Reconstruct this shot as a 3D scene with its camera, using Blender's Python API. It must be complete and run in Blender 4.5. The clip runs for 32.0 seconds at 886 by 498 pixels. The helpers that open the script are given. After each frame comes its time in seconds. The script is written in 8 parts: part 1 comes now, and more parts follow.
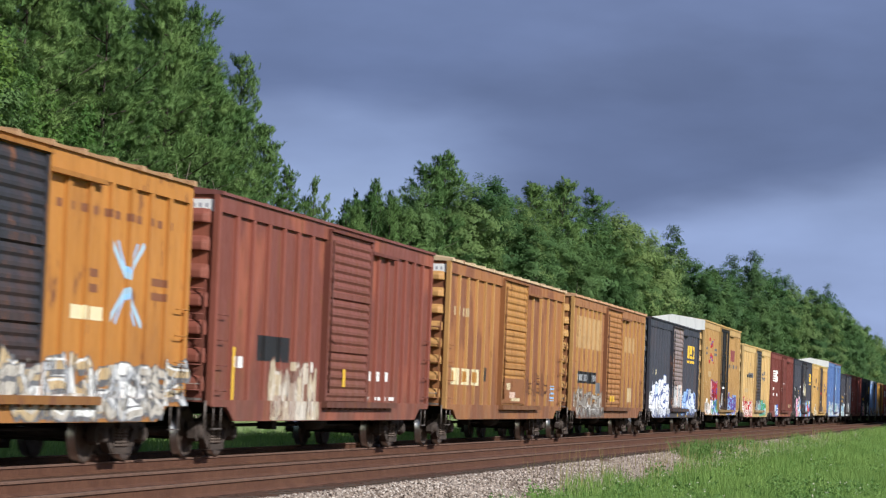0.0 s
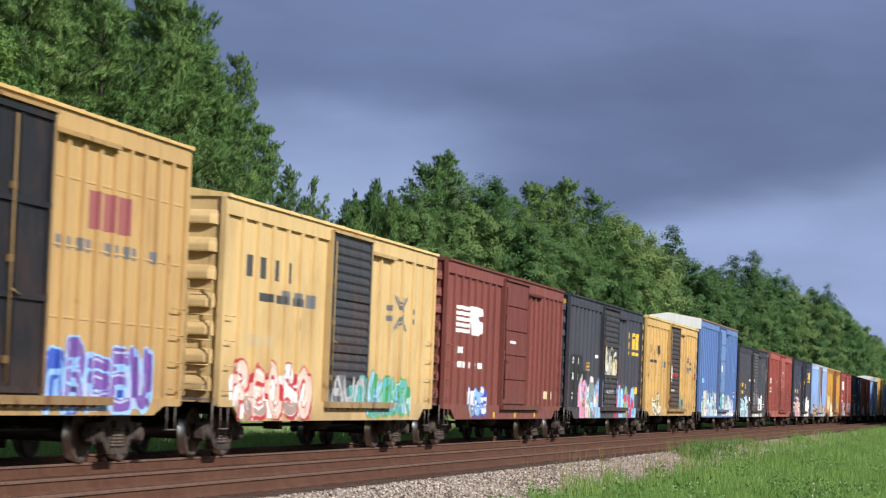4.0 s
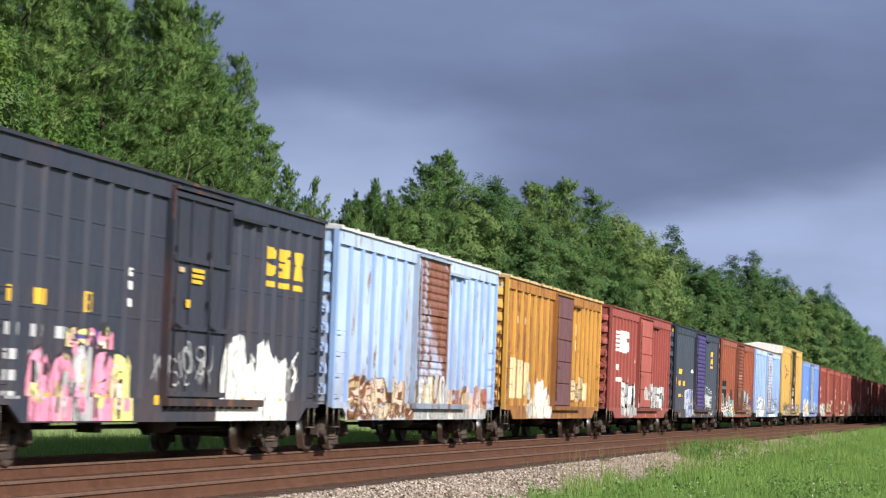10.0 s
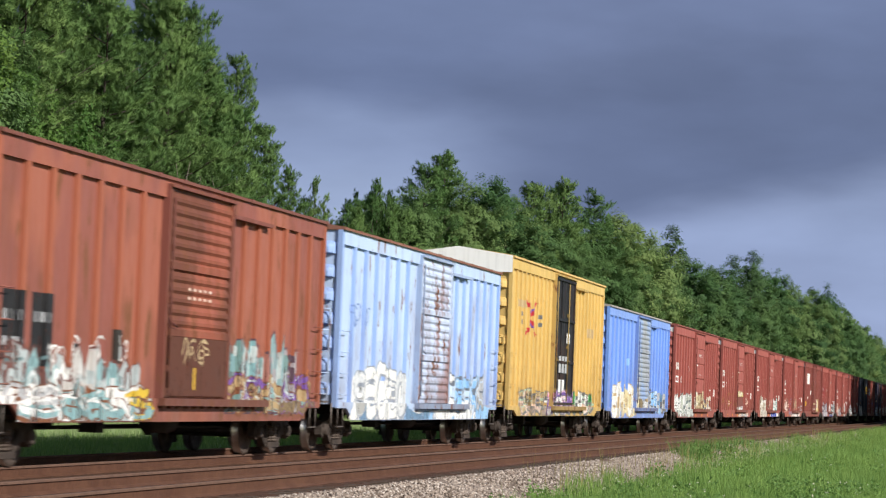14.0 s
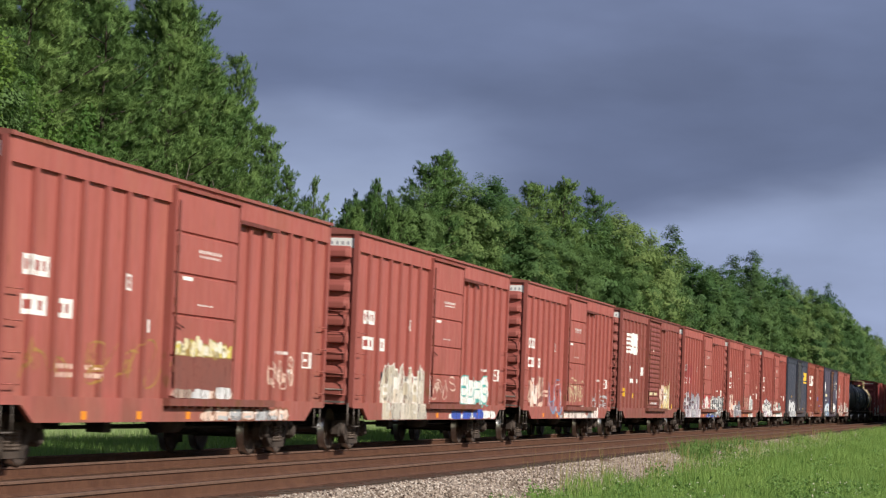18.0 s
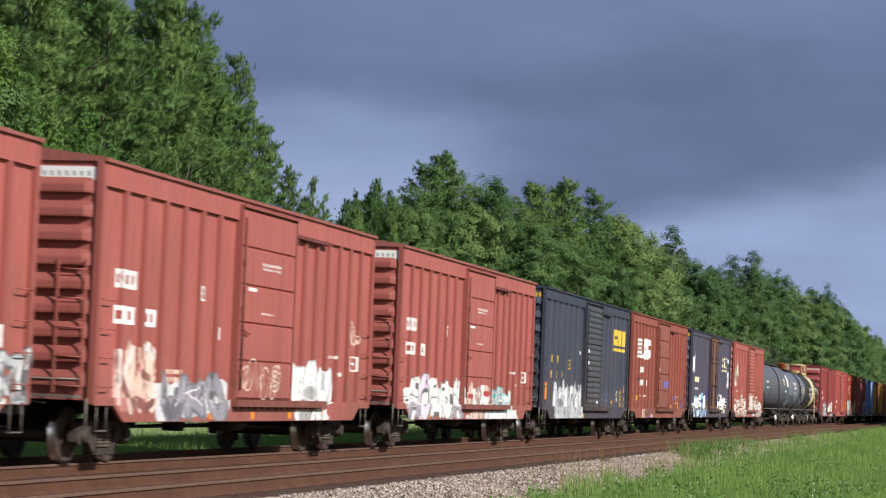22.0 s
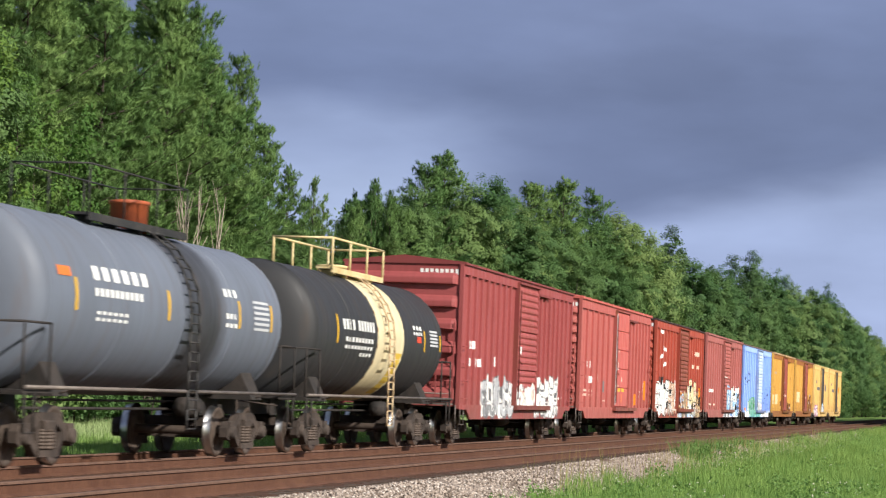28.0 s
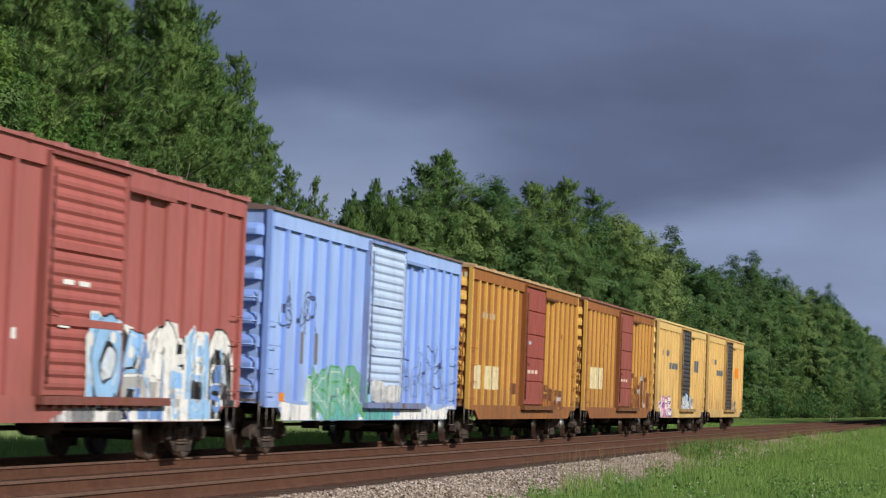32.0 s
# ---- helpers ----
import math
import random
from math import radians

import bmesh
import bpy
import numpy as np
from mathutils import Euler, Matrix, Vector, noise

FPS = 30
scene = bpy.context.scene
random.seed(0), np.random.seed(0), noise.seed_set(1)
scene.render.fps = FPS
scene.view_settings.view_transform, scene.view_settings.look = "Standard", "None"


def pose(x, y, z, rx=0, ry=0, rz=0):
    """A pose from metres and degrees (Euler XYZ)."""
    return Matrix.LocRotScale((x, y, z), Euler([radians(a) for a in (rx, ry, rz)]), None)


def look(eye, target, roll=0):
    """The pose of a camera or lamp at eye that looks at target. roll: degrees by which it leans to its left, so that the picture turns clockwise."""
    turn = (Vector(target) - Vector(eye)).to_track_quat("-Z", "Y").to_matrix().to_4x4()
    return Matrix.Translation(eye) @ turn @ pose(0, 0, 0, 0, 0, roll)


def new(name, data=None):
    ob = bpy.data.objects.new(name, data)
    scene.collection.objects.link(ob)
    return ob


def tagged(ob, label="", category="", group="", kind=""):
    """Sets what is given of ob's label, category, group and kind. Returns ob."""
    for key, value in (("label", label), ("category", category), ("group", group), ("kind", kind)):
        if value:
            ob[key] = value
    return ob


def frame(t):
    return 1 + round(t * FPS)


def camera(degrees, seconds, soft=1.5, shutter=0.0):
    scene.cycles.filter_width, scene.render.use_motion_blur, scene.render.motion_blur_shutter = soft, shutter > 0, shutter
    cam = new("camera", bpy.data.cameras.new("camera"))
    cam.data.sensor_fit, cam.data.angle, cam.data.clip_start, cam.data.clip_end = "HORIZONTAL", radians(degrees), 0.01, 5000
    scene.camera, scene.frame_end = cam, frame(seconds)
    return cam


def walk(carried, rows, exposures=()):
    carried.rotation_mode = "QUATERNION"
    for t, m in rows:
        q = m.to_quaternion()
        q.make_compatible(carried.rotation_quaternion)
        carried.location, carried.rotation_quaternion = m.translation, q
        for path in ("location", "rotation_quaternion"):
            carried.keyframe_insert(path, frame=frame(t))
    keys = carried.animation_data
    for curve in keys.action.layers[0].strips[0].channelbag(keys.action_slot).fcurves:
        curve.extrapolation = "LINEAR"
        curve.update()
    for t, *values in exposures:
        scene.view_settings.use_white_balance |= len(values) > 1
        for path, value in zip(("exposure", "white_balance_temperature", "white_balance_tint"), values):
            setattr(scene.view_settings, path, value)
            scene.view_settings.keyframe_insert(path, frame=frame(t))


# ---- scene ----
cam = camera(20.7, 32.0, soft=1.2, shutter=0.22)
EYE = (0.0, 0.0, 1.241)
YAW, PITCH, ROLL = radians(12.79), radians(3.416), 2.22
AIM = (math.cos(YAW) * math.cos(PITCH), math.sin(YAW) * math.cos(PITCH), 1.241 + math.sin(PITCH))
EXPOSURES = [(0.0, 0.33, 6000, 10), (1.0, 0.38, 5980, 10), (2.0, 0.40, 5950, 10), (3.0, 0.38, 6030, 10), (6.0, 0.36, 6150, 10), (7.0, 0.27, 6150, 10), (8.0, 0.28, 6450, 10), (9.0, 0.42, 6450, 10), (10.0, 0.55, 6450, 10), (11.0, 0.18, 6400, 10), (12.0, 0.16, 6450, 10), (13.0, 0.29, 6400, 10), (14.0, 0.32, 6350, 10), (17.0, 0.00, 6600, 10), (18.0, 0.26, 6600, 10), (19.0, 0.26, 6600, 10), (20.0, 0.30, 6500, 10), (22.0, 0.33, 6250, 10), (23.0, 0.40, 6300, 10), (24.0, 0.46, 6350, 10), (25.0, 0.60, 6400, 10), (28.0, 0.63, 6500, 10), (29.0, 0.55, 6500, 10), (30.0, 0.35, 6330, 10), (31.0, 0.16, 6330, 10), (32.0, -0.05, 6430, 10)]
walk(cam, [(0.0, look(EYE, AIM, ROLL)), (32.0, look(EYE, AIM, ROLL))], exposures=EXPOSURES)

# ---- light ----
SUN_DIR = Vector((-0.40, -0.735, 0.55)).normalized()
sun_data = bpy.data.lights.new("sun", "SUN")
sun_data.energy, sun_data.angle, sun_data.color = 4.6, radians(0.6), (1.0, 0.95, 0.87)
sun = new("sun", sun_data)
sun.rotation_mode = "QUATERNION"
sun.rotation_quaternion = SUN_DIR.to_track_quat("Z", "Y")
sun.location = (-40, -60, 60)


def build_world():
    w = bpy.data.worlds.new("storm_sky")
    scene.world = w
    w.use_nodes = True
    nt = w.node_tree
    n, lk = nt.nodes, nt.links
    n.clear()
    out = n.new("ShaderNodeOutputWorld")
    bg = n.new("ShaderNodeBackground")
    sky = n.new("ShaderNodeTexSky")
    sky.sky_type, sky.sun_disc = "NISHITA", False
    sky.sun_elevation = math.asin(SUN_DIR.z)
    sky.sun_rotation = math.atan2(SUN_DIR.x, SUN_DIR.y)
    sky.dust_density, sky.air_density = 1.5, 1.0
    bgsky = n.new("ShaderNodeBackground")
    bgsky.inputs["Strength"].default_value = 0.06
    lk.new(sky.outputs[0], bgsky.inputs["Color"])
    tc = n.new("ShaderNodeTexCoord")
    stretch = n.new("ShaderNodeMapping")
    stretch.inputs["Scale"].default_value = (5.0, 5.0, 16.0)
    lk.new(tc.outputs["Generated"], stretch.inputs["Vector"])

    def cloud_noise(scale, detail, rough=0.5):
        q = n.new("ShaderNodeTexNoise")
        q.inputs["Scale"].default_value, q.inputs["Detail"].default_value, q.inputs["Roughness"].default_value = scale, detail, rough
        lk.new(stretch.outputs[0], q.inputs["Vector"])
        return q.outputs["Fac"]

    def along(v):
        q = n.new("ShaderNodeVectorMath")
        q.operation = "DOT_PRODUCT"
        q.inputs[1].default_value = v
        lk.new(tc.outputs["Generated"], q.inputs[0])
        return q.outputs["Value"]

    def torn(value, fac, k):
        q = n.new("ShaderNodeMath")
        q.operation = "MULTIPLY_ADD"
        q.inputs[1].default_value = k
        lk.new(fac, q.inputs[0])
        lk.new(value, q.inputs[2])
        return q.outputs[0]

    def deck(value, stops):
        q = n.new("ShaderNodeValToRGB")
        cr = q.color_ramp
        cr.interpolation = "EASE"
        while len(cr.elements) < len(stops):
            cr.elements.new(0.5)
        for e, (at, c) in zip(cr.elements, stops):
            e.position, e.color = at, (*c, 1)
        lk.new(value, q.inputs["Fac"])
        return q.outputs["Color"]

    # two decks of storm cloud, each a function of the height over the horizon: a level one, and a lower one whose edge climbs
    wide = cloud_noise(1.3, 5.0)
    high = deck(torn(along((0.0, 0.0, 1.0)), wide, 0.03), [(0.0, (0.315, 0.365, 0.48)), (0.085, (0.252, 0.30, 0.405)), (0.122, (0.198, 0.24, 0.345)), (0.14, (0.120, 0.150, 0.235)), (0.17, (0.125, 0.155, 0.24)), (0.25, (0.115, 0.14, 0.215)), (1.0, (0.2, 0.23, 0.3))])
    low = deck(torn(along((-0.2215 * 0.2, 0.975 * 0.2, 1.0)), wide, 0.03), [(0.0, (0.25, 0.295, 0.415)), (0.062, (0.235, 0.28, 0.395)), (0.086, (0.108, 0.134, 0.208)), (0.125, (0.112, 0.139, 0.217)), (0.16, (0.14, 0.172, 0.265)), (0.25, (0.115, 0.14, 0.215)), (1.0, (0.2, 0.23, 0.3))])
    side = n.new("ShaderNodeMapRange")
    side.interpolation_type = "SMOOTHSTEP"
    side.inputs["From Min"].default_value, side.inputs["From Max"].default_value = 0.015, 0.11
    lk.new(torn(along((0.2215, -0.975, 0.0)), wide, 0.08), side.inputs["Value"])
    both = n.new("ShaderNodeMix")
    both.data_type = "RGBA"
    lk.new(side.outputs[0], both.inputs[0])
    lk.new(high, both.inputs[6])
    lk.new(low, both.inputs[7])
    gain = n.new("ShaderNodeMapRange")
    gain.inputs["From Min"].default_value, gain.inputs["From Max"].default_value = 0.3, 0.7
    gain.inputs["To Min"].default_value, gain.inputs["To Max"].default_value = 0.9, 1.12
    lk.new(cloud_noise(2.2, 4.0), gain.inputs["Value"])
    mul = n.new("ShaderNodeVectorMath")
    mul.operation = "SCALE"
    tint = n.new("ShaderNodeVectorMath")
    tint.operation = "MULTIPLY"
    tint.inputs[1].default_value = (1.02, 1.05, 1.135)
    lk.new(both.outputs[2], tint.inputs[0])
    lk.new(tint.outputs[0], mul.inputs[0])
    lk.new(gain.outputs[0], mul.inputs["Scale"])
    lk.new(mul.outputs[0], bg.inputs["Color"])
    bg.inputs["Strength"].default_value = 1.0
    # the sky clears towards the sun
    near = n.new("ShaderNodeVectorMath")
    near.operation = "DOT_PRODUCT"
    near.inputs[1].default_value = SUN_DIR
    lk.new(tc.outputs["Generated"], near.inputs[0])
    clear = n.new("ShaderNodeMapRange")
    clear.inputs["From Min"].default_value, clear.inputs["From Max"].default_value = -0.1, 0.75
    lk.new(near.outputs["Value"], clear.inputs["Value"])
    mix = n.new("ShaderNodeMixShader")
    lk.new(clear.outputs[0], mix.inputs[0])
    lk.new(bg.outputs[0], mix.inputs[1])
    lk.new(bgsky.outputs[0], mix.inputs[2])
    lk.new(mix.outputs[0], out.inputs["Surface"])


build_world()

# ---- plan: x along the track, y across it, z = 0 on the rail the train runs on ----
TRAIN_Y = 14.01          # middle of the far track
NEAR_Y, NEAR_Z = 10.005, 0.065   # middle and rail height of the near track
GROUND_Z, FIELD_Z = -0.55, -0.22   # the ground before the tracks, and the field behind them

# ---- materials ----


def nodes_of(name, rough=0.7, metal=0.0, spec=0.3):
    m = bpy.data.materials.new(name)
    m.use_nodes = True
    nt = m.node_tree
    b = nt.nodes["Principled BSDF"]
    b.inputs["Roughness"].default_value, b.inputs["Metallic"].default_value = rough, metal
    b.inputs["Specular IOR Level"].default_value = spec
    return m, nt, b


def mix_rgb(nt, fac, a, b):
    mx = nt.nodes.new("ShaderNodeMix")
    mx.data_type = "RGBA"
    for sock, v in ((mx.inputs[0], fac), (mx.inputs[6], a), (mx.inputs[7], b)):
        if isinstance(v, (tuple, list)):
            sock.default_value = (*v[:3], 1)
        elif isinstance(v, (int, float)):
            sock.default_value = v
        else:
            nt.links.new(v, sock)
    return mx.outputs[2]


def noise_at(nt, vec, scale, detail=4.0, rough=0.55, stretch=None):
    if stretch:
        mp = nt.nodes.new("ShaderNodeMapping")
        mp.inputs["Scale"].default_value = stretch
        nt.links.new(vec, mp.inputs["Vector"])
        vec = mp.outputs[0]
    t = nt.nodes.new("ShaderNodeTexNoise")
    t.inputs["Scale"].default_value, t.inputs["Detail"].default_value, t.inputs["Roughness"].default_value = scale, detail, rough
    nt.links.new(vec, t.inputs["Vector"])
    return t.outputs["Fac"]


def remap(nt, v, a, b, lo=0.0, hi=1.0):
    r = nt.nodes.new("ShaderNodeMapRange")
    for k, x in (("From Min", a), ("From Max", b), ("To Min", lo), ("To Max", hi)):
        r.inputs[k].default_value = x
    nt.links.new(v, r.inputs["Value"])
    return r.outputs[0]


def math_n(nt, op, a, b):
    q = nt.nodes.new("ShaderNodeMath")
    q.operation = op
    for s, v in zip(q.inputs, (a, b)):
        if isinstance(v, (int, float)):
            s.default_value = v
        else:
            nt.links.new(v, s)
    return q.outputs[0]


def bump(nt, b, height, strength, dist):
    q = nt.nodes.new("ShaderNodeBump")
    q.inputs["Strength"].default_value, q.inputs["Distance"].default_value = strength, dist
    nt.links.new(height, q.inputs["Height"])
    nt.links.new(q.outputs[0], b.inputs["Normal"])


def car_space(nt, shift):
    """A place on a car in the car's own metres: a part's own place plus where it sits on the car."""
    tc = nt.nodes.new("ShaderNodeTexCoord")
    at = nt.nodes.new("ShaderNodeAttribute")
    at.attribute_type, at.attribute_name = "OBJECT", "at"
    add = nt.nodes.new("ShaderNodeVectorMath")
    nt.links.new(tc.outputs["Object"], add.inputs[0])
    nt.links.new(at.outputs["Vector"], add.inputs[1])
    add2 = nt.nodes.new("ShaderNodeVectorMath")
    add2.inputs[1].default_value = (shift, shift * 0.37, shift * 0.19)
    nt.links.new(add.outputs[0], add2.inputs[0])
    return add.outputs[0], add2.outputs[0]


PAINTS = {}


def paint(color, seed=0, rust=0.3, fade=0.3, rust_color=(0.17, 0.07, 0.035), patch=None, patch_above=None, rough=0.55):
    """Weathered car paint: faded in blotches, streaked downwards, rusted in spots, dusty below."""
    key = (color, seed, rust, fade, rust_color, patch, patch_above, rough)
    if key in PAINTS:
        return PAINTS[key]
    grey = sum(color) / 3
    color = tuple(c * 0.98 + grey * 0.02 for c in color)
    m, nt, b = nodes_of("car_paint", rough, 0.0, 0.25)
    real, vec = car_space(nt, seed * 13.7)
    pale = tuple(min(0.9, c * 1.28 + 0.014) for c in color)
    dark = tuple(c * 0.62 for c in color)
    col = mix_rgb(nt, remap(nt, noise_at(nt, vec, 0.5, 5.0), 0.35, 0.7, 0.0, fade), color, pale)
    streak = noise_at(nt, vec, 1.0, 3.0, 0.6, (5.0, 5.0, 0.35))
    col = mix_rgb(nt, remap(nt, streak, 0.52, 0.75, 0.0, 0.35 + 0.3 * rust), col, dark)
    if patch:
        pn = noise_at(nt, vec, 0.35, 2.0, 0.5, (1.6, 1.0, 0.9))
        sep = nt.nodes.new("ShaderNodeSeparateXYZ")
        nt.links.new(real, sep.inputs[0])
        h = math_n(nt, "ADD", sep.outputs["Z"], math_n(nt, "MULTIPLY", pn, 1.2))
        if patch_above is not None:
            fac = remap(nt, h, patch_above - 0.1, patch_above + 0.1)
        else:
            fac = remap(nt, pn, 0.5, 0.56)
        col = mix_rgb(nt, math_n(nt, "MULTIPLY", fac, 0.85), col, patch)
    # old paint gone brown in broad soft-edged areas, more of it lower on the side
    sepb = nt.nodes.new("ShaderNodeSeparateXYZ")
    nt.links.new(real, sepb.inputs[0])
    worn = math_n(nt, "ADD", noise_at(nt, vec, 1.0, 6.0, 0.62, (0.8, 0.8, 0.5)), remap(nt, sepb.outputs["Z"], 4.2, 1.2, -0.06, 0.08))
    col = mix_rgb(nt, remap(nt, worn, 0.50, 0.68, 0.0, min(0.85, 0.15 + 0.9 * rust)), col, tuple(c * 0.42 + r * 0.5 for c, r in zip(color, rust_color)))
    fine = noise_at(nt, vec, 1.0, 4.0, 0.65, (16.0, 16.0, 0.9))
    col = mix_rgb(nt, remap(nt, fine, 0.55, 0.8, 0.0, 0.3 + 0.3 * rust), col, tuple(c * 0.4 + r * 0.3 for c, r in zip(color, rust_color)))
    spots = noise_at(nt, vec, 2.6, 7.0, 0.68, (1.3, 1.3, 0.42))
    lim = 0.72 - 0.27 * rust
    rf = remap(nt, spots, lim, lim + 0.07)
    col = mix_rgb(nt, math_n(nt, "MULTIPLY", rf, min(1.0, 0.5 + rust)), col, rust_color)
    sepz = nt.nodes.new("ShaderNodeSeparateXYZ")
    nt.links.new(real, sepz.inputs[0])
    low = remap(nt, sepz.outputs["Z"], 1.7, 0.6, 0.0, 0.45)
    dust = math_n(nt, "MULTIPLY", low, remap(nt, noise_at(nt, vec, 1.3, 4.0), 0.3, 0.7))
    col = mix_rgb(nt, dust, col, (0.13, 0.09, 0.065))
    nt.links.new(col, b.inputs["Base Color"])
    nt.links.new(remap(nt, spots, 0.4, 0.7, rough - 0.08, 0.85), b.inputs["Roughness"])
    wav = math_n(nt, "ADD", noise_at(nt, vec, 1.6, 2.0), math_n(nt, "MULTIPLY", rf, 0.12))
    bump(nt, b, wav, 0.35, 0.02)
    PAINTS[key] = m
    return m


FLATS = {}


def sprayed(color, wear=0.35):
    """Lettering and sprayed paint: thin, worn, with the body's dirt over it."""
    key = (color, wear)
    if key in FLATS:
        return FLATS[key]
    m, nt, b = nodes_of("sprayed_paint", 0.6, 0.0, 0.3)
    real, vec = car_space(nt, len(FLATS) * 3.1)
    col = mix_rgb(nt, remap(nt, noise_at(nt, vec, 2.5, 6.0, 0.65), 0.5, 0.75, 0.0, wear), color, tuple(c * 0.5 + 0.03 for c in color))
    streak = noise_at(nt, vec, 1.0, 4.0, 0.6, (9.0, 9.0, 0.8))
    col = mix_rgb(nt, remap(nt, streak, 0.55, 0.7, 0.0, wear), col, tuple(c * 0.6 for c in color))
    nt.links.new(col, b.inputs["Base Color"])
    if wear > 0.5:
        # worn through to the car's own paint in downward scratches and chips
        k = 0.585 - max(0.0, wear - 0.6) * 0.28
        gone = math_n(nt, "MAXIMUM", remap(nt, noise_at(nt, real, 1.0, 5.0, 0.7, (7.0, 7.0, 1.5)), k, k + 0.075, 0.0, 0.85), remap(nt, noise_at(nt, real, 9.0, 4.0, 0.7), 0.63, 0.70, 0.0, 0.8))
        clear = nt.nodes.new("ShaderNodeBsdfTransparent")
        mx = nt.nodes.new("ShaderNodeMixShader")
        nt.links.new(gone, mx.inputs[0])
        nt.links.new(b.outputs[0], mx.inputs[1])
        nt.links.new(clear.outputs[0], mx.inputs[2])
        nt.links.new(mx.outputs[0], nt.nodes["Material Output"].inputs["Surface"])
    FLATS[key] = m
    return m


def grimy(name, color, other, rough=0.8, metal=0.0, scale=4.0, strength=0.3):
    m, nt, b = nodes_of(name, rough, metal, 0.3)
    tc = nt.nodes.new("ShaderNodeTexCoord")
    info = nt.nodes.new("ShaderNodeObjectInfo")
    add = nt.nodes.new("ShaderNodeVectorMath")
    nt.links.new(tc.outputs["Object"], add.inputs[0])
    cmb = nt.nodes.new("ShaderNodeCombineXYZ")
    nt.links.new(math_n(nt, "MULTIPLY", info.outputs["Random"], 40.0), cmb.inputs[0])
    nt.links.new(cmb.outputs[0], add.inputs[1])
    v = noise_at(nt, add.outputs[0], scale, 6.0, 0.6)
    col = mix_rgb(nt, remap(nt, v, 0.35, 0.65), color, other)
    v2 = noise_at(nt, add.outputs[0], scale * 6, 4.0, 0.6)
    col = mix_rgb(nt, remap(nt, v2, 0.5, 0.8, 0.0, 0.5), col, tuple(c * 0.45 for c in color))
    nt.links.new(col, b.inputs["Base Color"])
    bump(nt, b, math_n(nt, "ADD", v, v2), strength, 0.02)
    return m


M_FRAME = grimy("grimy_cast_steel", (0.034, 0.026, 0.022), (0.072, 0.054, 0.044))
M_UNDER = grimy("dark_underframe", (0.02, 0.018, 0.017), (0.04, 0.032, 0.028))
M_WHEEL = grimy("rusty_wheel_steel", (0.065, 0.046, 0.036), (0.105, 0.08, 0.065), 0.6, 0.3)
M_TREAD = grimy("polished_tread", (0.55, 0.55, 0.55), (0.4, 0.39, 0.38), 0.28, 1.0, 8.0, 0.05)
M_RAIL = grimy("rusty_rail", (0.078, 0.033, 0.019), (0.112, 0.052, 0.030), 0.7, 0.0, 3.0, 0.3)
M_RAILTOP = grimy("worn_rail_head", (0.150, 0.086, 0.060), (0.100, 0.058, 0.042), 0.85, 0.0, 6.0, 0.1)
M_TIE = grimy("creosoted_timber", (0.055, 0.038, 0.028), (0.10, 0.075, 0.055), 0.95, 0.0, 5.0, 0.6)
M_GRAB = grimy("dull_steel_rod", (0.12, 0.10, 0.09), (0.2, 0.17, 0.15), 0.6, 0.4)
M_TRUNK = grimy("pine_bark", (0.045, 0.036, 0.028), (0.085, 0.068, 0.056), 0.95, 0.0, 6.0, 0.8)


def ground_material():
    m, nt, b = nodes_of("grassy_soil", 0.95, 0.0, 0.1)
    tc = nt.nodes.new("ShaderNodeTexCoord")
    v = noise_at(nt, tc.outputs["Object"], 0.12, 6.0)
    v2 = noise_at(nt, tc.outputs["Object"], 3.0, 6.0, 0.7)
    col = mix_rgb(nt, remap(nt, v, 0.35, 0.65), (0.09, 0.16, 0.035), (0.16, 0.23, 0.07))
    col = mix_rgb(nt, remap(nt, v2, 0.5, 0.75), col, (0.04, 0.065, 0.018))
    nt.links.new(col, b.inputs["Base Color"])
    bump(nt, b, v2, 0.8, 0.1)
    return m


def ballast_material():
    m, nt, b = nodes_of("crushed_stone", 0.95, 0.0, 0.15)
    tc = nt.nodes.new("ShaderNodeTexCoord")
    vo = nt.nodes.new("ShaderNodeTexVoronoi")
    vo.inputs["Scale"].default_value = 16.0
    nt.links.new(tc.outputs["Object"], vo.inputs["Vector"])
    sep = nt.nodes.new("ShaderNodeSeparateXYZ")
    nt.links.new(tc.outputs["Object"], sep.inputs[0])
    grey = mix_rgb(nt, vo.outputs["Color"], (0.17, 0.135, 0.11), (0.36, 0.295, 0.245))
    brown = mix_rgb(nt, vo.outputs["Color"], (0.054, 0.028, 0.019), (0.120, 0.063, 0.041))
    wob = math_n(nt, "MULTIPLY", noise_at(nt, tc.outputs["Object"], 1.2, 4.0), 0.7)
    col = mix_rgb(nt, remap(nt, math_n(nt, "ADD", sep.outputs["Y"], wob), 8.5, 8.9), grey, brown)
    nt.links.new(col, b.inputs["Base Color"])
    bump(nt, b, vo.outputs["Distance"], 1.0, 0.05)
    return m


def leaf_material(name, a, c, translucent=0.35, vary=0.5, single=0.28):
    m, nt, b = nodes_of(name, 0.65, 0.0, 0.25)
    geo = nt.nodes.new("ShaderNodeNewGeometry")
    info = nt.nodes.new("ShaderNodeObjectInfo")
    tc = nt.nodes.new("ShaderNodeTexCoord")
    patch = remap(nt, noise_at(nt, tc.outputs["Object"], 1.1, 3.0), 0.32, 0.68, 0.0, 0.78 - single)
    col = mix_rgb(nt, math_n(nt, "ADD", patch, math_n(nt, "MULTIPLY", geo.outputs["Random Per Island"], single)), a, c)
    hsv = nt.nodes.new("ShaderNodeHueSaturation")
    nt.links.new(col, hsv.inputs["Color"])
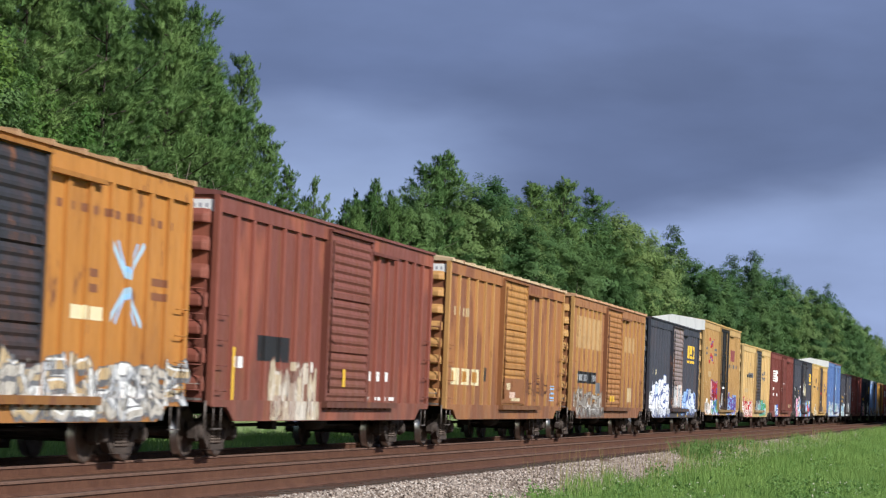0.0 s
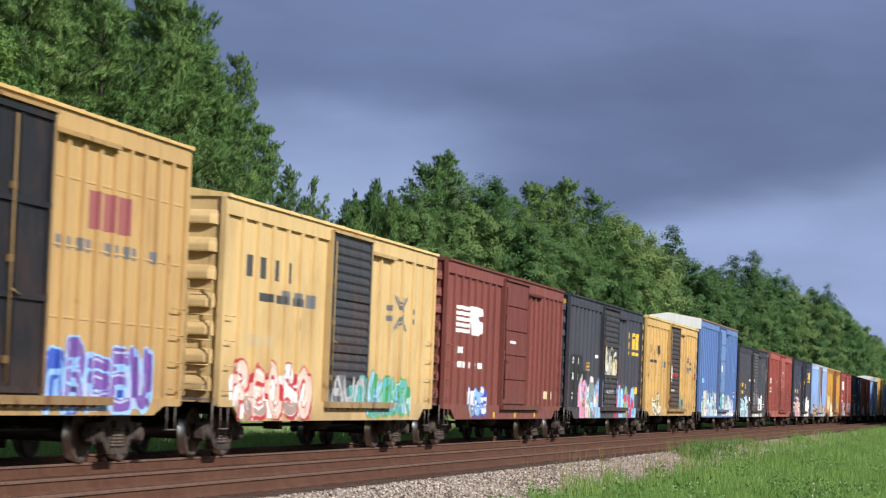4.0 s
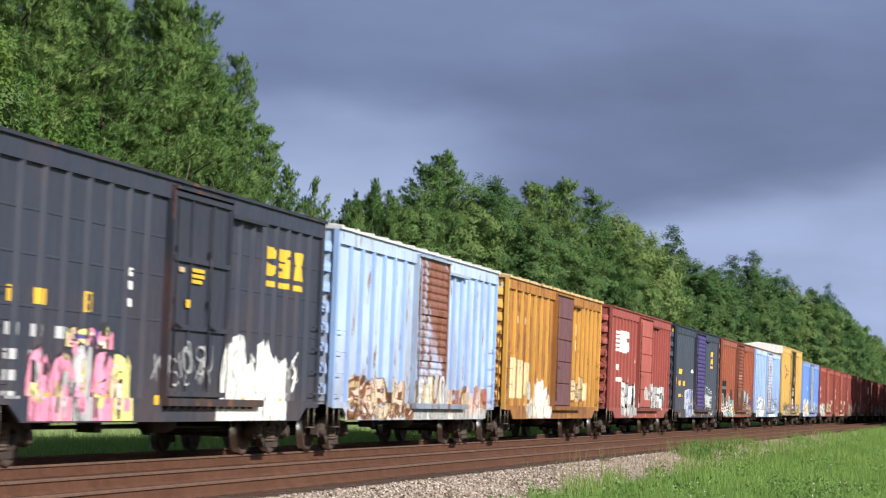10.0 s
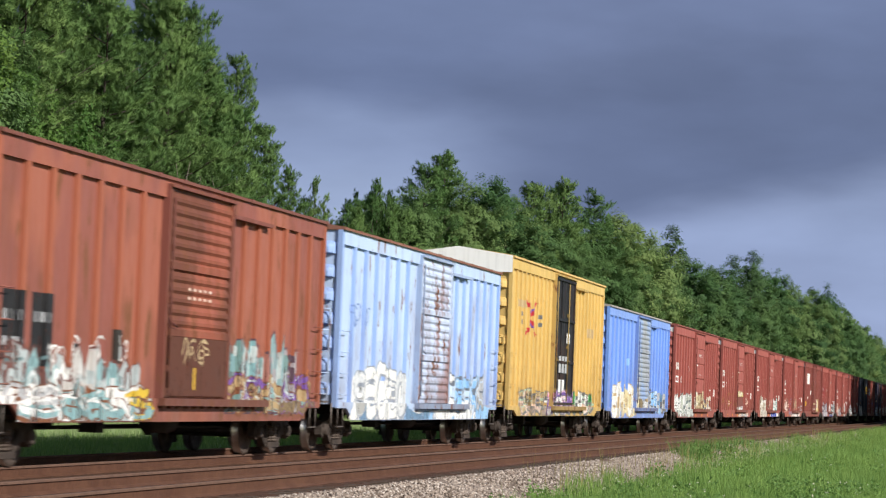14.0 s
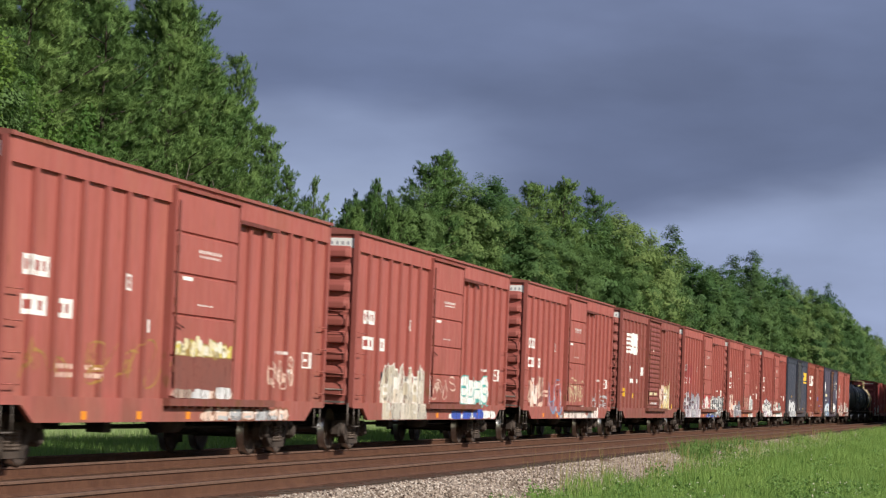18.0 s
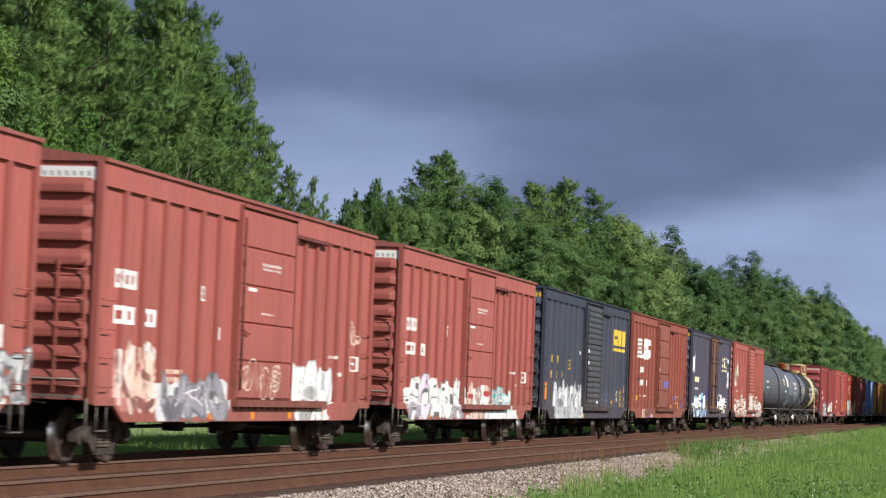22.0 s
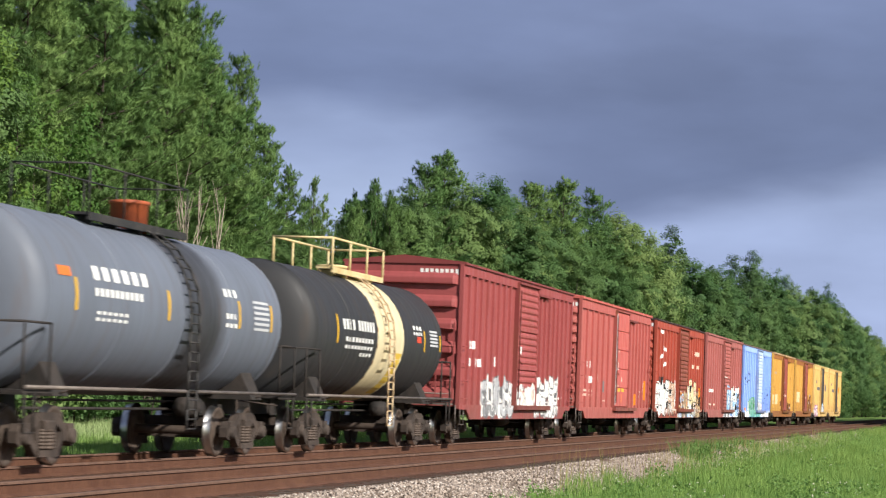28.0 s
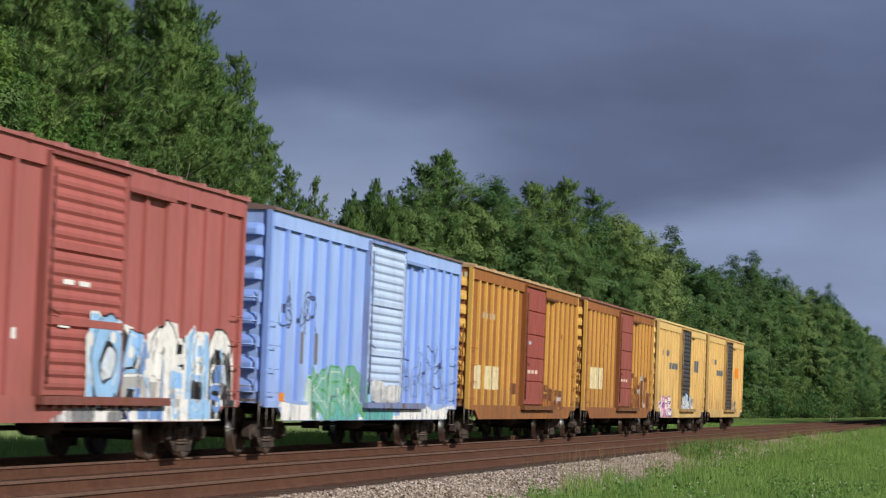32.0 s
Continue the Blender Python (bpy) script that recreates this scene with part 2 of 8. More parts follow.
    nt.links.new(remap(nt, info.outputs["Random"], 0, 1, 0.5 - 0.028 * vary, 0.5 + 0.034 * vary), hsv.inputs["Hue"])
    nt.links.new(remap(nt, info.outputs["Random"], 0, 1, 1 + 0.28 * vary, 1 - 0.36 * vary), hsv.inputs["Value"])
    nt.links.new(hsv.outputs[0], b.inputs["Base Color"])
    tr = nt.nodes.new("ShaderNodeBsdfTranslucent")
    nt.links.new(hsv.outputs[0], tr.inputs["Color"])
    mx = nt.nodes.new("ShaderNodeMixShader")
    mx.inputs[0].default_value = translucent
    nt.links.new(b.outputs[0], mx.inputs[1])
    nt.links.new(tr.outputs[0], mx.inputs[2])
    nt.links.new(mx.outputs[0], nt.nodes["Material Output"].inputs["Surface"])
    return m


def stone_material():
    m, nt, b = nodes_of("loose_stone", 0.9, 0.0, 0.15)
    geo = nt.nodes.new("ShaderNodeNewGeometry")
    ramp = nt.nodes.new("ShaderNodeValToRGB")
    cr = ramp.color_ramp
    while len(cr.elements) < 4:
        cr.elements.new(0.5)
    for e, (q, c) in zip(cr.elements, ((0.0, (0.13, 0.10, 0.08)), (0.45, (0.29, 0.235, 0.195)), (0.85, (0.40, 0.335, 0.285)), (1.0, (0.55, 0.49, 0.44)))):
        e.position, e.color = q, (*c, 1)
    nt.links.new(geo.outputs["Random Per Island"], ramp.inputs["Fac"])
    nt.links.new(ramp.outputs["Color"], b.inputs["Base Color"])
    return m


M_GROUND, M_BALLAST, M_STONE = ground_material(), ballast_material(), stone_material()
M_NEEDLE = leaf_material("pine_needles", (0.080, 0.154, 0.045), (0.176, 0.286, 0.082), 0.34)
M_LEAF = leaf_material("broad_leaves", (0.088, 0.164, 0.053), (0.180, 0.278, 0.092), 0.38, 1.0)
M_LEAF_DARK = leaf_material("dark_leaves", (0.055, 0.110, 0.040), (0.115, 0.195, 0.070))
M_GRASS = leaf_material("grass_blades", (0.090, 0.20, 0.040), (0.410, 0.54, 0.145), 0.4, 0.5, 0.42)
# paler than the other grass: sunshine on the field put into the colour
M_FIELD = leaf_material("sunlit_field_grass", (0.36, 0.46, 0.17), (0.58, 0.62, 0.34), 0.4)
M_WEED = leaf_material("weed_leaves", (0.085, 0.18, 0.045), (0.20, 0.33, 0.09), 0.35)
M_VINE = leaf_material("vine_leaves", (0.066, 0.140, 0.028), (0.16, 0.265, 0.050), 0.4)
M_FLOWER = leaf_material("white_petals", (0.62, 0.62, 0.52), (0.74, 0.72, 0.60), 0.4)
M_STRAW = leaf_material("dry_stalks", (0.30, 0.25, 0.10), (0.22, 0.22, 0.08), 0.3)

# ---- mesh building ----


class Shape:
    """Collects boxes, tubes, turned and drawn forms into one mesh."""

    def __init__(self):
        self.v, self.f, self.mi, self.sm = [], [], [], []

    def add(self, verts, faces, mat=0, smooth=False):
        o = len(self.v)
        self.v += [tuple(p) for p in verts]
        self.f += [tuple(i + o for i in f) for f in faces]
        self.mi += [mat] * len(faces)
        self.sm += [smooth] * len(faces)
        return self

    def box(self, x0, x1, y0, y1, z0, z1, mat=0):
        v = [(x0, y0, z0), (x1, y0, z0), (x1, y1, z0), (x0, y1, z0), (x0, y0, z1), (x1, y0, z1), (x1, y1, z1), (x0, y1, z1)]
        return self.add(v, [(3, 2, 1, 0), (4, 5, 6, 7), (0, 1, 5, 4), (1, 2, 6, 5), (2, 3, 7, 6), (3, 0, 4, 7)], mat)

    def soft_box(self, x0, x1, y0, y1, z0, z1, r=0.01, mat=0):
        """A box with chamfered long edges (along x)."""
        pts = [(y0 + r, z0), (y1 - r, z0), (y1, z0 + r), (y1, z1 - r), (y1 - r, z1), (y0 + r, z1), (y0, z1 - r), (y0, z0 + r)]
        return self.draw_x(pts, x0, x1, mat)

    def draw_x(self, pts, x0, x1, mat=0, smooth=False):
        """A (y, z) outline drawn along x."""
        n = len(pts)
        v = [(x0, y, z) for y, z in pts] + [(x1, y, z) for y, z in pts]
        f = [tuple(range(n - 1, -1, -1)), tuple(range(n, 2 * n))]
        self.add(v, f, mat)
        o = len(self.v) - 2 * n
        q = [(o + i, o + (i + 1) % n, o + n + (i + 1) % n, o + n + i) for i in range(n)]
        self.f += q
        self.mi += [mat] * n
        self.sm += [smooth] * n
        return self

    def draw_y(self, pts, y0, y1, mat=0):
        """An (x, z) outline drawn along y."""
        n = len(pts)
        v = [(x, y0, z) for x, z in pts] + [(x, y1, z) for x, z in pts]
        f = [tuple(range(n)), tuple(range(2 * n - 1, n - 1, -1))]
        f += [(i, n + i, n + (i + 1) % n, (i + 1) % n) for i in range(n)]
        return self.add(v, f, mat)

    def draw_z(self, pts, z0, z1, mat=0):
        n = len(pts)
        v = [(x, y, z0) for x, y in pts] + [(x, y, z1) for x, y in pts]
        f = [tuple(range(n - 1, -1, -1)), tuple(range(n, 2 * n))]
        f += [(i, (i + 1) % n, n + (i + 1) % n, n + i) for i in range(n)]
        return self.add(v, f, mat)

    def tube(self, a, b, r, n=6, mat=0, r2=None):
        a, b = Vector(a), Vector(b)
        d = (b - a).normalized()
        u = d.orthogonal().normalized()
        w = d.cross(u)
        r2 = r if r2 is None else r2
        v = []
        for c, rr in ((a, r), (b, r2)):
            for i in range(n):
                t = 2 * math.pi * i / n
                v.append(c + u * (rr * math.cos(t)) + w * (rr * math.sin(t)))
        f = [tuple(range(n - 1, -1, -1)), tuple(range(n, 2 * n))]
        self.add(v, f, mat)
        o = len(self.v) - 2 * n
        self.f += [(o + i, o + (i + 1) % n, o + n + (i + 1) % n, o + n + i) for i in range(n)]
        self.mi += [mat] * n
        self.sm += [True] * n
        return self

    def turn(self, prof, axis, center=(0, 0, 0), n=24, mats=None, cap=True):
        """A profile of (along, radius) turned round an axis, 0 = x, 1 = y, 2 = z."""
        k = len(prof)
        o = len(self.v)
        c = Vector(center)
        for a, r in prof:
            for i in range(n):
                t = 2 * math.pi * i / n
                p = [0, 0, 0]
                p[axis] = a
                p[(axis + 1) % 3], p[(axis + 2) % 3] = r * math.cos(t), r * math.sin(t)
                self.v.append(tuple(c + Vector(p)))
        for j in range(k - 1):
            for i in range(n):
                a, b = o + j * n + i, o + j * n + (i + 1) % n
                self.f.append((a, b, b + n, a + n))
                self.mi.append(mats[j] if mats else 0)
                self.sm.append(True)
        if cap:
            self.f += [tuple(o + i for i in range(n - 1, -1, -1)), tuple(o + (k - 1) * n + i for i in range(n))]
            self.mi += [mats[0] if mats else 0, mats[-1] if mats else 0]
            self.sm += [False, False]
        return self

    def mesh(self, name, slots=1):
        me = bpy.data.meshes.new(name)
        me.from_pydata(self.v, [], self.f)
        for _ in range(slots):
            me.materials.append(None)
        me.polygons.foreach_set("material_index", self.mi)
        me.polygons.foreach_set("use_smooth", self.sm)
        me.update()
        return me


def put(name, me, mats, parent=None, at=(0, 0, 0), label=""):
    """Links a mesh as one object under a thing or a part, with its own materials."""
    ob = new(name, me)
    mats = mats if isinstance(mats, (list, tuple)) else [mats]
    for i, m in enumerate(mats):
        ob.material_slots[i].link = "OBJECT"
        ob.material_slots[i].material = m
    if parent:
        ob.parent = parent
    ob.location = at
    up = Vector(parent["at"]) if parent and parent.get("at") else Vector((0, 0, 0))
    ob["at"] = tuple(up + Vector(at))
    if label:
        tagged(ob, label)
    return ob


MESHES = {}


def cached(key, make, slots=1):
    if key not in MESHES:
        MESHES[key] = make().mesh(key if isinstance(key, str) else str(key[0]), slots)
    return MESHES[key]

# ---- ground and tracks ----


def build_ground():
    s = Shape()
    cut = ((-3000, GROUND_Z), (14.0, GROUND_Z), (17.0, FIELD_Z), (3000, FIELD_Z))
    s.add([(x, y, z) for y, z in cut for x in (-3000, 3000)], [(2 * i, 2 * i + 1, 2 * i + 3, 2 * i + 2) for i in range(3)])
    tagged(put("ground", s.mesh("ground"), M_GROUND), "flat grassy ground along the railway", "ground", kind="structure")
    # crushed stone bed under both tracks
    rng = np.random.default_rng(3)
    prof = [(6.9, -0.62), (7.5, -0.36), (7.95, -0.22), (8.45, -0.13), (8.9, -0.115), (9.2, -0.105), (10.8, -0.105), (11.2, -0.13), (11.9, -0.17), (12.6, -0.175), (13.2, -0.168),
            (14.8, -0.168), (15.5, -0.19), (16.0, -0.32), (16.9, -0.62)]
    xs = list(np.concatenate([np.arange(-60, 20, 4.0), np.arange(20, 110, 0.6), np.arange(110, 300, 3.0), np.arange(300, 1500, 25.0)]))
    v, f = [], []
    k = len(prof)
    for x in xs:
        for y, z in prof:
            v.append((x, y + rng.normal(0, 0.05 if y < 8.6 else 0.01), z + rng.normal(0, 0.02 if y < 8.6 else 0.005)))
    for i in range(len(xs) - 1):
        for j in range(k - 1):
            a = i * k + j
            f.append((a, a + k, a + k + 1, a + 1))
    s = Shape()
    s.add(v, f)
    tagged(put("ballast", s.mesh("ballast"), M_BALLAST), "crushed stone ballast bed, rust-brown between the rails", "ballast", kind="structure")


def rail_profile():
    h = [(0.034, -0.03), (0.014, -0.042), (0.011, -0.135), (0.072, -0.160), (0.075, -0.172)]
    return [(-y, z) for y, z in h] + [(y, z) for y, z in reversed(h)]


def build_track(name, y, z, label):
    track = tagged(new(name), label, "railway track", kind="structure")
    track.location = (0, y, z)
    s = Shape()
    s.draw_x(rail_profile(), -80, 1600)
    s.draw_x([(-0.037, -0.0305), (0.037, -0.0305), (0.037, -0.006), (0.031, 0.0), (-0.031, 0.0), (-0.037, -0.006)], -80, 1600, 1)
    me = s.mesh("rail", 2)
    for side in (-1, 1):
        put("rail", me, [M_RAIL, M_RAILTOP], track, (0, side * 0.7525, 0))
    s = Shape()
    s.soft_box(-0.115, 0.115, -1.3, 1.3, -0.36, -0.176, 0.015)
    for side in (-1, 1):
        s.box(-0.1, 0.1, side * 0.7525 - 0.17, side * 0.7525 + 0.17, -0.178, -0.173, 1)
        for dx in (-0.06, 0.06):
            s.box(dx - 0.016, dx + 0.016, side * 0.7525 + 0.085, side * 0.7525 + 0.125, -0.174, -0.145, 1)
    tie = s.mesh("tie", 2)
    rng = random.Random(int(y * 10))
    for i in range(150):
        ob = put("tie", tie, [M_TIE, M_RAIL], track, (22 + i * 0.52 + rng.uniform(-0.03, 0.03), rng.uniform(-0.04, 0.04), 0))
        ob.rotation_euler[2] = rng.uniform(-0.02, 0.02)
    s = Shape()
    for i in range(300):
        x = 100 + i * 0.52
        s.box(x - 0.115, x + 0.115, -1.3, 1.3, -0.36, -0.176)
    tagged(put("far_ties", s.mesh("far_ties"), M_TIE, track), kind="stuff")


build_ground()
build_track("track_1", TRAIN_Y, 0.0, "straight railway track with rusty rails on timber ties, under the train")
build_track("track_2", NEAR_Y, NEAR_Z, "empty parallel railway track with rust-brown rails on timber ties")

# ---- trucks, couplers and the other running gear ----
SHEET, RIB, DOOR = -1.442, -1.505, -1.565
WHEEL_R = 0.43


def wheel_shape():
    s = Shape()
    prof = [(-0.06, 0.10), (-0.07, 0.16), (-0.03, 0.20), (-0.015, 0.32), (-0.06, 0.36), (-0.07, WHEEL_R - 0.005), (-0.06, WHEEL_R), (0.045, WHEEL_R + 0.002),
            (0.06, WHEEL_R + 0.027), (0.075, WHEEL_R + 0.025), (0.078, 0.36), (0.04, 0.33), (0.03, 0.2), (0.07, 0.15), (0.07, 0.1)]
    mats = [0, 0, 0, 0, 0, 0, 1, 1, 0, 0, 0, 0, 0, 0]
    s.turn(prof, 1, n=20, mats=mats)
    return s


def side_frame_shape():
    """Cast truck side: arched top, drop middle with the spring nest's opening, journal jaws at the ends."""
    s = Shape()
    # built as columns, so that the windows stay open
    s.draw_y([(-1.08, 0.50), (-1.02, 0.60), (-0.62, 0.62), (-0.40, 0.76), (-0.30, 0.76), (-0.30, 0.62), (-0.56, 0.50), (-0.66, 0.36), (-0.80, 0.36), (-0.98, 0.28), (-1.08, 0.34)][::-1], -0.07, 0.07)
    s.draw_y([(x * -1, z) for x, z in [(-1.08, 0.50), (-1.02, 0.60), (-0.62, 0.62), (-0.40, 0.76), (-0.30, 0.76), (-0.30, 0.62), (-0.56, 0.50), (-0.66, 0.36), (-0.80, 0.36), (-0.98, 0.28), (-1.08, 0.34)]], -0.07, 0.07)
    s.draw_y([(-0.30, 0.64), (-0.30, 0.765), (0.30, 0.765), (0.30, 0.64)][::-1], -0.075, 0.075)
    s.draw_y([(-0.66, 0.38), (-0.56, 0.50), (-0.36, 0.26), (-0.36, 0.15), (-0.44, 0.20)], -0.065, 0.065)
    s.draw_y([(0.66, 0.38), (0.44, 0.20), (0.36, 0.15), (0.36, 0.26), (0.56, 0.50)], -0.065, 0.065)
    s.draw_y([(-0.37, 0.14), (-0.37, 0.235), (0.37, 0.235), (0.37, 0.14)][::-1], -0.11, 0.11)
    s.box(-0.36, -0.27, -0.06, 0.06, 0.23, 0.66)
    s.box(0.27, 0.36, -0.06, 0.06, 0.23, 0.66)
    for x in (-0.865, 0.865):
        s.turn([(-0.16, 0.09), (-0.14, 0.115), (0.05, 0.125), (0.09, 0.12)], 1, (x, 0, WHEEL_R), 14)
        s.box(x - 0.13, x + 0.13, -0.09, 0.08, 0.50, 0.61)
    return s


def spring_shape():
    """One coil spring, its turns pressed close."""
    prof = []
    for i in range(6):
        z = 0.245 + i * 0.05
        prof += [(z, 0.056), (z + 0.012, 0.076), (z + 0.028, 0.076), (z + 0.040, 0.056)]
    return Shape().turn(prof, 2, (0, 0, 0), 10)


def truck(parent, x, y_mid=0.0):
    """A two-axle truck: side frames, bolster, springs, axles and wheels."""
    t = put("truck", cached("bolster", lambda: Shape().soft_box(-0.2, 0.2, -1.12, 1.12, 0.50, 0.66, 0.03).turn([(0.6, 0.3), (0.74, 0.3)], 2, n=16)
                            .box(-0.62, -0.5, -0.9, 0.9, 0.3, 0.42).box(0.5, 0.62, -0.9, 0.9, 0.3, 0.42)), M_FRAME, parent, (x, y_mid, 0))
    fr = cached("side_frame", side_frame_shape)
    for side in (-1, 1):
        put("side_frame", fr, M_FRAME, t, (0, side * 1.0, 0))
    for x in (-0.17, 0.0, 0.17):
        put("spring", cached("spring", spring_shape), M_WHEEL, t, (x, -1.05 if x else -1.075, 0))
    wh = cached("wheel", wheel_shape, 2)
    for ax in (-0.865, 0.865):
        put("axle", cached("axle", lambda: Shape().turn([(-1.0, 0.07), (-0.7, 0.085), (0.0, 0.075), (0.7, 0.085), (1.0, 0.07)], 1, n=12)), M_WHEEL, t, (ax, 0, WHEEL_R))
        for side in (-1, 1):
            w = put("wheel", wh, [M_WHEEL, M_TREAD], t, (ax, side * 0.76, WHEEL_R))
            if side > 0:
                w.rotation_euler[2] = math.pi
    return t


def coupler_shape():
    s = Shape()
    s.soft_box(-0.05, 0.75, -0.08, 0.08, 0.76, 0.96, 0.02)
    s.draw_z([(-0.32, 0.14), (-0.05, 0.17), (-0.02, -0.13), (-0.12, -0.17), (-0.2, -0.05), (-0.26, 0.02)], 0.70, 1.0)
    s.draw_z([(-0.34, -0.14), (-0.2, -0.17), (-0.13, -0.1), (-0.22, -0.03), (-0.33, -0.05)], 0.72, 0.98)
    s.tube((-0.02, -0.1, 0.72), (-0.25, -0.16, 0.42), 0.028)
    s.tube((-0.25, -0.16, 0.42), (-0.5, -0.1, 0.40), 0.028)
    s.tube((0.1, -0.9, 0.9), (0.1, 0.0, 0.98), 0.015)
    return s


def running_gear(car, half, trucks):
    for x in trucks:
        truck(car, x)
    cp = cached("coupler", coupler_shape)
    put("coupler", cp, M_FRAME, car, (-half - 0.45, 0, 0))
    c2 = put("coupler", cp, M_FRAME, car, (half + 0.45, 0, 0))
    c2.rotation_euler[2] = math.pi


# ---- paint drawn on a car's side: outlines cut along the ribs and laid on them ----


def clip_x(poly, x, keep_right):
    out = []
    for i in range(len(poly)):
        a, b = poly[i - 1], poly[i]
        ia, ib = (a[0] >= x) == keep_right or a[0] == x, (b[0] >= x) == keep_right or b[0] == x
        if ia != ib:
            t = (x - a[0]) / (b[0] - a[0])
            out.append((x, a[1] + t * (b[1] - a[1])))
        if ib:
            out.append(b)
    return out


def clip_z(poly, z, keep_above):
    return [(x, q) for q, x in clip_x([(q, x) for x, q in poly], z, keep_above)]


SILL = {"half": 7.9, "drop": 0.64}


def lay_on(s, poly, profile, lift, mat):
    """profile: (x, y) along the side; poly: (x, z). What falls on the sill lies flat on it, and nothing hangs below it."""
    x0, x1 = min(p[0] for p in poly), max(p[0] for p in poly)
    k = SILL["half"] - 1.0
    upper = clip_z(poly, 1.0, True)
    lower = clip_z(poly, 1.0, False)
    flat = [(-20, RIB), (-k, RIB), (k, RIB), (20, RIB)]
    for part_, prof in ((upper, profile), (lower, flat)):
        if len(part_) < 3:
            continue
        for (xa, ya), (xb, yb) in zip(prof, prof[1:]):
            if xb <= x0 or xa >= x1 or xb - xa < 1e-4:
                continue
            q = clip_x(part_, xa, True)
            q = clip_x(q, xb, False) if len(q) > 2 else []
            if prof is flat and len(q) > 2:
                q = clip_z(q, 0.89 if abs(xa + xb) > 1 else SILL["drop"] + 0.01, True)
            if len(q) < 3:
                continue
            v = [(x, ya + (yb - ya) * (x - xa) / (xb - xa) - lift, z) for x, z in q]
            s.add(v, [tuple(range(len(v)))], mat)


WHITE, SILVER, BLACK, YELLOW, CREAM = (0.78, 0.78, 0.76), (0.45, 0.46, 0.48), (0.02, 0.02, 0.022), (0.68, 0.42, 0.04), (0.68, 0.60, 0.38)
SKY, BLUE, PINK, PURPLE, GREEN, TEAL = (0.30, 0.52, 0.80), (0.05, 0.10, 0.45), (0.75, 0.28, 0.42), (0.18, 0.09, 0.34), (0.10, 0.35, 0.12), (0.12, 0.40, 0.38)
REDP, ORANGE, TAN, PEACH, RUST, GREY = (0.45, 0.04, 0.05), (0.75, 0.25, 0.02), (0.50, 0.38, 0.22), (0.72, 0.54, 0.45), (0.20, 0.08, 0.04), (0.16, 0.16, 0.17)


def stroke(a, b, w):
    d = Vector((b[0] - a[0], b[1] - a[1]))
    n = Vector((-d.y, d.x)).normalized() * (w / 2)
    e = d.normalized() * (w * 0.35)
    return [(a[0] - e.x + n.x * .6, a[1] - e.y + n.y * .6), (a[0] + n.x, a[1] + n.y), (b[0] + n.x, b[1] + n.y), (b[0] + e.x + n.x * .5, b[1] + e.y + n.y * .5),
            (b[0] + e.x - n.x * .5, b[1] + e.y - n.y * .5), (b[0] - n.x, b[1] - n.y), (a[0] - n.x, a[1] - n.y), (a[0] - e.x - n.x * .6, a[1] - e.y - n.y * .6)]


def blob(cx, cz, rx, rz, rng, k=16, spike=0.0):
    pts = []
    turn_ = rng.uniform(-.15, .15)
    for i in range(k):
        t = 2 * math.pi * i / k + turn_
        c, q = math.cos(t), math.sin(t)
        m = 1 + rng.uniform(-.14, .14) + (spike * rng.random() if i % 3 == 0 else 0)
        pts.append((cx + rx * m * math.copysign(abs(c) ** .6, c), cz + rz * m * math.copysign(abs(q) ** .6, q)))
    return pts


def swell(poly, by):
    cx, cz = sum(p[0] for p in poly) / len(poly), sum(p[1] for p in poly) / len(poly)
    out = []
    for x, z in poly:
        d = math.hypot(x - cx, z - cz) + 1e-6
        out.append((x + (x - cx) / d * by, z + (z - cz) / d * by))
    return out


def arc(cx, cz, rx, rz, a0, a1, n=9):
    return [(cx + rx * math.cos(radians(a0 + (a1 - a0) * i / n)), cz + rz * math.sin(radians(a0 + (a1 - a0) * i / n))) for i in range(n + 1)]


# skeletons of sprayed forms in a unit box; they spell nothing
FORMS = [
    lambda r: [arc(.5, .5, .42, .5, 55, 320, 11)],
    lambda r: [[(.12, 0), (.12, .35), (.14, .6)] + arc(.5, .62, .36, .38, 180, 0, 7) + [(.88, .3), (.9, 0)]],
    lambda r: [arc(.52, .74, .38, .26, 30, 270, 8) + arc(.48, .26, .40, .26, 90, -150, 8)],
    lambda r: [[(.12, 0), (.14, .5), (.12, 1)], [(.9, 1), (.55, .62), (.2, .48)], [(.3, .55), (.62, .3), (.92, 0)]],
    lambda r: [arc(.5, .5, .4, .48, 90, 450, 13)],
    lambda r: [[(.08, 0), (.28, .5), (.46, 1), (.62, .95), (.76, .5), (.94, 0)], [(.26, .34), (.78, .32)]],
    lambda r: [[(.2, 0), (.16, .5), (.18, 1)], [(.18, .97), (.55, 1), (.9, .9)], [(.18, .52), (.5, .55), (.8, .5)], [(.18, .04), (.55, 0), (.92, .08)]],
    lambda r: [[(.14, 0), (.14, .5), (.16, 1)], [(.16, .98)] + arc(.42, .74, .42, .26, 90, -90, 7) + [(.2, .48)], [(.45, .5), (.7, .26), (.92, 0)]],
    lambda r: [[(.1, 1), (.16, .4)] + arc(.5, .34, .36, .34, 190, 350, 7) + [(.88, .5), (.92, 1)]],
]


def ribbon(pts, widths):
    """Flat pieces of a painted line of changing width, with rounded ends."""
    n = len(pts)
    norm = []
    for i in range(n):
        a, b = pts[max(0, i - 1)], pts[min(n - 1, i + 1)]
        dx, dz = b[0] - a[0], b[1] - a[1]
        l = math.hypot(dx, dz) or 1e-6
        norm.append((-dz / l, dx / l))
    lo = [(p[0] - q[0] * w / 2, p[1] - q[1] * w / 2) for p, q, w in zip(pts, norm, widths)]
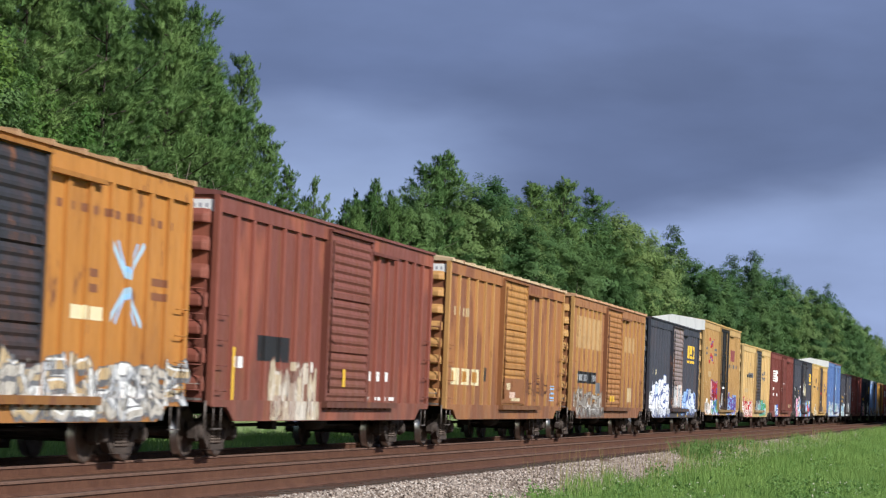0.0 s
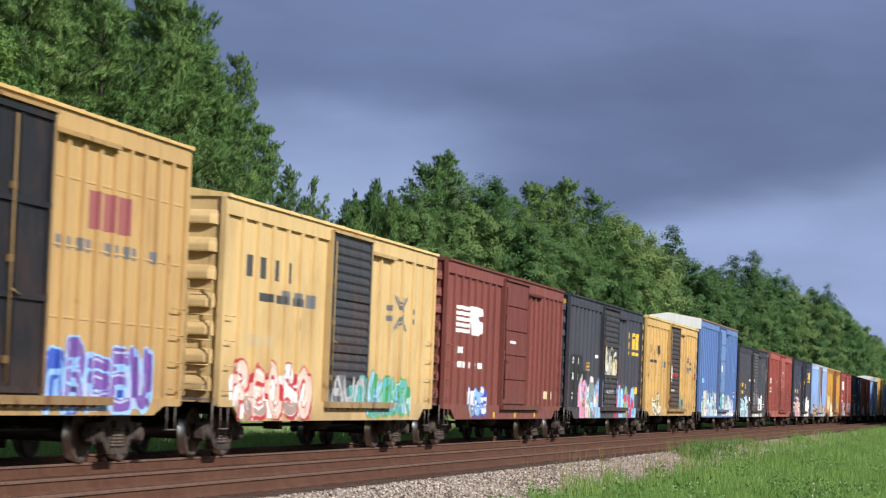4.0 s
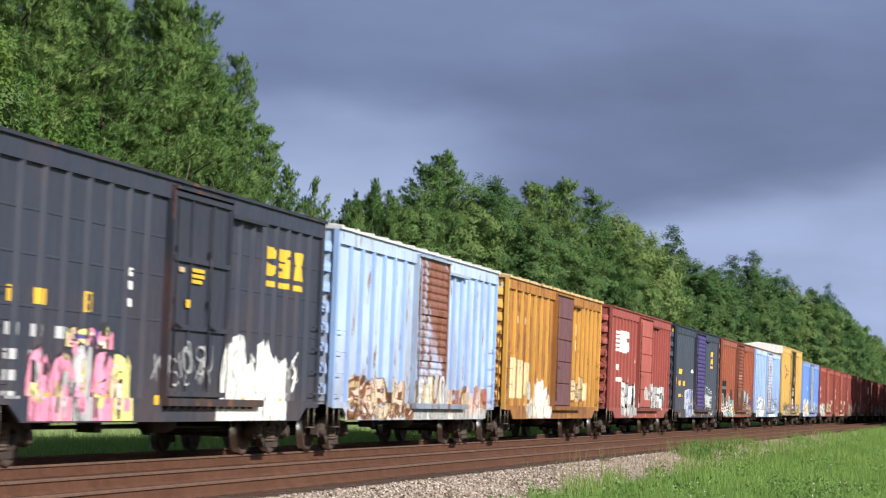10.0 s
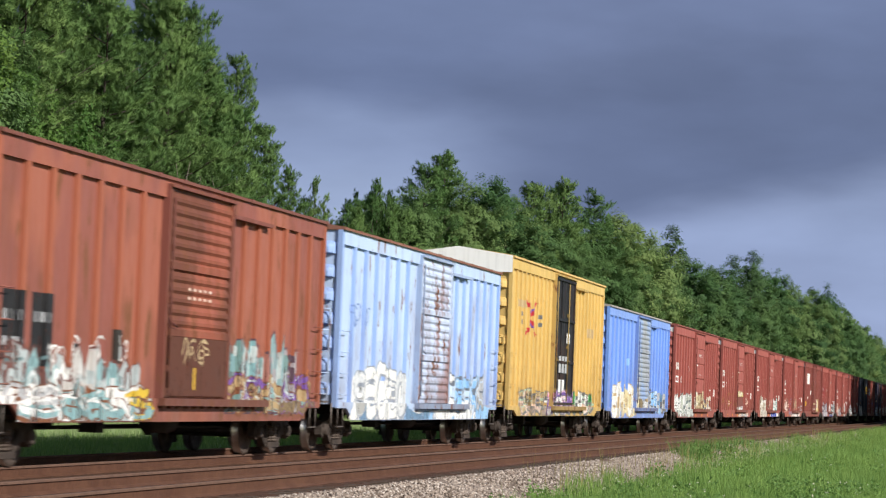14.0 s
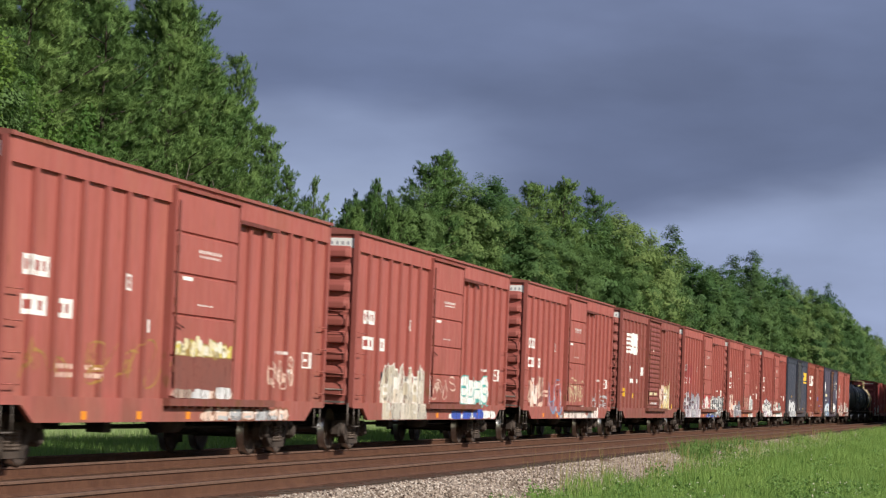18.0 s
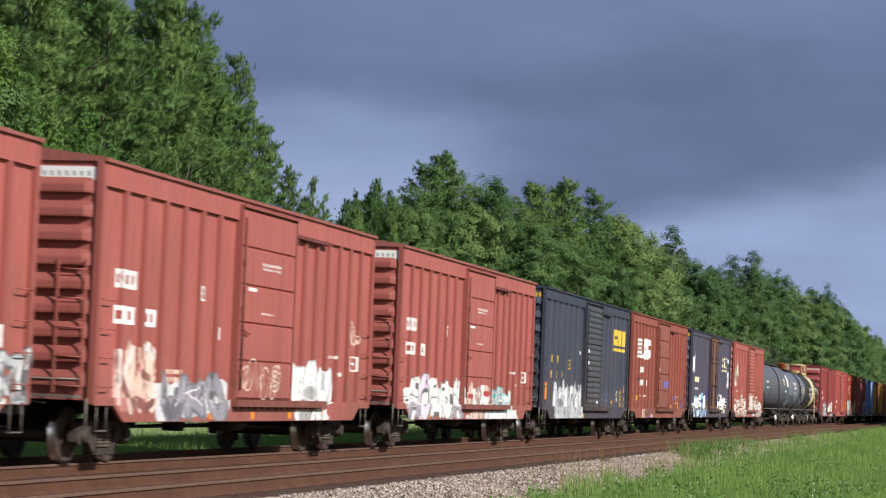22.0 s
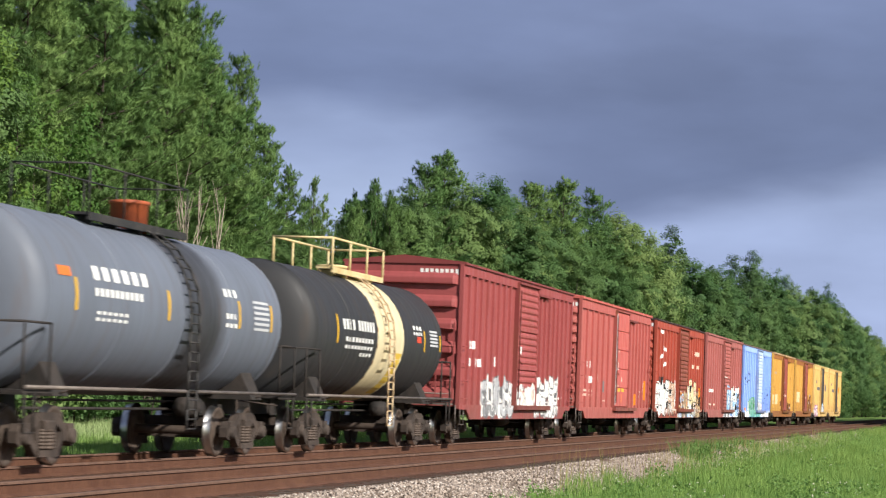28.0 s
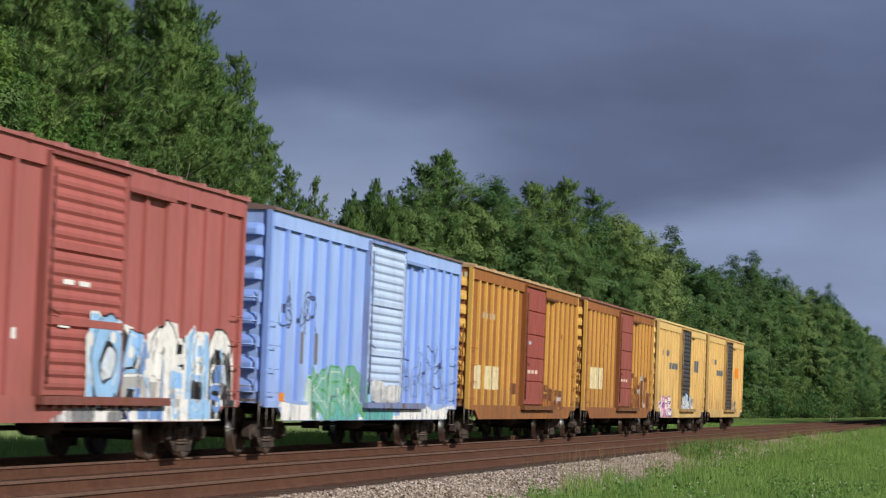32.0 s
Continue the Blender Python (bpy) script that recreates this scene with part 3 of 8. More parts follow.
    hi = [(p[0] + q[0] * w / 2, p[1] + q[1] * w / 2) for p, q, w in zip(pts, norm, widths)]
    out = [[lo[i], lo[i + 1], hi[i + 1], hi[i]] for i in range(n - 1)]
    for i, sg in ((0, -1), (n - 1, 1)):
        q, w, p = norm[i], widths[i] / 2, pts[i]
        t = (q[1] * sg, -q[0] * sg)
        out.append([(p[0] + q[0] * w * math.sin(radians(g)) + t[0] * w * .9 * math.cos(radians(g)), p[1] + q[1] * w * math.sin(radians(g)) + t[1] * w * .9 * math.cos(radians(g))) for g in (-90, -45, 0, 45, 90)])
    return out


def graffiti(car, profile, x0, x1, z0, z1, fills, edge, seed, letters=5, style="throw"):
    """Abstract sprayed forms, overlapping and outlined, no words."""
    rng = random.Random(seed)
    s = Shape()
    nf = len(fills)
    cols = list(fills) + [edge, tuple(min(.85, c * .5 + .4) for c in fills[0]), tuple(c * .5 for c in fills[-1])]
    ei, hi_, lo_ = nf, nf + 1, nf + 2
    lift = 0.004
    w, H = (x1 - x0) / letters, z1 - z0

    def lay(polys, m):
        nonlocal lift
        lift += 0.00007
        for poly in polys:
            lay_on(s, poly, profile, lift, m)

    def forms(fat, jag):
        """Each form's lines in place, with the width at every point."""
        lines = []
        for i in range(letters):
            l = x0 + i * w - .06 * w
            bw = w * (1.12 + jag * .3)
            bot, top = z0 + rng.uniform(0, .10) * H, z1 - rng.uniform(0, .22) * H
            shear, c = rng.uniform(-.16, .16), rng.randrange(nf)
            t = min(.34, w * fat) * rng.uniform(.9, 1.12)
            for line in rng.choice(FORMS)(rng):
                pts = [(l + bw * (.5 + (u - .5) * .74 + shear * (v - .5)) + rng.uniform(-jag, jag) * .10 * w, bot + t / 2 + (top - bot - t) * v + rng.uniform(-jag, jag) * .06 * H) for u, v in line]
                wave = rng.uniform(0, 6.3)
                lines.append((pts, [t * (1 + .22 * math.sin(wave + k * 1.1)) for k in range(len(pts))], c))
        return lines

    def wider(line, by):
        return ribbon(line[0], [q + by for q in line[1]])

    def moved(line, dx, dz, k):
        return ribbon([(x + dx, z + dz) for x, z in line[0]], [q * k for q in line[1]])

    if style in ("throw", "wild"):
        if style == "wild":
            for i in range(letters * 3):
                lay([blob(rng.uniform(x0 + .1, x1 - .1), rng.uniform(z0 + .15 * H, z0 + .7 * H), w * rng.uniform(.25, .5), H * rng.uniform(.12, .26), rng, 12, .25)], rng.randrange(nf + 3))
        else:
            for i in range(letters * 2):
                lay([blob(x0 + (i + .5) * w / 2, z0 + H * rng.uniform(.34, .5), w * rng.uniform(.3, .42), H * rng.uniform(.28, .40), rng, 14, .12)], rng.choice((hi_, 0)))
        lines = forms(.25, 0.25) if style == "throw" else forms(.17, 1.3) + forms(.13, 1.6)
        for one_ in lines:
            lay(moved(one_, .07, -.06, 1.15), ei)
        for one_ in lines:
            lay(wider(one_, .07 if style == "throw" else .05), ei)
            lay(wider(one_, 0.0), one_[2])
        for one_ in lines:
            low_ = [q for q in (clip_z(p, z0 + H * rng.uniform(.3, .42), False) for p in wider(one_, -.03)) if len(q) > 2]
            lay(low_, rng.choice((lo_, nf - 1, one_[2])))
            k = rng.randrange(max(1, len(one_[0]) - 3))
            lay(ribbon([(x - .05, z + .05) for x, z in one_[0][k:k + 3]], [.035] * len(one_[0][k:k + 3])), hi_)
        for i in range(letters * 2):
            x, z = rng.uniform(x0, x1), rng.uniform(z0 + .1 * H, z0 + .9 * H)
            r = rng.uniform(.025, .07)
            lay([blob(x, z, r, r, rng, 8)], rng.choice((hi_, ei, lo_)))
        for i in range(letters):
            x, z = rng.uniform(x0, x1), rng.uniform(z0 + .25 * H, z0 + .6 * H)
            lay(ribbon([(x, z), (x + rng.uniform(-.02, .02), z - rng.uniform(.15, .4))], [.03, .012]), rng.randrange(nf + 1))
    elif style == "scrawl":
        for k in range(letters):
            a_ = x0 + k * w
            lay(ribbon([(a_ + .12 * w, z0), (a_ + .10 * w, z0 + .5 * H), (a_ + .16 * w, z1)], [.15, .13, .14]), 0)
            lay(ribbon([(a_ + .1 * w, z1)] + arc(a_ + .2 * w, z0 + .5 * H, .6 * w, .5 * H, 90, -90, 9), [.12 + .04 * math.sin(i) for i in range(11)]), 0)
    elif style == "tag":
        for i in range(letters):
            for q in range(5):
                du, dv, k, tilt = rng.uniform(-.1, .5), rng.uniform(0, .45), rng.uniform(.35, .75), rng.uniform(-.5, .5)
                pts = [(x0 + (i + du + k * u + tilt * (v - .5) * k) * w, z0 + H * (dv + k * v * .8)) for u, v in rng.choice(FORMS)(rng)[0]]
                lay(ribbon(pts, [.030 + .012 * math.sin(k2) for k2 in range(len(pts))]), 0)
    elif style == "slab":
        for i in range(letters):
            a_, c, lean = x0 + i * w, i % nf, rng.uniform(-.14, .14) * w
            top = z1 - rng.uniform(0, .26) * H
            r = [rng.random() for _ in range(6)]
            poly = [(a_ - .04 * w, z0), (a_ + 1.06 * w, z0), (a_ + (.98 + .1 * r[0]) * w, z0 + .5 * H), (a_ + .96 * w + lean, top - .22 * H * r[1]), (a_ + .80 * w + lean, top - .10 * H * r[2]),
                    (a_ + .62 * w + lean, top - .12 * H - .25 * H * r[3]), (a_ + .36 * w + lean, top), (a_ + .1 * w + lean, top - .2 * H * r[4]), (a_ - .02 * w, z0 + .52 * H)]
            lay([swell(poly, .045)], ei)
            lay([poly], c)
            for k in range(8):
                u, v, k_ = rng.uniform(.0, .5), rng.uniform(.0, .6), rng.uniform(.25, .5)
                pts = [(a_ + (u + k_ * px_) * w, z0 + (v + k_ * pz_) * (top - z0) * .9) for px_, pz_ in rng.choice(FORMS)(rng)[0]]
                lay(ribbon(pts, [(.11, .05, .09, .06)[k % 4] * rng.uniform(.6, 1.2)] * len(pts)), (ei, lo_, rng.randrange(nf), hi_)[k % 4])
            lay([blob(a_ + rng.uniform(.2, .8) * w, z0 + rng.uniform(.2, .6) * H, w * .16, H * .10, rng, 10, .2)], (i + 1) % nf)
        for i in range(letters):
            lay([blob(rng.uniform(x0, x1), z0 + rng.uniform(.55, .95) * H, .10, .09, rng, 9, .3)], rng.choice((hi_, ei, 0)))
    elif style == "smear":
        n = letters * 2 + 1
        for i in range(n):
            h = rng.uniform(.45, 1.0) * H
            lay([blob(x0 + (i + .5 + rng.uniform(-.3, .3)) * (x1 - x0) / n, z0 + h * .5, (x1 - x0) / n * rng.uniform(.55, .9), h * .5, rng, 16, .10)], rng.randrange(nf))
        for one_ in forms(.15, .6):
            lay(wider(one_, 0.0), rng.choice((ei, lo_, hi_, one_[2], hi_)))
    put("graffiti", s.mesh("graffiti", len(cols)), [sprayed(c, 0.72 if style == "slab" else 0.6 if style == "throw" else 0.8) for c in cols], car)


def lettering(car, profile, color, boxes, name="lettering", lift=0.003):
    """Bars in the size and colour of lettering: (x0, x1, z0, z1). Large ones are parts, a row of small ones is one part."""
    small = len(boxes) > 1 and boxes[0][3] - boxes[0][2] < 0.19
    for row in [boxes] if small else [[box] for box in boxes]:
        s = Shape()
        for x0, x1, z0, z1 in row:
            lay_on(s, [(x0, z0), (x1, z0), (x1, z1), (x0, z1)], profile, lift, 0)
        if s.v:
            ob = put(name, s.mesh(name), sprayed(color, 0.52 if name == "painted_panel" else 0.3), car)
            if small:
                tagged(ob, kind="stuff")


def word(x0, z0, n, w, h, gap=0.55):
    """Blocks for n letters."""
    p = w / n
    h = h * .75 if n > 3 else h
    gap = gap if n > 3 else .32
    return [(x0 + i * p, x0 + i * p + p * (1 - gap), z0, z0 + h) for i in range(n)]


def spans(x0, x1, n, share=0.78):
    """n fields of one width between x0 and x1, with gaps between them."""
    p = (x1 - x0) / (n - 1 + share)
    return [(x0 + i * p, x0 + i * p + p * share) for i in range(n)]


def spaced(x0, x1, z0, z1, groups):
    """Bars for marks that stand in groups between the posts."""
    out = []
    for (a, b), n in zip(spans(x0, x1, len(groups), .62), groups):
        w = (b - a) / n
        out += [(a + k * w, a + k * w + w * .52, z0, z1) for k in range(n)]
    return out


def stencil(car, profile, x0, x1, z0, z1, color):
    """A thin outlined box with rows of small marks in it."""
    s = Shape()
    t = .028
    bars = [(x0, x1, z0, z0 + t), (x0, x1, z1 - t, z1), (x0, x0 + t * 1.4, z0 + t, z1 - t), (x1 - t * 1.4, x1, z0 + t, z1 - t)]
    n = max(1, int((z1 - z0) / .11) - 1)
    bars += [(x0 + (x1 - x0) * .24, x0 + (x1 - x0) * .76, z0 + (z1 - z0) * (k + .75) / (n + .5) - .025, z0 + (z1 - z0) * (k + .75) / (n + .5) + .025) for k in range(n)]
    for a, b, c, d in bars:
        lay_on(s, [(a, c), (b, c), (b, d), (a, d)], profile, .003, 0)
    if s.v:
        put("stencil", s.mesh("stencil"), sprayed(color, .3), car)


def block_logo(car, profile, x0, z0, w, h, color):
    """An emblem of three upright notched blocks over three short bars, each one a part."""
    p = w / 3
    for i in range(3):
        a = x0 + i * p
        b = a + p * 0.66
        zb, zt = z0 + h * 0.3, z0 + h
        m, c = (zb + zt) / 2, (a + b) / 2
        t, k = (b - a) * .36, h * .17
        s = Shape()
        form = ([(a, zb + .05), (a + .06, zb), (b - .06, zb), (b, zb + .05), (b, m - k * .5), (a + t, m - k * .3), (a + t, m + k * .3), (b, m + k * .5), (b, zt - .05), (b - .06, zt), (a + .06, zt), (a, zt - .05)],
                [(a, zb), (b, zb), (b, m + k * .6), (b - t, m + k * .7), (b - t, m + k * 1.1), (b, m + k * 1.2), (b, zt), (a, zt), (a, m - k * .6), (a + t, m - k * .7), (a + t, m - k * 1.1), (a, m - k * 1.2)],
                [(a, zb), (b, zb), (b - t * .45, m), (b, zt), (a, zt), (a + t * .45, m)])[i]
        lay_on(s, form, profile, 0.003, 0)
        lay_on(s, [(a, z0 + h * .04), (b, z0 + h * .04), (b, z0 + h * .18), (a, z0 + h * .18)], profile, 0.003, 0)
        put("emblem_block", s.mesh("emblem_block"), sprayed(color, 0.25), car)


def striped_logo(car, profile, x0, z0, w, h, color=WHITE):
    """Five stripes running into a solid slanted block."""
    s = Shape()
    for i in range(5):
        z = z0 + i * h / 5
        lay_on(s, [(x0, z), (x0 + w * .44, z), (x0 + w * .44, z + h * .13), (x0, z + h * .13)], profile, 0.003, 0)
    put("emblem_stripes", s.mesh("emblem_stripes"), sprayed(color, 0.2), car)
    s = Shape()
    a = x0 + w * .44
    lay_on(s, [(a, z0 - h * .02), (a + w * .10, z0), (a + w * .16, z0 + h * .45), (a + w * .19, z0 - h * .04), (a + w * .50, z0 - h * .04), (a + w * .56, z0 + h * .15), (a + w * .54, z0 + h * .45), (a + w * .44, z0 + h * .62),
                (a + w * .56, z0 + h * .7), (a + w * .52, z0 + h * .98), (a + w * .02, z0 + h * .98)], profile, 0.0034, 0)
    put("emblem_block", s.mesh("emblem_block"), sprayed(color, 0.2), car)


def cross_logo(car, profile, x0, z0, w, h, ca, cb, text):
    s = Shape()
    m = z0 + h / 2
    c = x0 + w / 2
    for k, (xa, za, xb, zb) in enumerate(((x0, z0, c, m - h * .08), (x0 + w, z0, c, m - h * .08), (x0, z0 + h, c, m + h * .08), (x0 + w, z0 + h, c, m + h * .08))):
        lay_on(s, stroke((xa, za), (xb, zb), w * .08), profile, 0.003 + .0003 * k, 0)
    for k, (xa, za, xb, zb) in enumerate(((x0 + w * .2, z0 + h, c, m + .15), (x0 + w * .8, z0 + h, c, m + .15), (x0 + w * .2, z0, c, m - .15), (x0 + w * .8, z0, c, m - .15))):
        lay_on(s, stroke((xa, za), (xb, zb), w * .04), profile, 0.0045 + .0003 * k, 1)
    put("emblem", s.mesh("emblem", 2), [sprayed(ca), sprayed(cb)], car)
    lettering(car, profile, text, [(x0 - w * .7, x0 - w * .35, m + dz, m + dz + .12) for dz in (-.2, 0.02)] + [(x0 + w * 1.3, x0 + w * 1.7, m + dz, m + dz + .12) for dz in (-.2, 0.02)])

# ---- boxcars ----
V_ROWS = ((0, -1.83), (4, 86.16), (8, 173.98), (12, 261.60), (16, 348.97), (20, 436.07), (24, 522.86), (28, 609.30), (32, 695.36))
MOVING = []


def rib_shape(h, foot, crest):
    s = Shape()
    a, b = foot, crest
    s.draw_z([(-a, 0), (a, 0), (b, RIB - SHEET), (-b, RIB - SHEET)][::-1], 0, h)
    return s


def end_rib_shape(w=1.37, h=0.26, deep=0.12):
    """One pressed corrugation of a car's end: a rounded swell that runs out at both sides."""
    s = Shape()
    v = []
    prof = [(0.0, -.42), (.80, -.40), (.95, -.36), (1.0, -.27), (.98, .02), (.90, .12), (.45, .36), (0.0, .5)]
    for y, k in ((-w, 0.0), (-w + 0.05, .6), (-w + 0.13, 1.0), (w - 0.13, 1.0), (w - 0.05, .6), (w, 0.0)):
        v += [(0.004 - deep * k * q, y, h * z) for q, z in prof]
    n = len(prof)
    f = [(i * n + j, i * n + n + j, i * n + n + j + 1, i * n + j + 1) for i in range(5) for j in range(n - 1)]
    return s.add(v, f)


def build_door(car, style, w, h, mat, at):
    """A sliding door: slab and stiles, with each pressed panel or bar on it as a piece."""
    back = DOOR + 0.035
    slab = Shape().box(0, w, back, SHEET + 0.01, 0, h)
    door = put("door", cached(("door", style, round(w, 2), round(h, 2)), lambda: slab), mat, car, at)
    key = (style, round(w, 2), round(h, 2))
    if style == "louver":
        n = 18
        p = (h - 0.12) / n
        edge = cached(("louver_stile",) + key, lambda: Shape().box(0, 0.08, DOOR, back - 0.0005, 0, h))
        for x in (0, w - 0.08):
            put("stile", edge, mat, door, (x, 0, 0))
        thin = cached(("louver",) + key, lambda: Shape().draw_x([(back, p * .04), (DOOR + 0.004, p * .30), (DOOR + 0.004, p * .60), (back, p * .97)], 0.09, w - 0.09))
        bar = cached(("door_bar",) + key, lambda: Shape().draw_x([(back, 0), (DOOR - 0.012, p * .2), (DOOR - 0.012, p * .8), (back, p)], 0.02, w - 0.02))
        for i in range(n):
            put("door_bar" if i in (5, 11) else "louver", bar if i in (5, 11) else thin, mat, door, (0, 0, 0.06 + i * p))
    elif style == "panel":
        n = 5
        pan = cached(("door_panel",) + key, lambda: Shape().draw_x([(back, 0.012), (DOOR, 0.03), (DOOR, h / n - 0.03), (back, h / n - 0.012)], 0.03, w - 0.03))
        for i in range(n):
            put("door_panel", pan, mat, door, (0, 0, i * h / n))
    else:
        bar = cached(("door_bar",) + key, lambda: Shape().box(0.02, w - 0.02, DOOR - 0.015, back, 0, 0.08))
        for z in (0.02, h * 0.33, h * 0.66, h - 0.1):
            put("door_bar", bar, mat, door, (0, 0, z))
        stile = cached(("stile",) + key, lambda: Shape().box(0, 0.06, DOOR, back, 0.1, h - 0.1))
        for x in (0.02, w * 0.3, w * 0.68, w - 0.08):
            put("stile", stile, mat, door, (x, 0, 0))
    return door


def roof_shape(L, zE, top):
    s = Shape()
    a, e = L / 2 + 0.04, 1.55
    s.draw_x([(-e, zE - 0.02), (e, zE - 0.02), (e, zE + 0.03), (0, zE + top), (-e, zE + 0.03)], -a, a)
    return s


def roof_rib_shape(zE, top, high):
    e = 1.552 + high * 0.2
    return Shape().draw_x([(-e, zE - 0.024), (e, zE - 0.024), (e, zE + high), (0, zE + top + high - 0.01), (-e, zE + high)], -0.07, 0.07)


def sill_shape(L, drop):
    a = L / 2
    pts = [(-a, 1.0), (-a, 0.88), (-a + 0.8, 0.88), (-a + 1.25, drop), (a - 1.25, drop), (a - 0.8, 0.88), (a, 0.88), (a, 1.0)]
    return Shape().draw_y(pts, -0.03, 0.03)


def ladder_shape(n, z0, pitch, wide, rails=True):
    s = Shape()
    for i in range(n):
        z = z0 + i * pitch
        s.tube((-wide / 2, -0.055, z), (wide / 2, -0.055, z), 0.011, 5)
        for x in (-wide / 2, wide / 2):
            s.tube((x, 0.0, z), (x, -0.055, z), 0.011, 5)
    if rails:
        for x in (-wide / 2, wide / 2):
            s.box(x - 0.018, x + 0.018, -0.062, -0.045, z0 - 0.1, z0 + (n - 1) * pitch + 0.15)
    return s


def underframe_shape(L):
    s = Shape()
    s.box(-L / 2 - 0.3, L / 2 + 0.3, -0.32, 0.32, 0.72, 1.0)
    s.box(-L / 2 + 0.05, L / 2 - 0.05, -1.38, 1.38, 0.95, 1.05)
    for x in (-L * .16, 0, L * .16):
        s.box(x - 0.1, x + 0.1, -1.38, 1.38, 0.78, 0.96)
    for x in (-L / 2 + 1.6, L / 2 - 1.6):
        s.box(x - 0.22, x + 0.22, -1.38, 1.38, 0.74, 0.96)
    return s


def brake_shape():
    s = Shape()
    s.turn([(-0.5, 0.05), (-0.45, 0.2), (0.45, 0.2), (0.5, 0.05)], 0, (0.9, -0.75, 0.62), 14)
    s.turn([(-0.28, 0.05), (-0.26, 0.16), (0.26, 0.16), (0.28, 0.05)], 0, (-1.2, 0.5, 0.60), 14)
    s.tube((-5.2, -0.55, 0.52), (5.4, -0.55, 0.50), 0.022)
    s.tube((-5.0, 0.6, 0.46), (5.0, 0.5, 0.50), 0.022)
    s.box(-2.2, -1.9, -0.85, -0.55, 0.45, 0.78)
    return s


def crosswalk_shape():
    s = Shape()
    s.box(-0.42, -0.1, -1.35, 1.35, 0.98, 1.02)
    s.tube((-0.1, -1.3, 1.25), (-0.16, 1.3, 1.25), 0.014)
    s.tube((-0.1, -1.42, 0.52), (-0.1, -1.42, 0.98), 0.018)
    return s


def boxcar(spec):
    """spec: front and back ends along the track, colours, ribs before and after the door, the door, and what is painted on it."""
    g = spec.get
    x_front, x_back = spec["ends"]
    seed = spec["seed"]
    L = g("length", 15.8)
    a = L / 2
    zE, top = g("eave", 4.42), g("peak", 0.20)
    base = g("color")
    wear = g("rust", 0.3)
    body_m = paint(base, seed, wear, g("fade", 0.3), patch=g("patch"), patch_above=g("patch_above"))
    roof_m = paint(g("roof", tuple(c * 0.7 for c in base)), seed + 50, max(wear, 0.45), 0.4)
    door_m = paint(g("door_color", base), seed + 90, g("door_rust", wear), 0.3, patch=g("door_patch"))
    car = tagged(new("boxcar"), spec["label"], "boxcar", "cars of the passing freight train")
    car.location = ((x_front + x_back) / 2 + 1.83, TRAIN_Y, 0)
    MOVING.append((car, (x_front + x_back) / 2))
    d0, d1 = g("door_at", (6.5, 9.75))
    d0, d1 = d0 - a, d1 - a
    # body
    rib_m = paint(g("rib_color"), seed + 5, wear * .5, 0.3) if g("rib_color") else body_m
    put("body", cached(("body", zE, L), lambda: Shape().box(-a, a, SHEET, -SHEET, 0.95, zE)), body_m, car)
    back_rib = cached("rear_end_rib", lambda: Shape().draw_y([(-0.01, -0.1), (0.08, -0.05), (0.08, 0.05), (-0.01, 0.1)][::-1], -1.3, 1.3))
    for i in range(8):
        put("end_rib", back_rib, body_m, car, (a, 0, 1.3 + i * 0.38))
    far_rib = cached(("far_post", zE), lambda: Shape().box(-0.05, 0.05, -0.01, 0.08, 1.0, zE - 0.3))
    for i in range(10):
        put("side_post", far_rib, body_m, car, (-a + 0.7 + i * (L - 1.4) / 9, -SHEET, 0))
    deep = 0.024 if len(g("seams", ())) > 3 else 0.009
    for z in g("seams", ()):
        for p, q in ((-a + 0.12, d0 - 0.08), (d1 + 0.08, a - 0.12)):
            put("seam", cached(("seam", round(p, 2), round(q, 2), deep), lambda: Shape().draw_x([(SHEET + 0.01, -0.03), (SHEET - deep, -0.012), (SHEET - deep, 0.012), (SHEET + 0.01, 0.03)], p, q)), rib_m, car, (0, 0, z))
    put("roof", cached(("roof", zE, top, L), lambda: roof_shape(L, zE, top)), roof_m, car)
    bold = seed in (1, 3, 4, 10, 15, 16, 39, 41, 43, 44, 45, 46)
    rr = cached(("roof_rib", zE, top, bold), lambda: roof_rib_shape(zE, top, 0.06 if bold else 0.038))
    roof_c = g("roof", tuple(c * 0.7 for c in base))
    rib_roof_m = paint(tuple(min(0.6, c * 1.18 + 0.035) for c in roof_c), seed + 51, 0.5, 0.4) if bold else roof_m
    for i in range(14):
        put("roof_rib", rr, rib_roof_m, car, (-a + 0.05 + i * (L - 0.1) / 13, 0, 0))
    plate_h = g("plate", 0.3)
    put("top_plate", cached(("top_plate", zE, plate_h, L), lambda: Shape().box(-a, a, -0.035, 0.035, zE - plate_h, zE - 0.02)), body_m, car, (0, RIB + 0.035, 0))
    put("side_sill", cached(("side_sill", g("drop", 0.64), L), lambda: sill_shape(L, g("drop", 0.64))), body_m, car, (0, RIB + 0.03, 0))
    n1, n2 = g("ribs", (6, 6))
    hw = g("rib_w", 0.15)
    foot, crest = (hw * .5 + .05, hw * .34) if sum(base) < 0.25 else (hw * .5, hw * .46)
    rib = cached(("side_post", zE, plate_h, foot), lambda: rib_shape(zE - plate_h - 1.0, foot, crest))
    xs = [-a + 0.12 + (d0 - 0.1 + a - 0.12) * (i + 1) / (n1 + 1) for i in range(n1)] + [d1 + 0.1 + (a - 0.12 - d1 - 0.1) * (i + 1) / (n2 + 1) for i in range(n2)]
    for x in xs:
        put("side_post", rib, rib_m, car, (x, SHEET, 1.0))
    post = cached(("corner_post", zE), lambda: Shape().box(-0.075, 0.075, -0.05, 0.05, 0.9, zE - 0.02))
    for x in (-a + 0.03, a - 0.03):
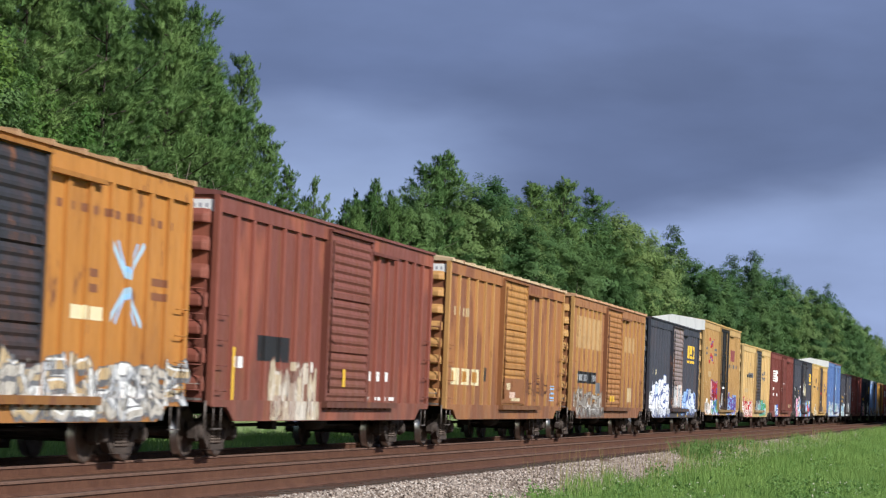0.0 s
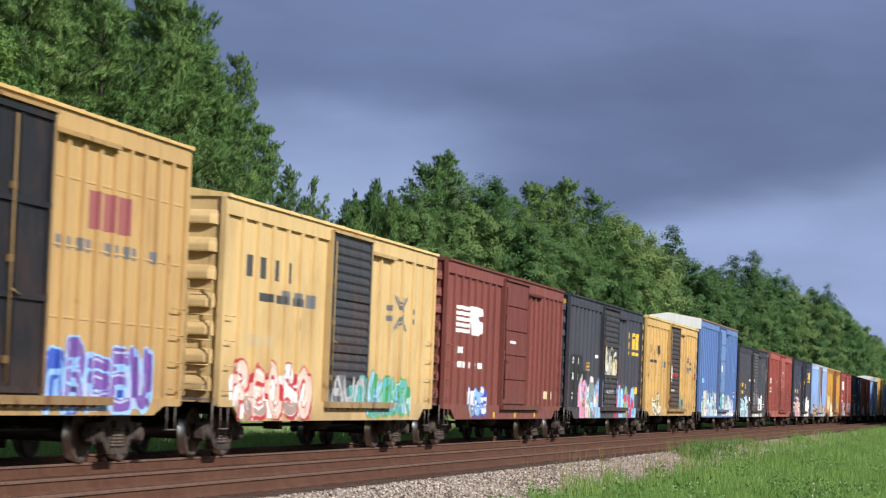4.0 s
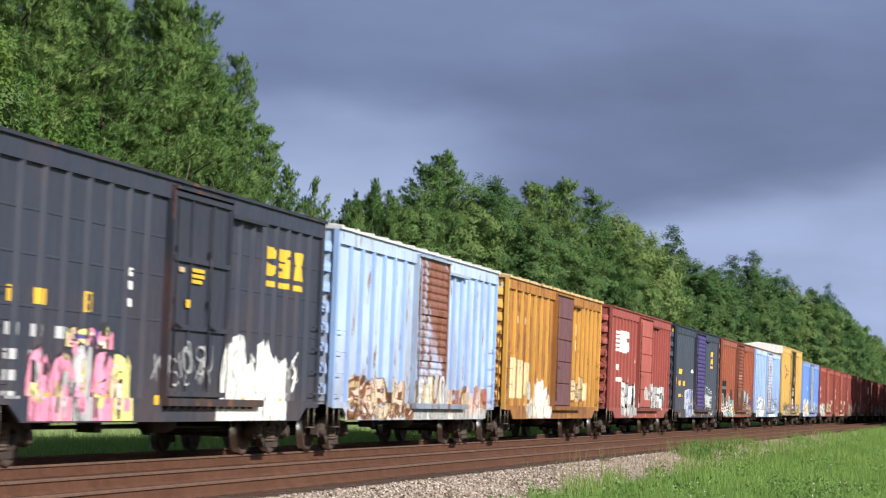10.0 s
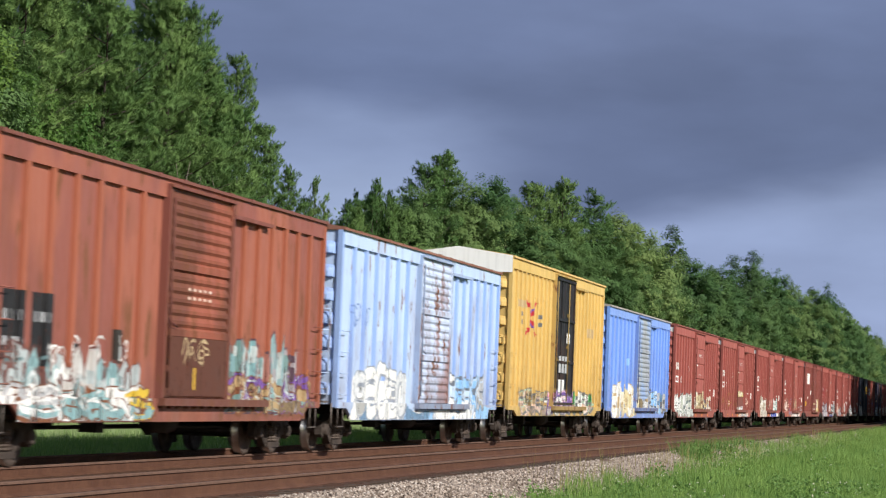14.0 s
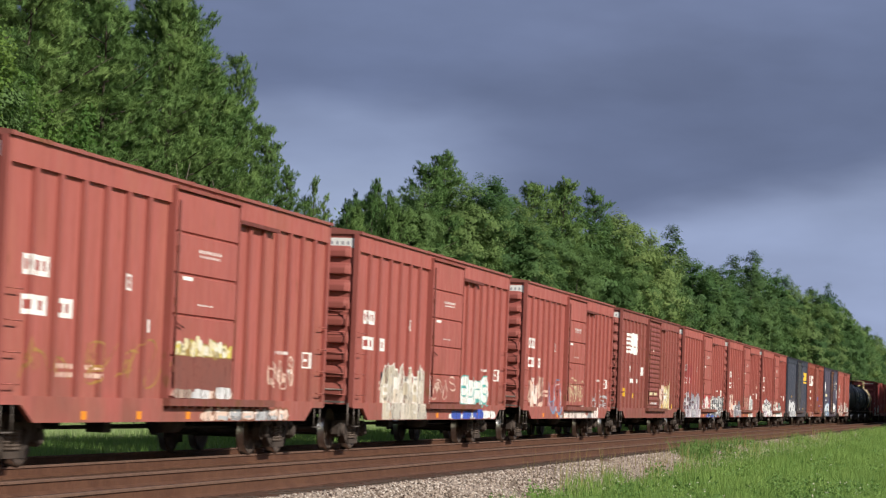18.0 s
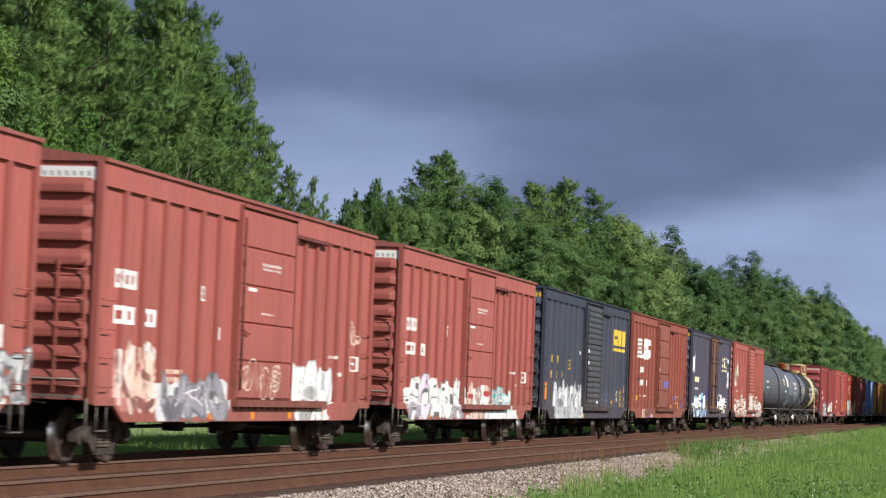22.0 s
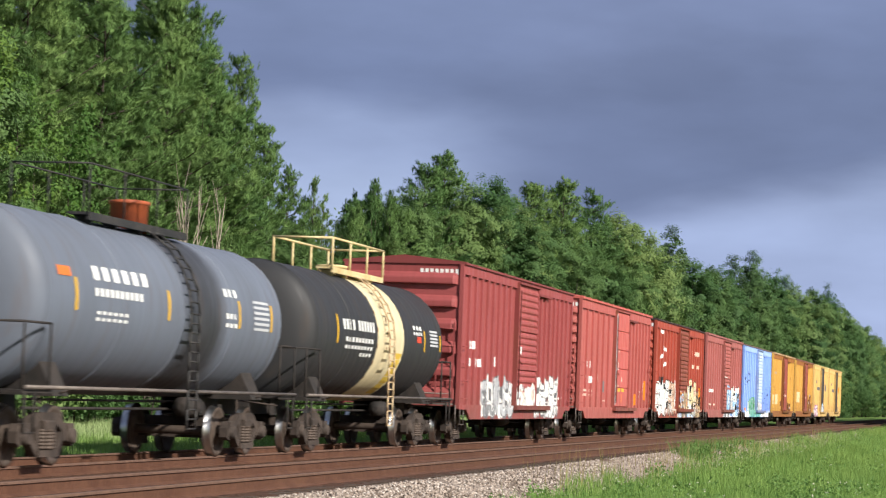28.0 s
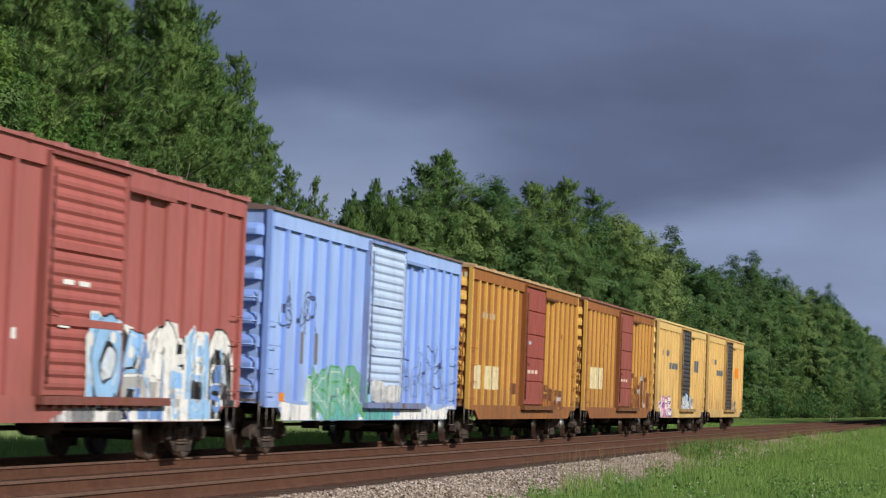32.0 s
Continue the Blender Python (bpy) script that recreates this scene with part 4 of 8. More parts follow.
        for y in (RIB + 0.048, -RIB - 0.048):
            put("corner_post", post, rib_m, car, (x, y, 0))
    # the end that faces up the line
    white_top = g("white_top")
    n_end = g("end_ribs", 8)
    z_hi = zE - (0.72 if white_top else 0.38)
    er = cached(("end_rib", n_end), lambda: end_rib_shape(h=0.68 * 2.9 / n_end) if n_end < 9 else end_rib_shape(h=0.84 * 2.9 / n_end, deep=0.10))
    for i in range(n_end):
        put("end_rib", er, rib_m, car, (-a, 0, 1.25 + (z_hi - 1.25) * i / (n_end - 1)))
    if white_top:
        put("end_panel", cached(("end_panel", zE, top), lambda: Shape().add([(-0.03, -1.5, zE - 0.42), (-0.03, 1.5, zE - 0.42), (-0.03, 1.5, zE + .03), (-0.03, 0, zE + top + .03), (-0.03, -1.5, zE + .03),
                        (0.04, -1.43, zE - 0.42), (0.04, 1.43, zE - 0.42), (0.04, 1.43, zE), (0.04, 0, zE + top - .02), (0.04, -1.43, zE)],
                        [(4, 3, 2, 1, 0), (0, 1, 6, 5), (1, 2, 7, 6), (2, 3, 8, 7), (3, 4, 9, 8), (4, 0, 5, 9)])), paint((0.86, 0.86, 0.84), seed, 0.05, 0.0), car, (-a - 0.045, 0, 0), "white end panel")
    plate_c = g("end_plate")
    if plate_c:
        sh = Shape()
        if plate_c == WHITE:
            sh.box(-0.012, 0, -1.40, -0.25, zE - 0.30, zE - 0.10)
            for i in range(9):
                sh.box(-0.015, -0.012, -1.30 + i * 0.115, -1.245 + i * 0.115, zE - 0.235, zE - 0.165, 1)
            put("number_plate", sh.mesh("number_plate", 2), [sprayed(WHITE, 0.15), sprayed((0.40, 0.40, 0.43), 0.4)], car, (-a, 0, 0))
        else:
            sh.box(-0.008, 0, -1.42, -0.33, zE - 0.31, zE - 0.10)
            for i in range(8):
                sh.box(-0.014, -0.008, -1.36 + i * 0.125, -1.28 + i * 0.125, zE - 0.27, zE - 0.14, 1)
            put("number_plate", sh.mesh("number_plate", 2), [body_m, sprayed(plate_c, 0.2)], car, (-a, 0, 0))
    # door with its rails, lock rod and handle
    dh = zE - 0.15 - 1.02
    style = g("door", "panel")
    w = d1 - d0
    door = build_door(car, style, w, dh, door_m, (d0, 0, 1.02))
    rod = Shape().tube((0, DOOR - 0.03, 0.15), (0, DOOR - 0.03, dh - 0.15), 0.018)
    for z in (0.4, dh * .45, dh * .7):
        rod.box(-0.04, 0.04, DOOR - 0.045, DOOR + 0.02, z, z + 0.1)
    rod.tube((0, DOOR - 0.05, dh * .36), (0.32, DOOR - 0.05, dh * .34), 0.016)
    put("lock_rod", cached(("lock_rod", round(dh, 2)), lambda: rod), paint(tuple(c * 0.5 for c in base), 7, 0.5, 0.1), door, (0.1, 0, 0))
    if style == "plug":
        put("lock_rod", cached(("lock_rod", round(dh, 2)), lambda: rod), paint(tuple(c * 0.5 for c in base), 7, 0.5, 0.1), door, (w * 0.62, 0, 0))
    jamb = cached(("door_post", round(dh, 2)), lambda: Shape().box(-0.025, 0.025, DOOR - 0.006, SHEET, 0.98, 1.02 + dh + 0.02))
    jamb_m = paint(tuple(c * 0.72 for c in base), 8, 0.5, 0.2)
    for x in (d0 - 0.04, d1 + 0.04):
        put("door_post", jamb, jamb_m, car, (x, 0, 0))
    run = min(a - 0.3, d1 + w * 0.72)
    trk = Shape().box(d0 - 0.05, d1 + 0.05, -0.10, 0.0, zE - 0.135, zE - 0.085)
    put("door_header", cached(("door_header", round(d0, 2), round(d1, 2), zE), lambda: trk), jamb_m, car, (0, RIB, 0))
    # strip under the plate; on panel doors its dark colour paints the slot's shade
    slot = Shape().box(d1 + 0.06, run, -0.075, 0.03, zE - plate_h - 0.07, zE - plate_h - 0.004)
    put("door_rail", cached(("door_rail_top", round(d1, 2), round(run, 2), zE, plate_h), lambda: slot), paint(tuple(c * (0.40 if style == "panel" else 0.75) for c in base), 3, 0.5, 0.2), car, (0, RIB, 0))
    low = Shape().box(d0 - 0.08, run, -0.12, 0.0, -0.05, 0.07)
    for i in range(int((run - d0) / 0.4)):
        low.box(d0 + i * 0.4, d0 + i * 0.4 + 0.05, -0.08, -0.0, -0.09, -0.05)
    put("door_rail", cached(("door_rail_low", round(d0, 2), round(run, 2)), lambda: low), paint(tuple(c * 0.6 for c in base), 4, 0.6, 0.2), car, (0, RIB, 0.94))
    # ladders, steps and walkway
    grab = cached("grab_iron", lambda: ladder_shape(1, 0, 0.42, 0.42, False))
    for i in range(4):
        put("grab_iron", grab, body_m, car, (-a + 0.36, RIB, 1.15 + 0.42 * i))
        put("grab_iron", grab, body_m, car, (a - 0.36, RIB, 1.15 + 0.42 * i))
    lad = put("end_ladder", cached("end_ladder", lambda: ladder_shape(5, 1.15, 0.42, 0.42)), body_m, car, (-a - 0.06, -1.12, 0))
    lad.rotation_euler[2] = -math.pi / 2
    step = cached("step", lambda: Shape().tube((-0.2, 0, 0.9), (-0.2, 0, 0.52), 0.011).tube((0.2, 0, 0.9), (0.2, 0, 0.52), 0.011).box(-0.21, 0.21, -0.02, 0.03, 0.505, 0.525))
    for x in (-a + 0.36, a - 0.36):
        put("step", step, M_GRAB, car, (x, RIB + 0.02, 0))
    put("crosswalk", cached("crosswalk", crosswalk_shape), M_GRAB, car, (-a, 0, 0))
    put("underframe", cached(("underframe", L), lambda: underframe_shape(L)), M_UNDER, car)
    put("brake_gear", cached("brake_gear", brake_shape), M_UNDER, car)
    running_gear(car, a, (-a + 1.6, a - 1.6))
    # painted marks
    prof = [(-a - 1, RIB), (-a + 0.118, RIB), (-a + 0.12, SHEET)]
    for x in xs:
        if x > d1 and prof[-1][0] < d0:
            prof += [(d0 - 0.002, SHEET), (d0, DOOR), (d1, DOOR), (d1 + 0.002, SHEET)]
        prof += [(x - foot, SHEET), (x - crest, RIB), (x + crest, RIB), (x + foot, SHEET)]
    prof += [(a - 0.12, SHEET), (a - 0.118, RIB), (a + 1, RIB)]
    flat = [(-a - 1, RIB), (a + 1, RIB)]
    SILL["drop"], SILL["half"] = g("drop", 0.64), a
    sd = seed * 31
    for item in g("art", ()):
        kind, p, q, z0, z1, *rest = item
        sd += 1
        p, q = p - a, q - a
        if kind == "bars":
            lettering(car, prof, rest[0], word(p, z0, rest[1], q - p, z1 - z0))
        elif kind == "blocks":
            block_logo(car, prof, p, z0, q - p, z1 - z0, rest[0])
        elif kind == "stripes":
            striped_logo(car, prof, p, z0, q - p, z1 - z0)
        elif kind == "cross":
            cross_logo(car, prof, p, z0, q - p, z1 - z0, *rest)
        elif kind == "marks":
            lettering(car, prof, rest[0], spaced(p, q, z0, z1, rest[1]))
        elif kind == "stencil":
            stencil(car, prof, p, q, z0, z1, rest[0])
        elif kind == "panels":
            for u0, u1 in spans(p, q, len(rest[1])):
                lettering(car, prof, rest[0], [(u0, u1, z0, z1)], "painted_panel")
            bars = [(u0 + .06 + k * (u1 - u0 - .10) / n, u0 + .06 + (k + .5) * (u1 - u0 - .10) / n, z0 + .07, z1 - .07) for (u0, u1), n in zip(spans(p, q, len(rest[1])), rest[1]) for k in range(n)]
            lettering(car, prof, rest[2], bars, "lettering", 0.0042)
        elif kind == "sheet":
            lettering(car, prof, rest[0], [(p, q, z0, z1)], "painted_panel")
        elif kind == "sillmarks":
            for i in range(rest[1]):
                lettering(car, flat, rest[0], [(p + i * (q - p) / rest[1], p + i * (q - p) / rest[1] + 0.22, z0, z1)], "reflector")
        else:
            fills, edge, letters = rest
            graffiti(car, prof, p, q, z0, z1, fills, edge, sd, letters, kind)
    return car


# the red cars of one make and the marks that they share
# rib_color is darkened for dirt and for the posts' shading, painted in
RED_A = dict(color=(0.345, 0.096, 0.080), rib_color=(0.275, 0.075, 0.062), plate=0.36, roof=(0.250, 0.081, 0.067), ribs=(6, 6), door="panel", door_at=(6.55, 9.8), rust=0.3, fade=0.3, end_ribs=9, end_plate=WHITE)
RED_BODY = (0.33, 0.09, 0.08)
RED_MARKS = [("panels", 0.78, 1.72, 2.62, 2.90, WHITE, (4,), RED_BODY), ("panels", 0.78, 1.68, 2.09, 2.36, WHITE, (3,), RED_BODY), ("panels", 2.08, 2.64, 2.09, 2.36, WHITE, (2,), RED_BODY), ("stencil", 4.6, 4.98, 2.60, 2.84, WHITE),
             ("bars", 5.62, 5.98, 2.0, 2.2, WHITE, 1), ("bars", 7.76, 8.95, 3.35, 3.42, WHITE, 9), ("bars", 7.8, 8.9, 3.28, 3.33, WHITE, 9), ("bars", 6.98, 7.7, 2.88, 2.94, WHITE, 1), ("bars", 7.8, 8.6, 2.5, 2.54, WHITE, 5), ("marks", 2.12, 3.94, 1.39, 1.46, PEACH, (4, 4)), ("marks", 2.12, 3.94, 1.27, 1.34, PEACH, (4, 4)),
             ("bars", 12.6, 13.3, 1.84, 1.92, WHITE, 4), ("bars", 13.3, 13.8, 1.5, 1.58, WHITE, 3), ("stencil", 14.4, 14.82, 1.62, 1.92, WHITE), ("sillmarks", 3.0, 14.5, 0.68, 0.80, ORANGE, 5)]
CHAR = (0.042, 0.045, 0.060)


def red_a(ends, seed, label, art, **more):
    return dict(RED_A, ends=ends, seed=seed, label=label, art=RED_MARKS + art, **more)


TRAIN = [
    dict(ends=(19.2, 35.05), seed=1, color=(0.41, 0.175, 0.035), roof=(0.300, 0.170, 0.080), ribs=(6, 6), door="louver", door_color=(0.028, 0.028, 0.034), door_at=(6.5, 9.6), rust=0.5,
         label="rusty orange boxcar with a black louvred door and white graffiti",
         art=[("cross", 12.4, 13.8, 2.1, 3.3, (0.35, 0.5, 0.62), SKY, RUST), ("bars", 10.2, 15.3, 3.62, 3.78, RUST, 11), ("bars", 10.9, 12.4, 2.1, 2.3, CREAM, 2), ("wild", 4.0, 15.6, 0.66, 1.6, (WHITE, SILVER, TAN, (0.50, 0.46, 0.40)), GREY, 12)]),
    dict(ends=(36.46, 52.3), seed=2, color=(0.170, 0.054, 0.040), rib_color=(0.225, 0.068, 0.046), roof=(0.160, 0.058, 0.049), ribs=(6, 6), door="louver", door_color=(0.170, 0.058, 0.043), door_at=(6.8, 10.0), rust=0.45, patch=(0.290, 0.092, 0.055),
         end_ribs=7, end_plate=WHITE, label="rust-red boxcar with a dark brown louvred door and cream smears",
         art=[("sheet", 2.6, 4.6, 1.7, 2.15, BLACK), ("bars", 1.1, 1.9, 1.55, 1.75, WHITE, 2), ("slab", 3.4, 6.5, 0.64, 1.85, ((0.50, 0.42, 0.30), (0.40, 0.32, 0.26), (0.56, 0.50, 0.42)), (0.22, 0.12, 0.09), 4), ("bars", 10.2, 12.4, 1.45, 1.65, WHITE, 3),
              ("bars", 1.0, 1.5, 1.0, 1.9, YELLOW, 1), ("bars", 8.0, 8.3, 1.3, 1.65, YELLOW, 1), ("bars", 13.4, 13.7, 1.1, 1.4, YELLOW, 1), ("bars", 10.4, 12.8, 1.05, 1.15, WHITE, 5)]),
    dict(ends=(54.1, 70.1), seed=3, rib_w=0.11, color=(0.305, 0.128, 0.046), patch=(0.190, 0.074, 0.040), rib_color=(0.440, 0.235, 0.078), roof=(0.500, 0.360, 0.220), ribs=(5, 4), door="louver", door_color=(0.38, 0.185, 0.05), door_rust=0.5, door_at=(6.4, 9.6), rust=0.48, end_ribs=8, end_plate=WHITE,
         label="rusty orange-yellow boxcar with a louvred door of the same colour",
         art=[("panels", 0.72, 3.95, 1.48, 1.88, CREAM, (2, 2, 2), (0.40, 0.20, 0.05)), ("sheet", 4.5, 4.85, 1.6, 1.95, BLACK), ("marks", 0.8, 2.4, 3.15, 3.36, TAN, (2, 2)), ("sheet", 6.5, 9.5, 1.06, 1.72, (0.24, 0.10, 0.040)), ("sheet", 7.0, 7.5, 1.42, 1.6, CREAM), ("sheet", 7.4, 8.2, 1.2, 1.36, PEACH), ("sheet", 7.7, 8.9, 1.12, 1.2, CREAM), ("stencil", 14.2, 14.6, 1.15, 1.6, SKY), ("tag", 10.4, 13.4, 1.1, 2.1, ((0.10, 0.045, 0.03),), RUST, 3), ("tag", 10.2, 12.2, 1.2, 1.8, (RUST,), RUST, 2)]),
    dict(ends=(71.68, 87.7), seed=4, rib_w=0.11, color=(0.235, 0.098, 0.046), patch=(0.320, 0.148, 0.062), patch_above=2.6, rib_color=(0.440, 0.245, 0.080), roof=(0.450, 0.260, 0.140), ribs=(6, 5), door="louver", door_color=(0.34, 0.155, 0.05), door_rust=0.55, door_at=(6.5, 9.7), rust=0.55,
         end_ribs=8, label="badly rusted orange-yellow boxcar with faded cream patches",
         art=[("sheet", 0.9, 5.7, 2.85, 3.85, (0.46, 0.29, 0.13)), ("sheet", 11.2, 13.6, 2.95, 3.5, (0.44, 0.27, 0.12)), ("sheet", 1.1, 5.0, 1.75, 2.12, BLACK), ("marks", 1.3, 4.8, 1.83, 2.03, SILVER, (2, 3, 2)), ("sheet", 5.0, 5.8, 1.45, 1.8, GREY), ("wild", 0.7, 6.2, 0.66, 1.6, ((0.34, 0.32, 0.29), (0.46, 0.44, 0.40), (0.30, 0.22, 0.15), (0.22, 0.20, 0.19)), (0.14, 0.10, 0.08), 7), ("bars", 7.4, 8.6, 1.2, 1.4, YELLOW, 2), ("sheet", 12.2, 13.2, 1.2, 1.7, TAN)]),
    dict(ends=(89.1, 105.1), seed=5, plate=0.3, color=CHAR, ribs=(7, 6), seams=(2.75,), door="louver", door_color=(0.230, 0.185, 0.180), door_rust=0.6, door_at=(6.5, 9.6), rust=0.1, end_ribs=8, end_plate=None,
         label="charcoal boxcar with a pinkish louvred door and blue-white graffiti",
         art=[("blocks", 12.1, 14.7, 2.92, 3.70, YELLOW), ("marks", 0.9, 2.5, 2.3, 2.5, CREAM, (2, 2)), ("stencil", 13.1, 13.7, 1.25, 1.6, WHITE), ("stencil", 14.2, 14.6, 1.1, 1.6, YELLOW), ("bars", 14.85, 15.2, 1.45, 1.62, ORANGE, 1), ("bars", 14.85, 15.2, 1.2, 1.34, YELLOW, 1), ("throw", 0.8, 6.3, 0.62, 2.3, ((0.60, 0.62, 0.68), (0.42, 0.50, 0.64), (0.66, 0.67, 0.70)), (0.07, 0.10, 0.26), 5), ("smear", 6.7, 9.5, 1.05, 2.1, ((0.62, 0.60, 0.60), PEACH, SILVER), SILVER, 3), ("throw", 10.0, 15.3, 0.75, 1.9, ((0.22, 0.36, 0.62), (0.55, 0.60, 0.68)), (0.05, 0.08, 0.25), 6), ("sillmarks", 3.0, 14.5, 0.68, 0.82, YELLOW, 4)]),
    dict(ends=(107.0, 122.9), seed=6, color=(0.445, 0.285, 0.115), roof=(0.550, 0.370, 0.140), eave=4.98, peak=0.22, ribs=(10, 8), rib_w=0.09, seams=(2.1, 3.1, 4.05), door="plug", door_color=(0.014, 0.014, 0.017), door_at=(6.3, 9.9), rust=0.25,
         white_top=True, end_ribs=7, drop=0.74, label="tall tan-yellow boxcar with black plug door and white end panel",
         art=[("cross", 2.2, 3.9, 3.15, 4.25, REDP, PURPLE, GREY), ("bars", 2.0, 3.4, 2.5, 2.75, TAN, 2), ("bars", 1.2, 4.2, 2.1, 2.35, TAN, 5), ("bars", 11.6, 13.4, 3.4, 3.95, (0.3, 0.1, 0.1), 3), ("bars", 10.4, 14.6, 3.05, 3.3, GREY, 11),
              ("throw", 3.2, 6.3, 1.35, 2.4, (REDP, REDP), PURPLE, 3), ("throw", 3.4, 6.9, 0.75, 1.6, (WHITE, SKY, GREEN), BLUE, 5), ("throw", 10.0, 14.4, 0.75, 1.85, (BLUE, PURPLE), SKY, 5), ("smear", 0.9, 3.0, 0.8, 1.5, (PEACH, WHITE), ORANGE, 2),
              ("bars", 7.4, 8.6, 2.0, 2.1, WHITE, 1), ("bars", 7.2, 7.6, 1.2, 1.8, WHITE, 1)]),
    dict(ends=(124.7, 140.8), seed=7, color=(0.570, 0.400, 0.178), roof=(0.680, 0.480, 0.200), ribs=(6, 5), door="louver", door_color=(0.040, 0.042, 0.047), door_at=(6.6, 9.6), rust=0.3, end_ribs=7,
         label="pale yellow boxcar with dark louvred door and red-white graffiti",
         art=[("bars", 1.4, 4.6, 3.15, 3.65, (0.06, 0.06, 0.06), 4), ("bars", 2.2, 5.4, 2.75, 2.9, (0.06, 0.06, 0.06), 3), ("bars", 3.6, 6.0, 2.75, 3.0, GREY, 3), ("bars", 1.6, 3.2, 1.95, 2.15, TAN, 3), ("cross", 12.2, 13.3, 2.6, 3.3, GREY, GREY, GREY),
              ("throw", 0.8, 5.6, 0.62, 1.75, (WHITE, PEACH), REDP, 5), ("smear", 6.7, 9.4, 0.95, 1.6, (GREY, TEAL), GREEN, 3), ("throw", 9.8, 13.6, 0.7, 1.7, (TEAL, SKY), GREEN, 5)]),
    dict(ends=(141.9, 157.8), seed=8, color=(0.190, 0.056, 0.046), ribs=(7, 7), door="panel", door_color=(0.150, 0.040, 0.033), door_at=(6.7, 9.9), rust=0.2, end_ribs=8,
         label="dark red-brown boxcar with a striped white emblem",
         art=[("stripes", 1.3, 4.2, 2.75, 3.45), ("bars", 1.6, 4.6, 1.9, 2.1, WHITE, 5), ("bars", 1.6, 2.3, 2.25, 2.4, WHITE, 2), ("throw", 2.9, 4.9, 0.7, 1.5, (WHITE, SKY), BLUE, 3), ("bars", 6.8, 7.0, 2.2, 2.45, WHITE, 1), ("bars", 13.0, 14.6, 1.2, 1.5, CREAM, 4), ("bars", 7.5, 8.7, 2.65, 2.72, WHITE, 1),
              ("sillmarks", 3.0, 14.5, 0.68, 0.82, YELLOW, 4)]),
    dict(ends=(159.1, 175.0), seed=9, plate=0.3, color=CHAR, ribs=(7, 6), rib_w=0.13, door="louver", door_color=(0.044, 0.044, 0.049), door_at=(6.4, 9.7), rust=0.08, end_ribs=8, end_plate=YELLOW,
         label="charcoal boxcar with pink and many-coloured graffiti and yellow emblem",
         art=[("blocks", 12.4, 15.2, 2.85, 3.68, YELLOW), ("sheet", 0.7, 2.85, 0.98, 2.62, BLACK), ("sheet", 2.85, 3.5, 1.6, 2.15, BLACK), ("marks", 0.82, 2.35, 2.34, 2.54, WHITE, (2, 2)), ("marks", 0.82, 3.15, 1.84, 2.04, WHITE, (2, 2, 2)), ("marks", 0.82, 2.3, 1.38, 1.46, SILVER, (4, 4)), ("marks", 0.82, 2.3, 1.24, 1.32, SILVER, (4, 4)),  ("slab", 2.3, 6.4, 0.66, 2.05, (PINK, PEACH, (0.16, 0.24, 0.22), SKY), (0.35, 0.30, 0.36), 4), ("smear", 6.8, 9.2, 2.0, 3.05, (CREAM, WHITE, CREAM), SILVER, 3), ("tag", 7.2, 8.8, 1.45, 1.62, (SILVER,), SILVER, 3),  ("slab", 9.5, 14.6, 0.66, 2.02, ((0.42, 0.05, 0.09), SKY, (0.26, 0.30, 0.12), (0.42, 0.05, 0.12), SKY), (0.14, 0.26, 0.5), 5), ("stencil", 3.65, 4.0, 2.17, 2.42, YELLOW), ("bars", 5.4, 5.85, 2.6, 2.7, WHITE, 1), ("bars", 14.6, 14.95, 1.5, 1.75, YELLOW, 1), ("bars", 15.0, 15.3, 1.45, 1.72, ORANGE, 1), ("sillmarks", 2.6, 14.5, 1.14, 1.30, YELLOW, 4)]),
    dict(ends=(176.2, 192.1), seed=10, color=(0.560, 0.365, 0.135), roof=(0.660, 0.460, 0.180), ribs=(6, 6), door="louver", door_color=(0.044, 0.044, 0.049), door_rust=0.5, door_at=(6.5, 9.6), rust=0.5, end_ribs=8, drop=0.72,
         label="pale yellow boxcar with dark louvred door and a white tag",
         art=[("bars", 1.4, 4.2, 3.1, 3.55, (0.06, 0.06, 0.06), 4), ("bars", 1.0, 3.6, 2.75, 2.86, (0.06, 0.06, 0.06), 2), ("bars", 3.8, 6.2, 2.6, 2.85, GREY, 3), ("cross", 12.3, 13.4, 2.5, 3.2, GREY, PURPLE, GREY), ("throw", 2.3, 4.4, 0.68, 1.65, (WHITE, CREAM), RUST, 2),
              ("smear", 9.6, 12.0, 0.95, 1.65, (TEAL, GREY, SILVER), GREEN, 3), ("bars", 6.8, 7.4, 2.0, 2.7, WHITE, 1), ("bars", 7.0, 8.6, 1.7, 1.78, SILVER, 1), ("bars", 7.2, 9.2, 2.3, 2.45, REDP, 2), ("bars", 13.2, 13.7, 1.15, 1.4, WHITE, 1)]),
    dict(ends=(193.6, 209.4), seed=11, color=(0.115, 0.195, 0.405), roof=(0.300, 0.170, 0.130), eave=4.98, peak=0.24, ribs=(9, 8), rib_w=0.12, door="panel", door_color=(0.130, 0.225, 0.440), door_at=(7.4, 9.9), rust=0.08, white_top=True, end_ribs=6,
         label="tall blue boxcar with a white roof end and pastel graffiti",
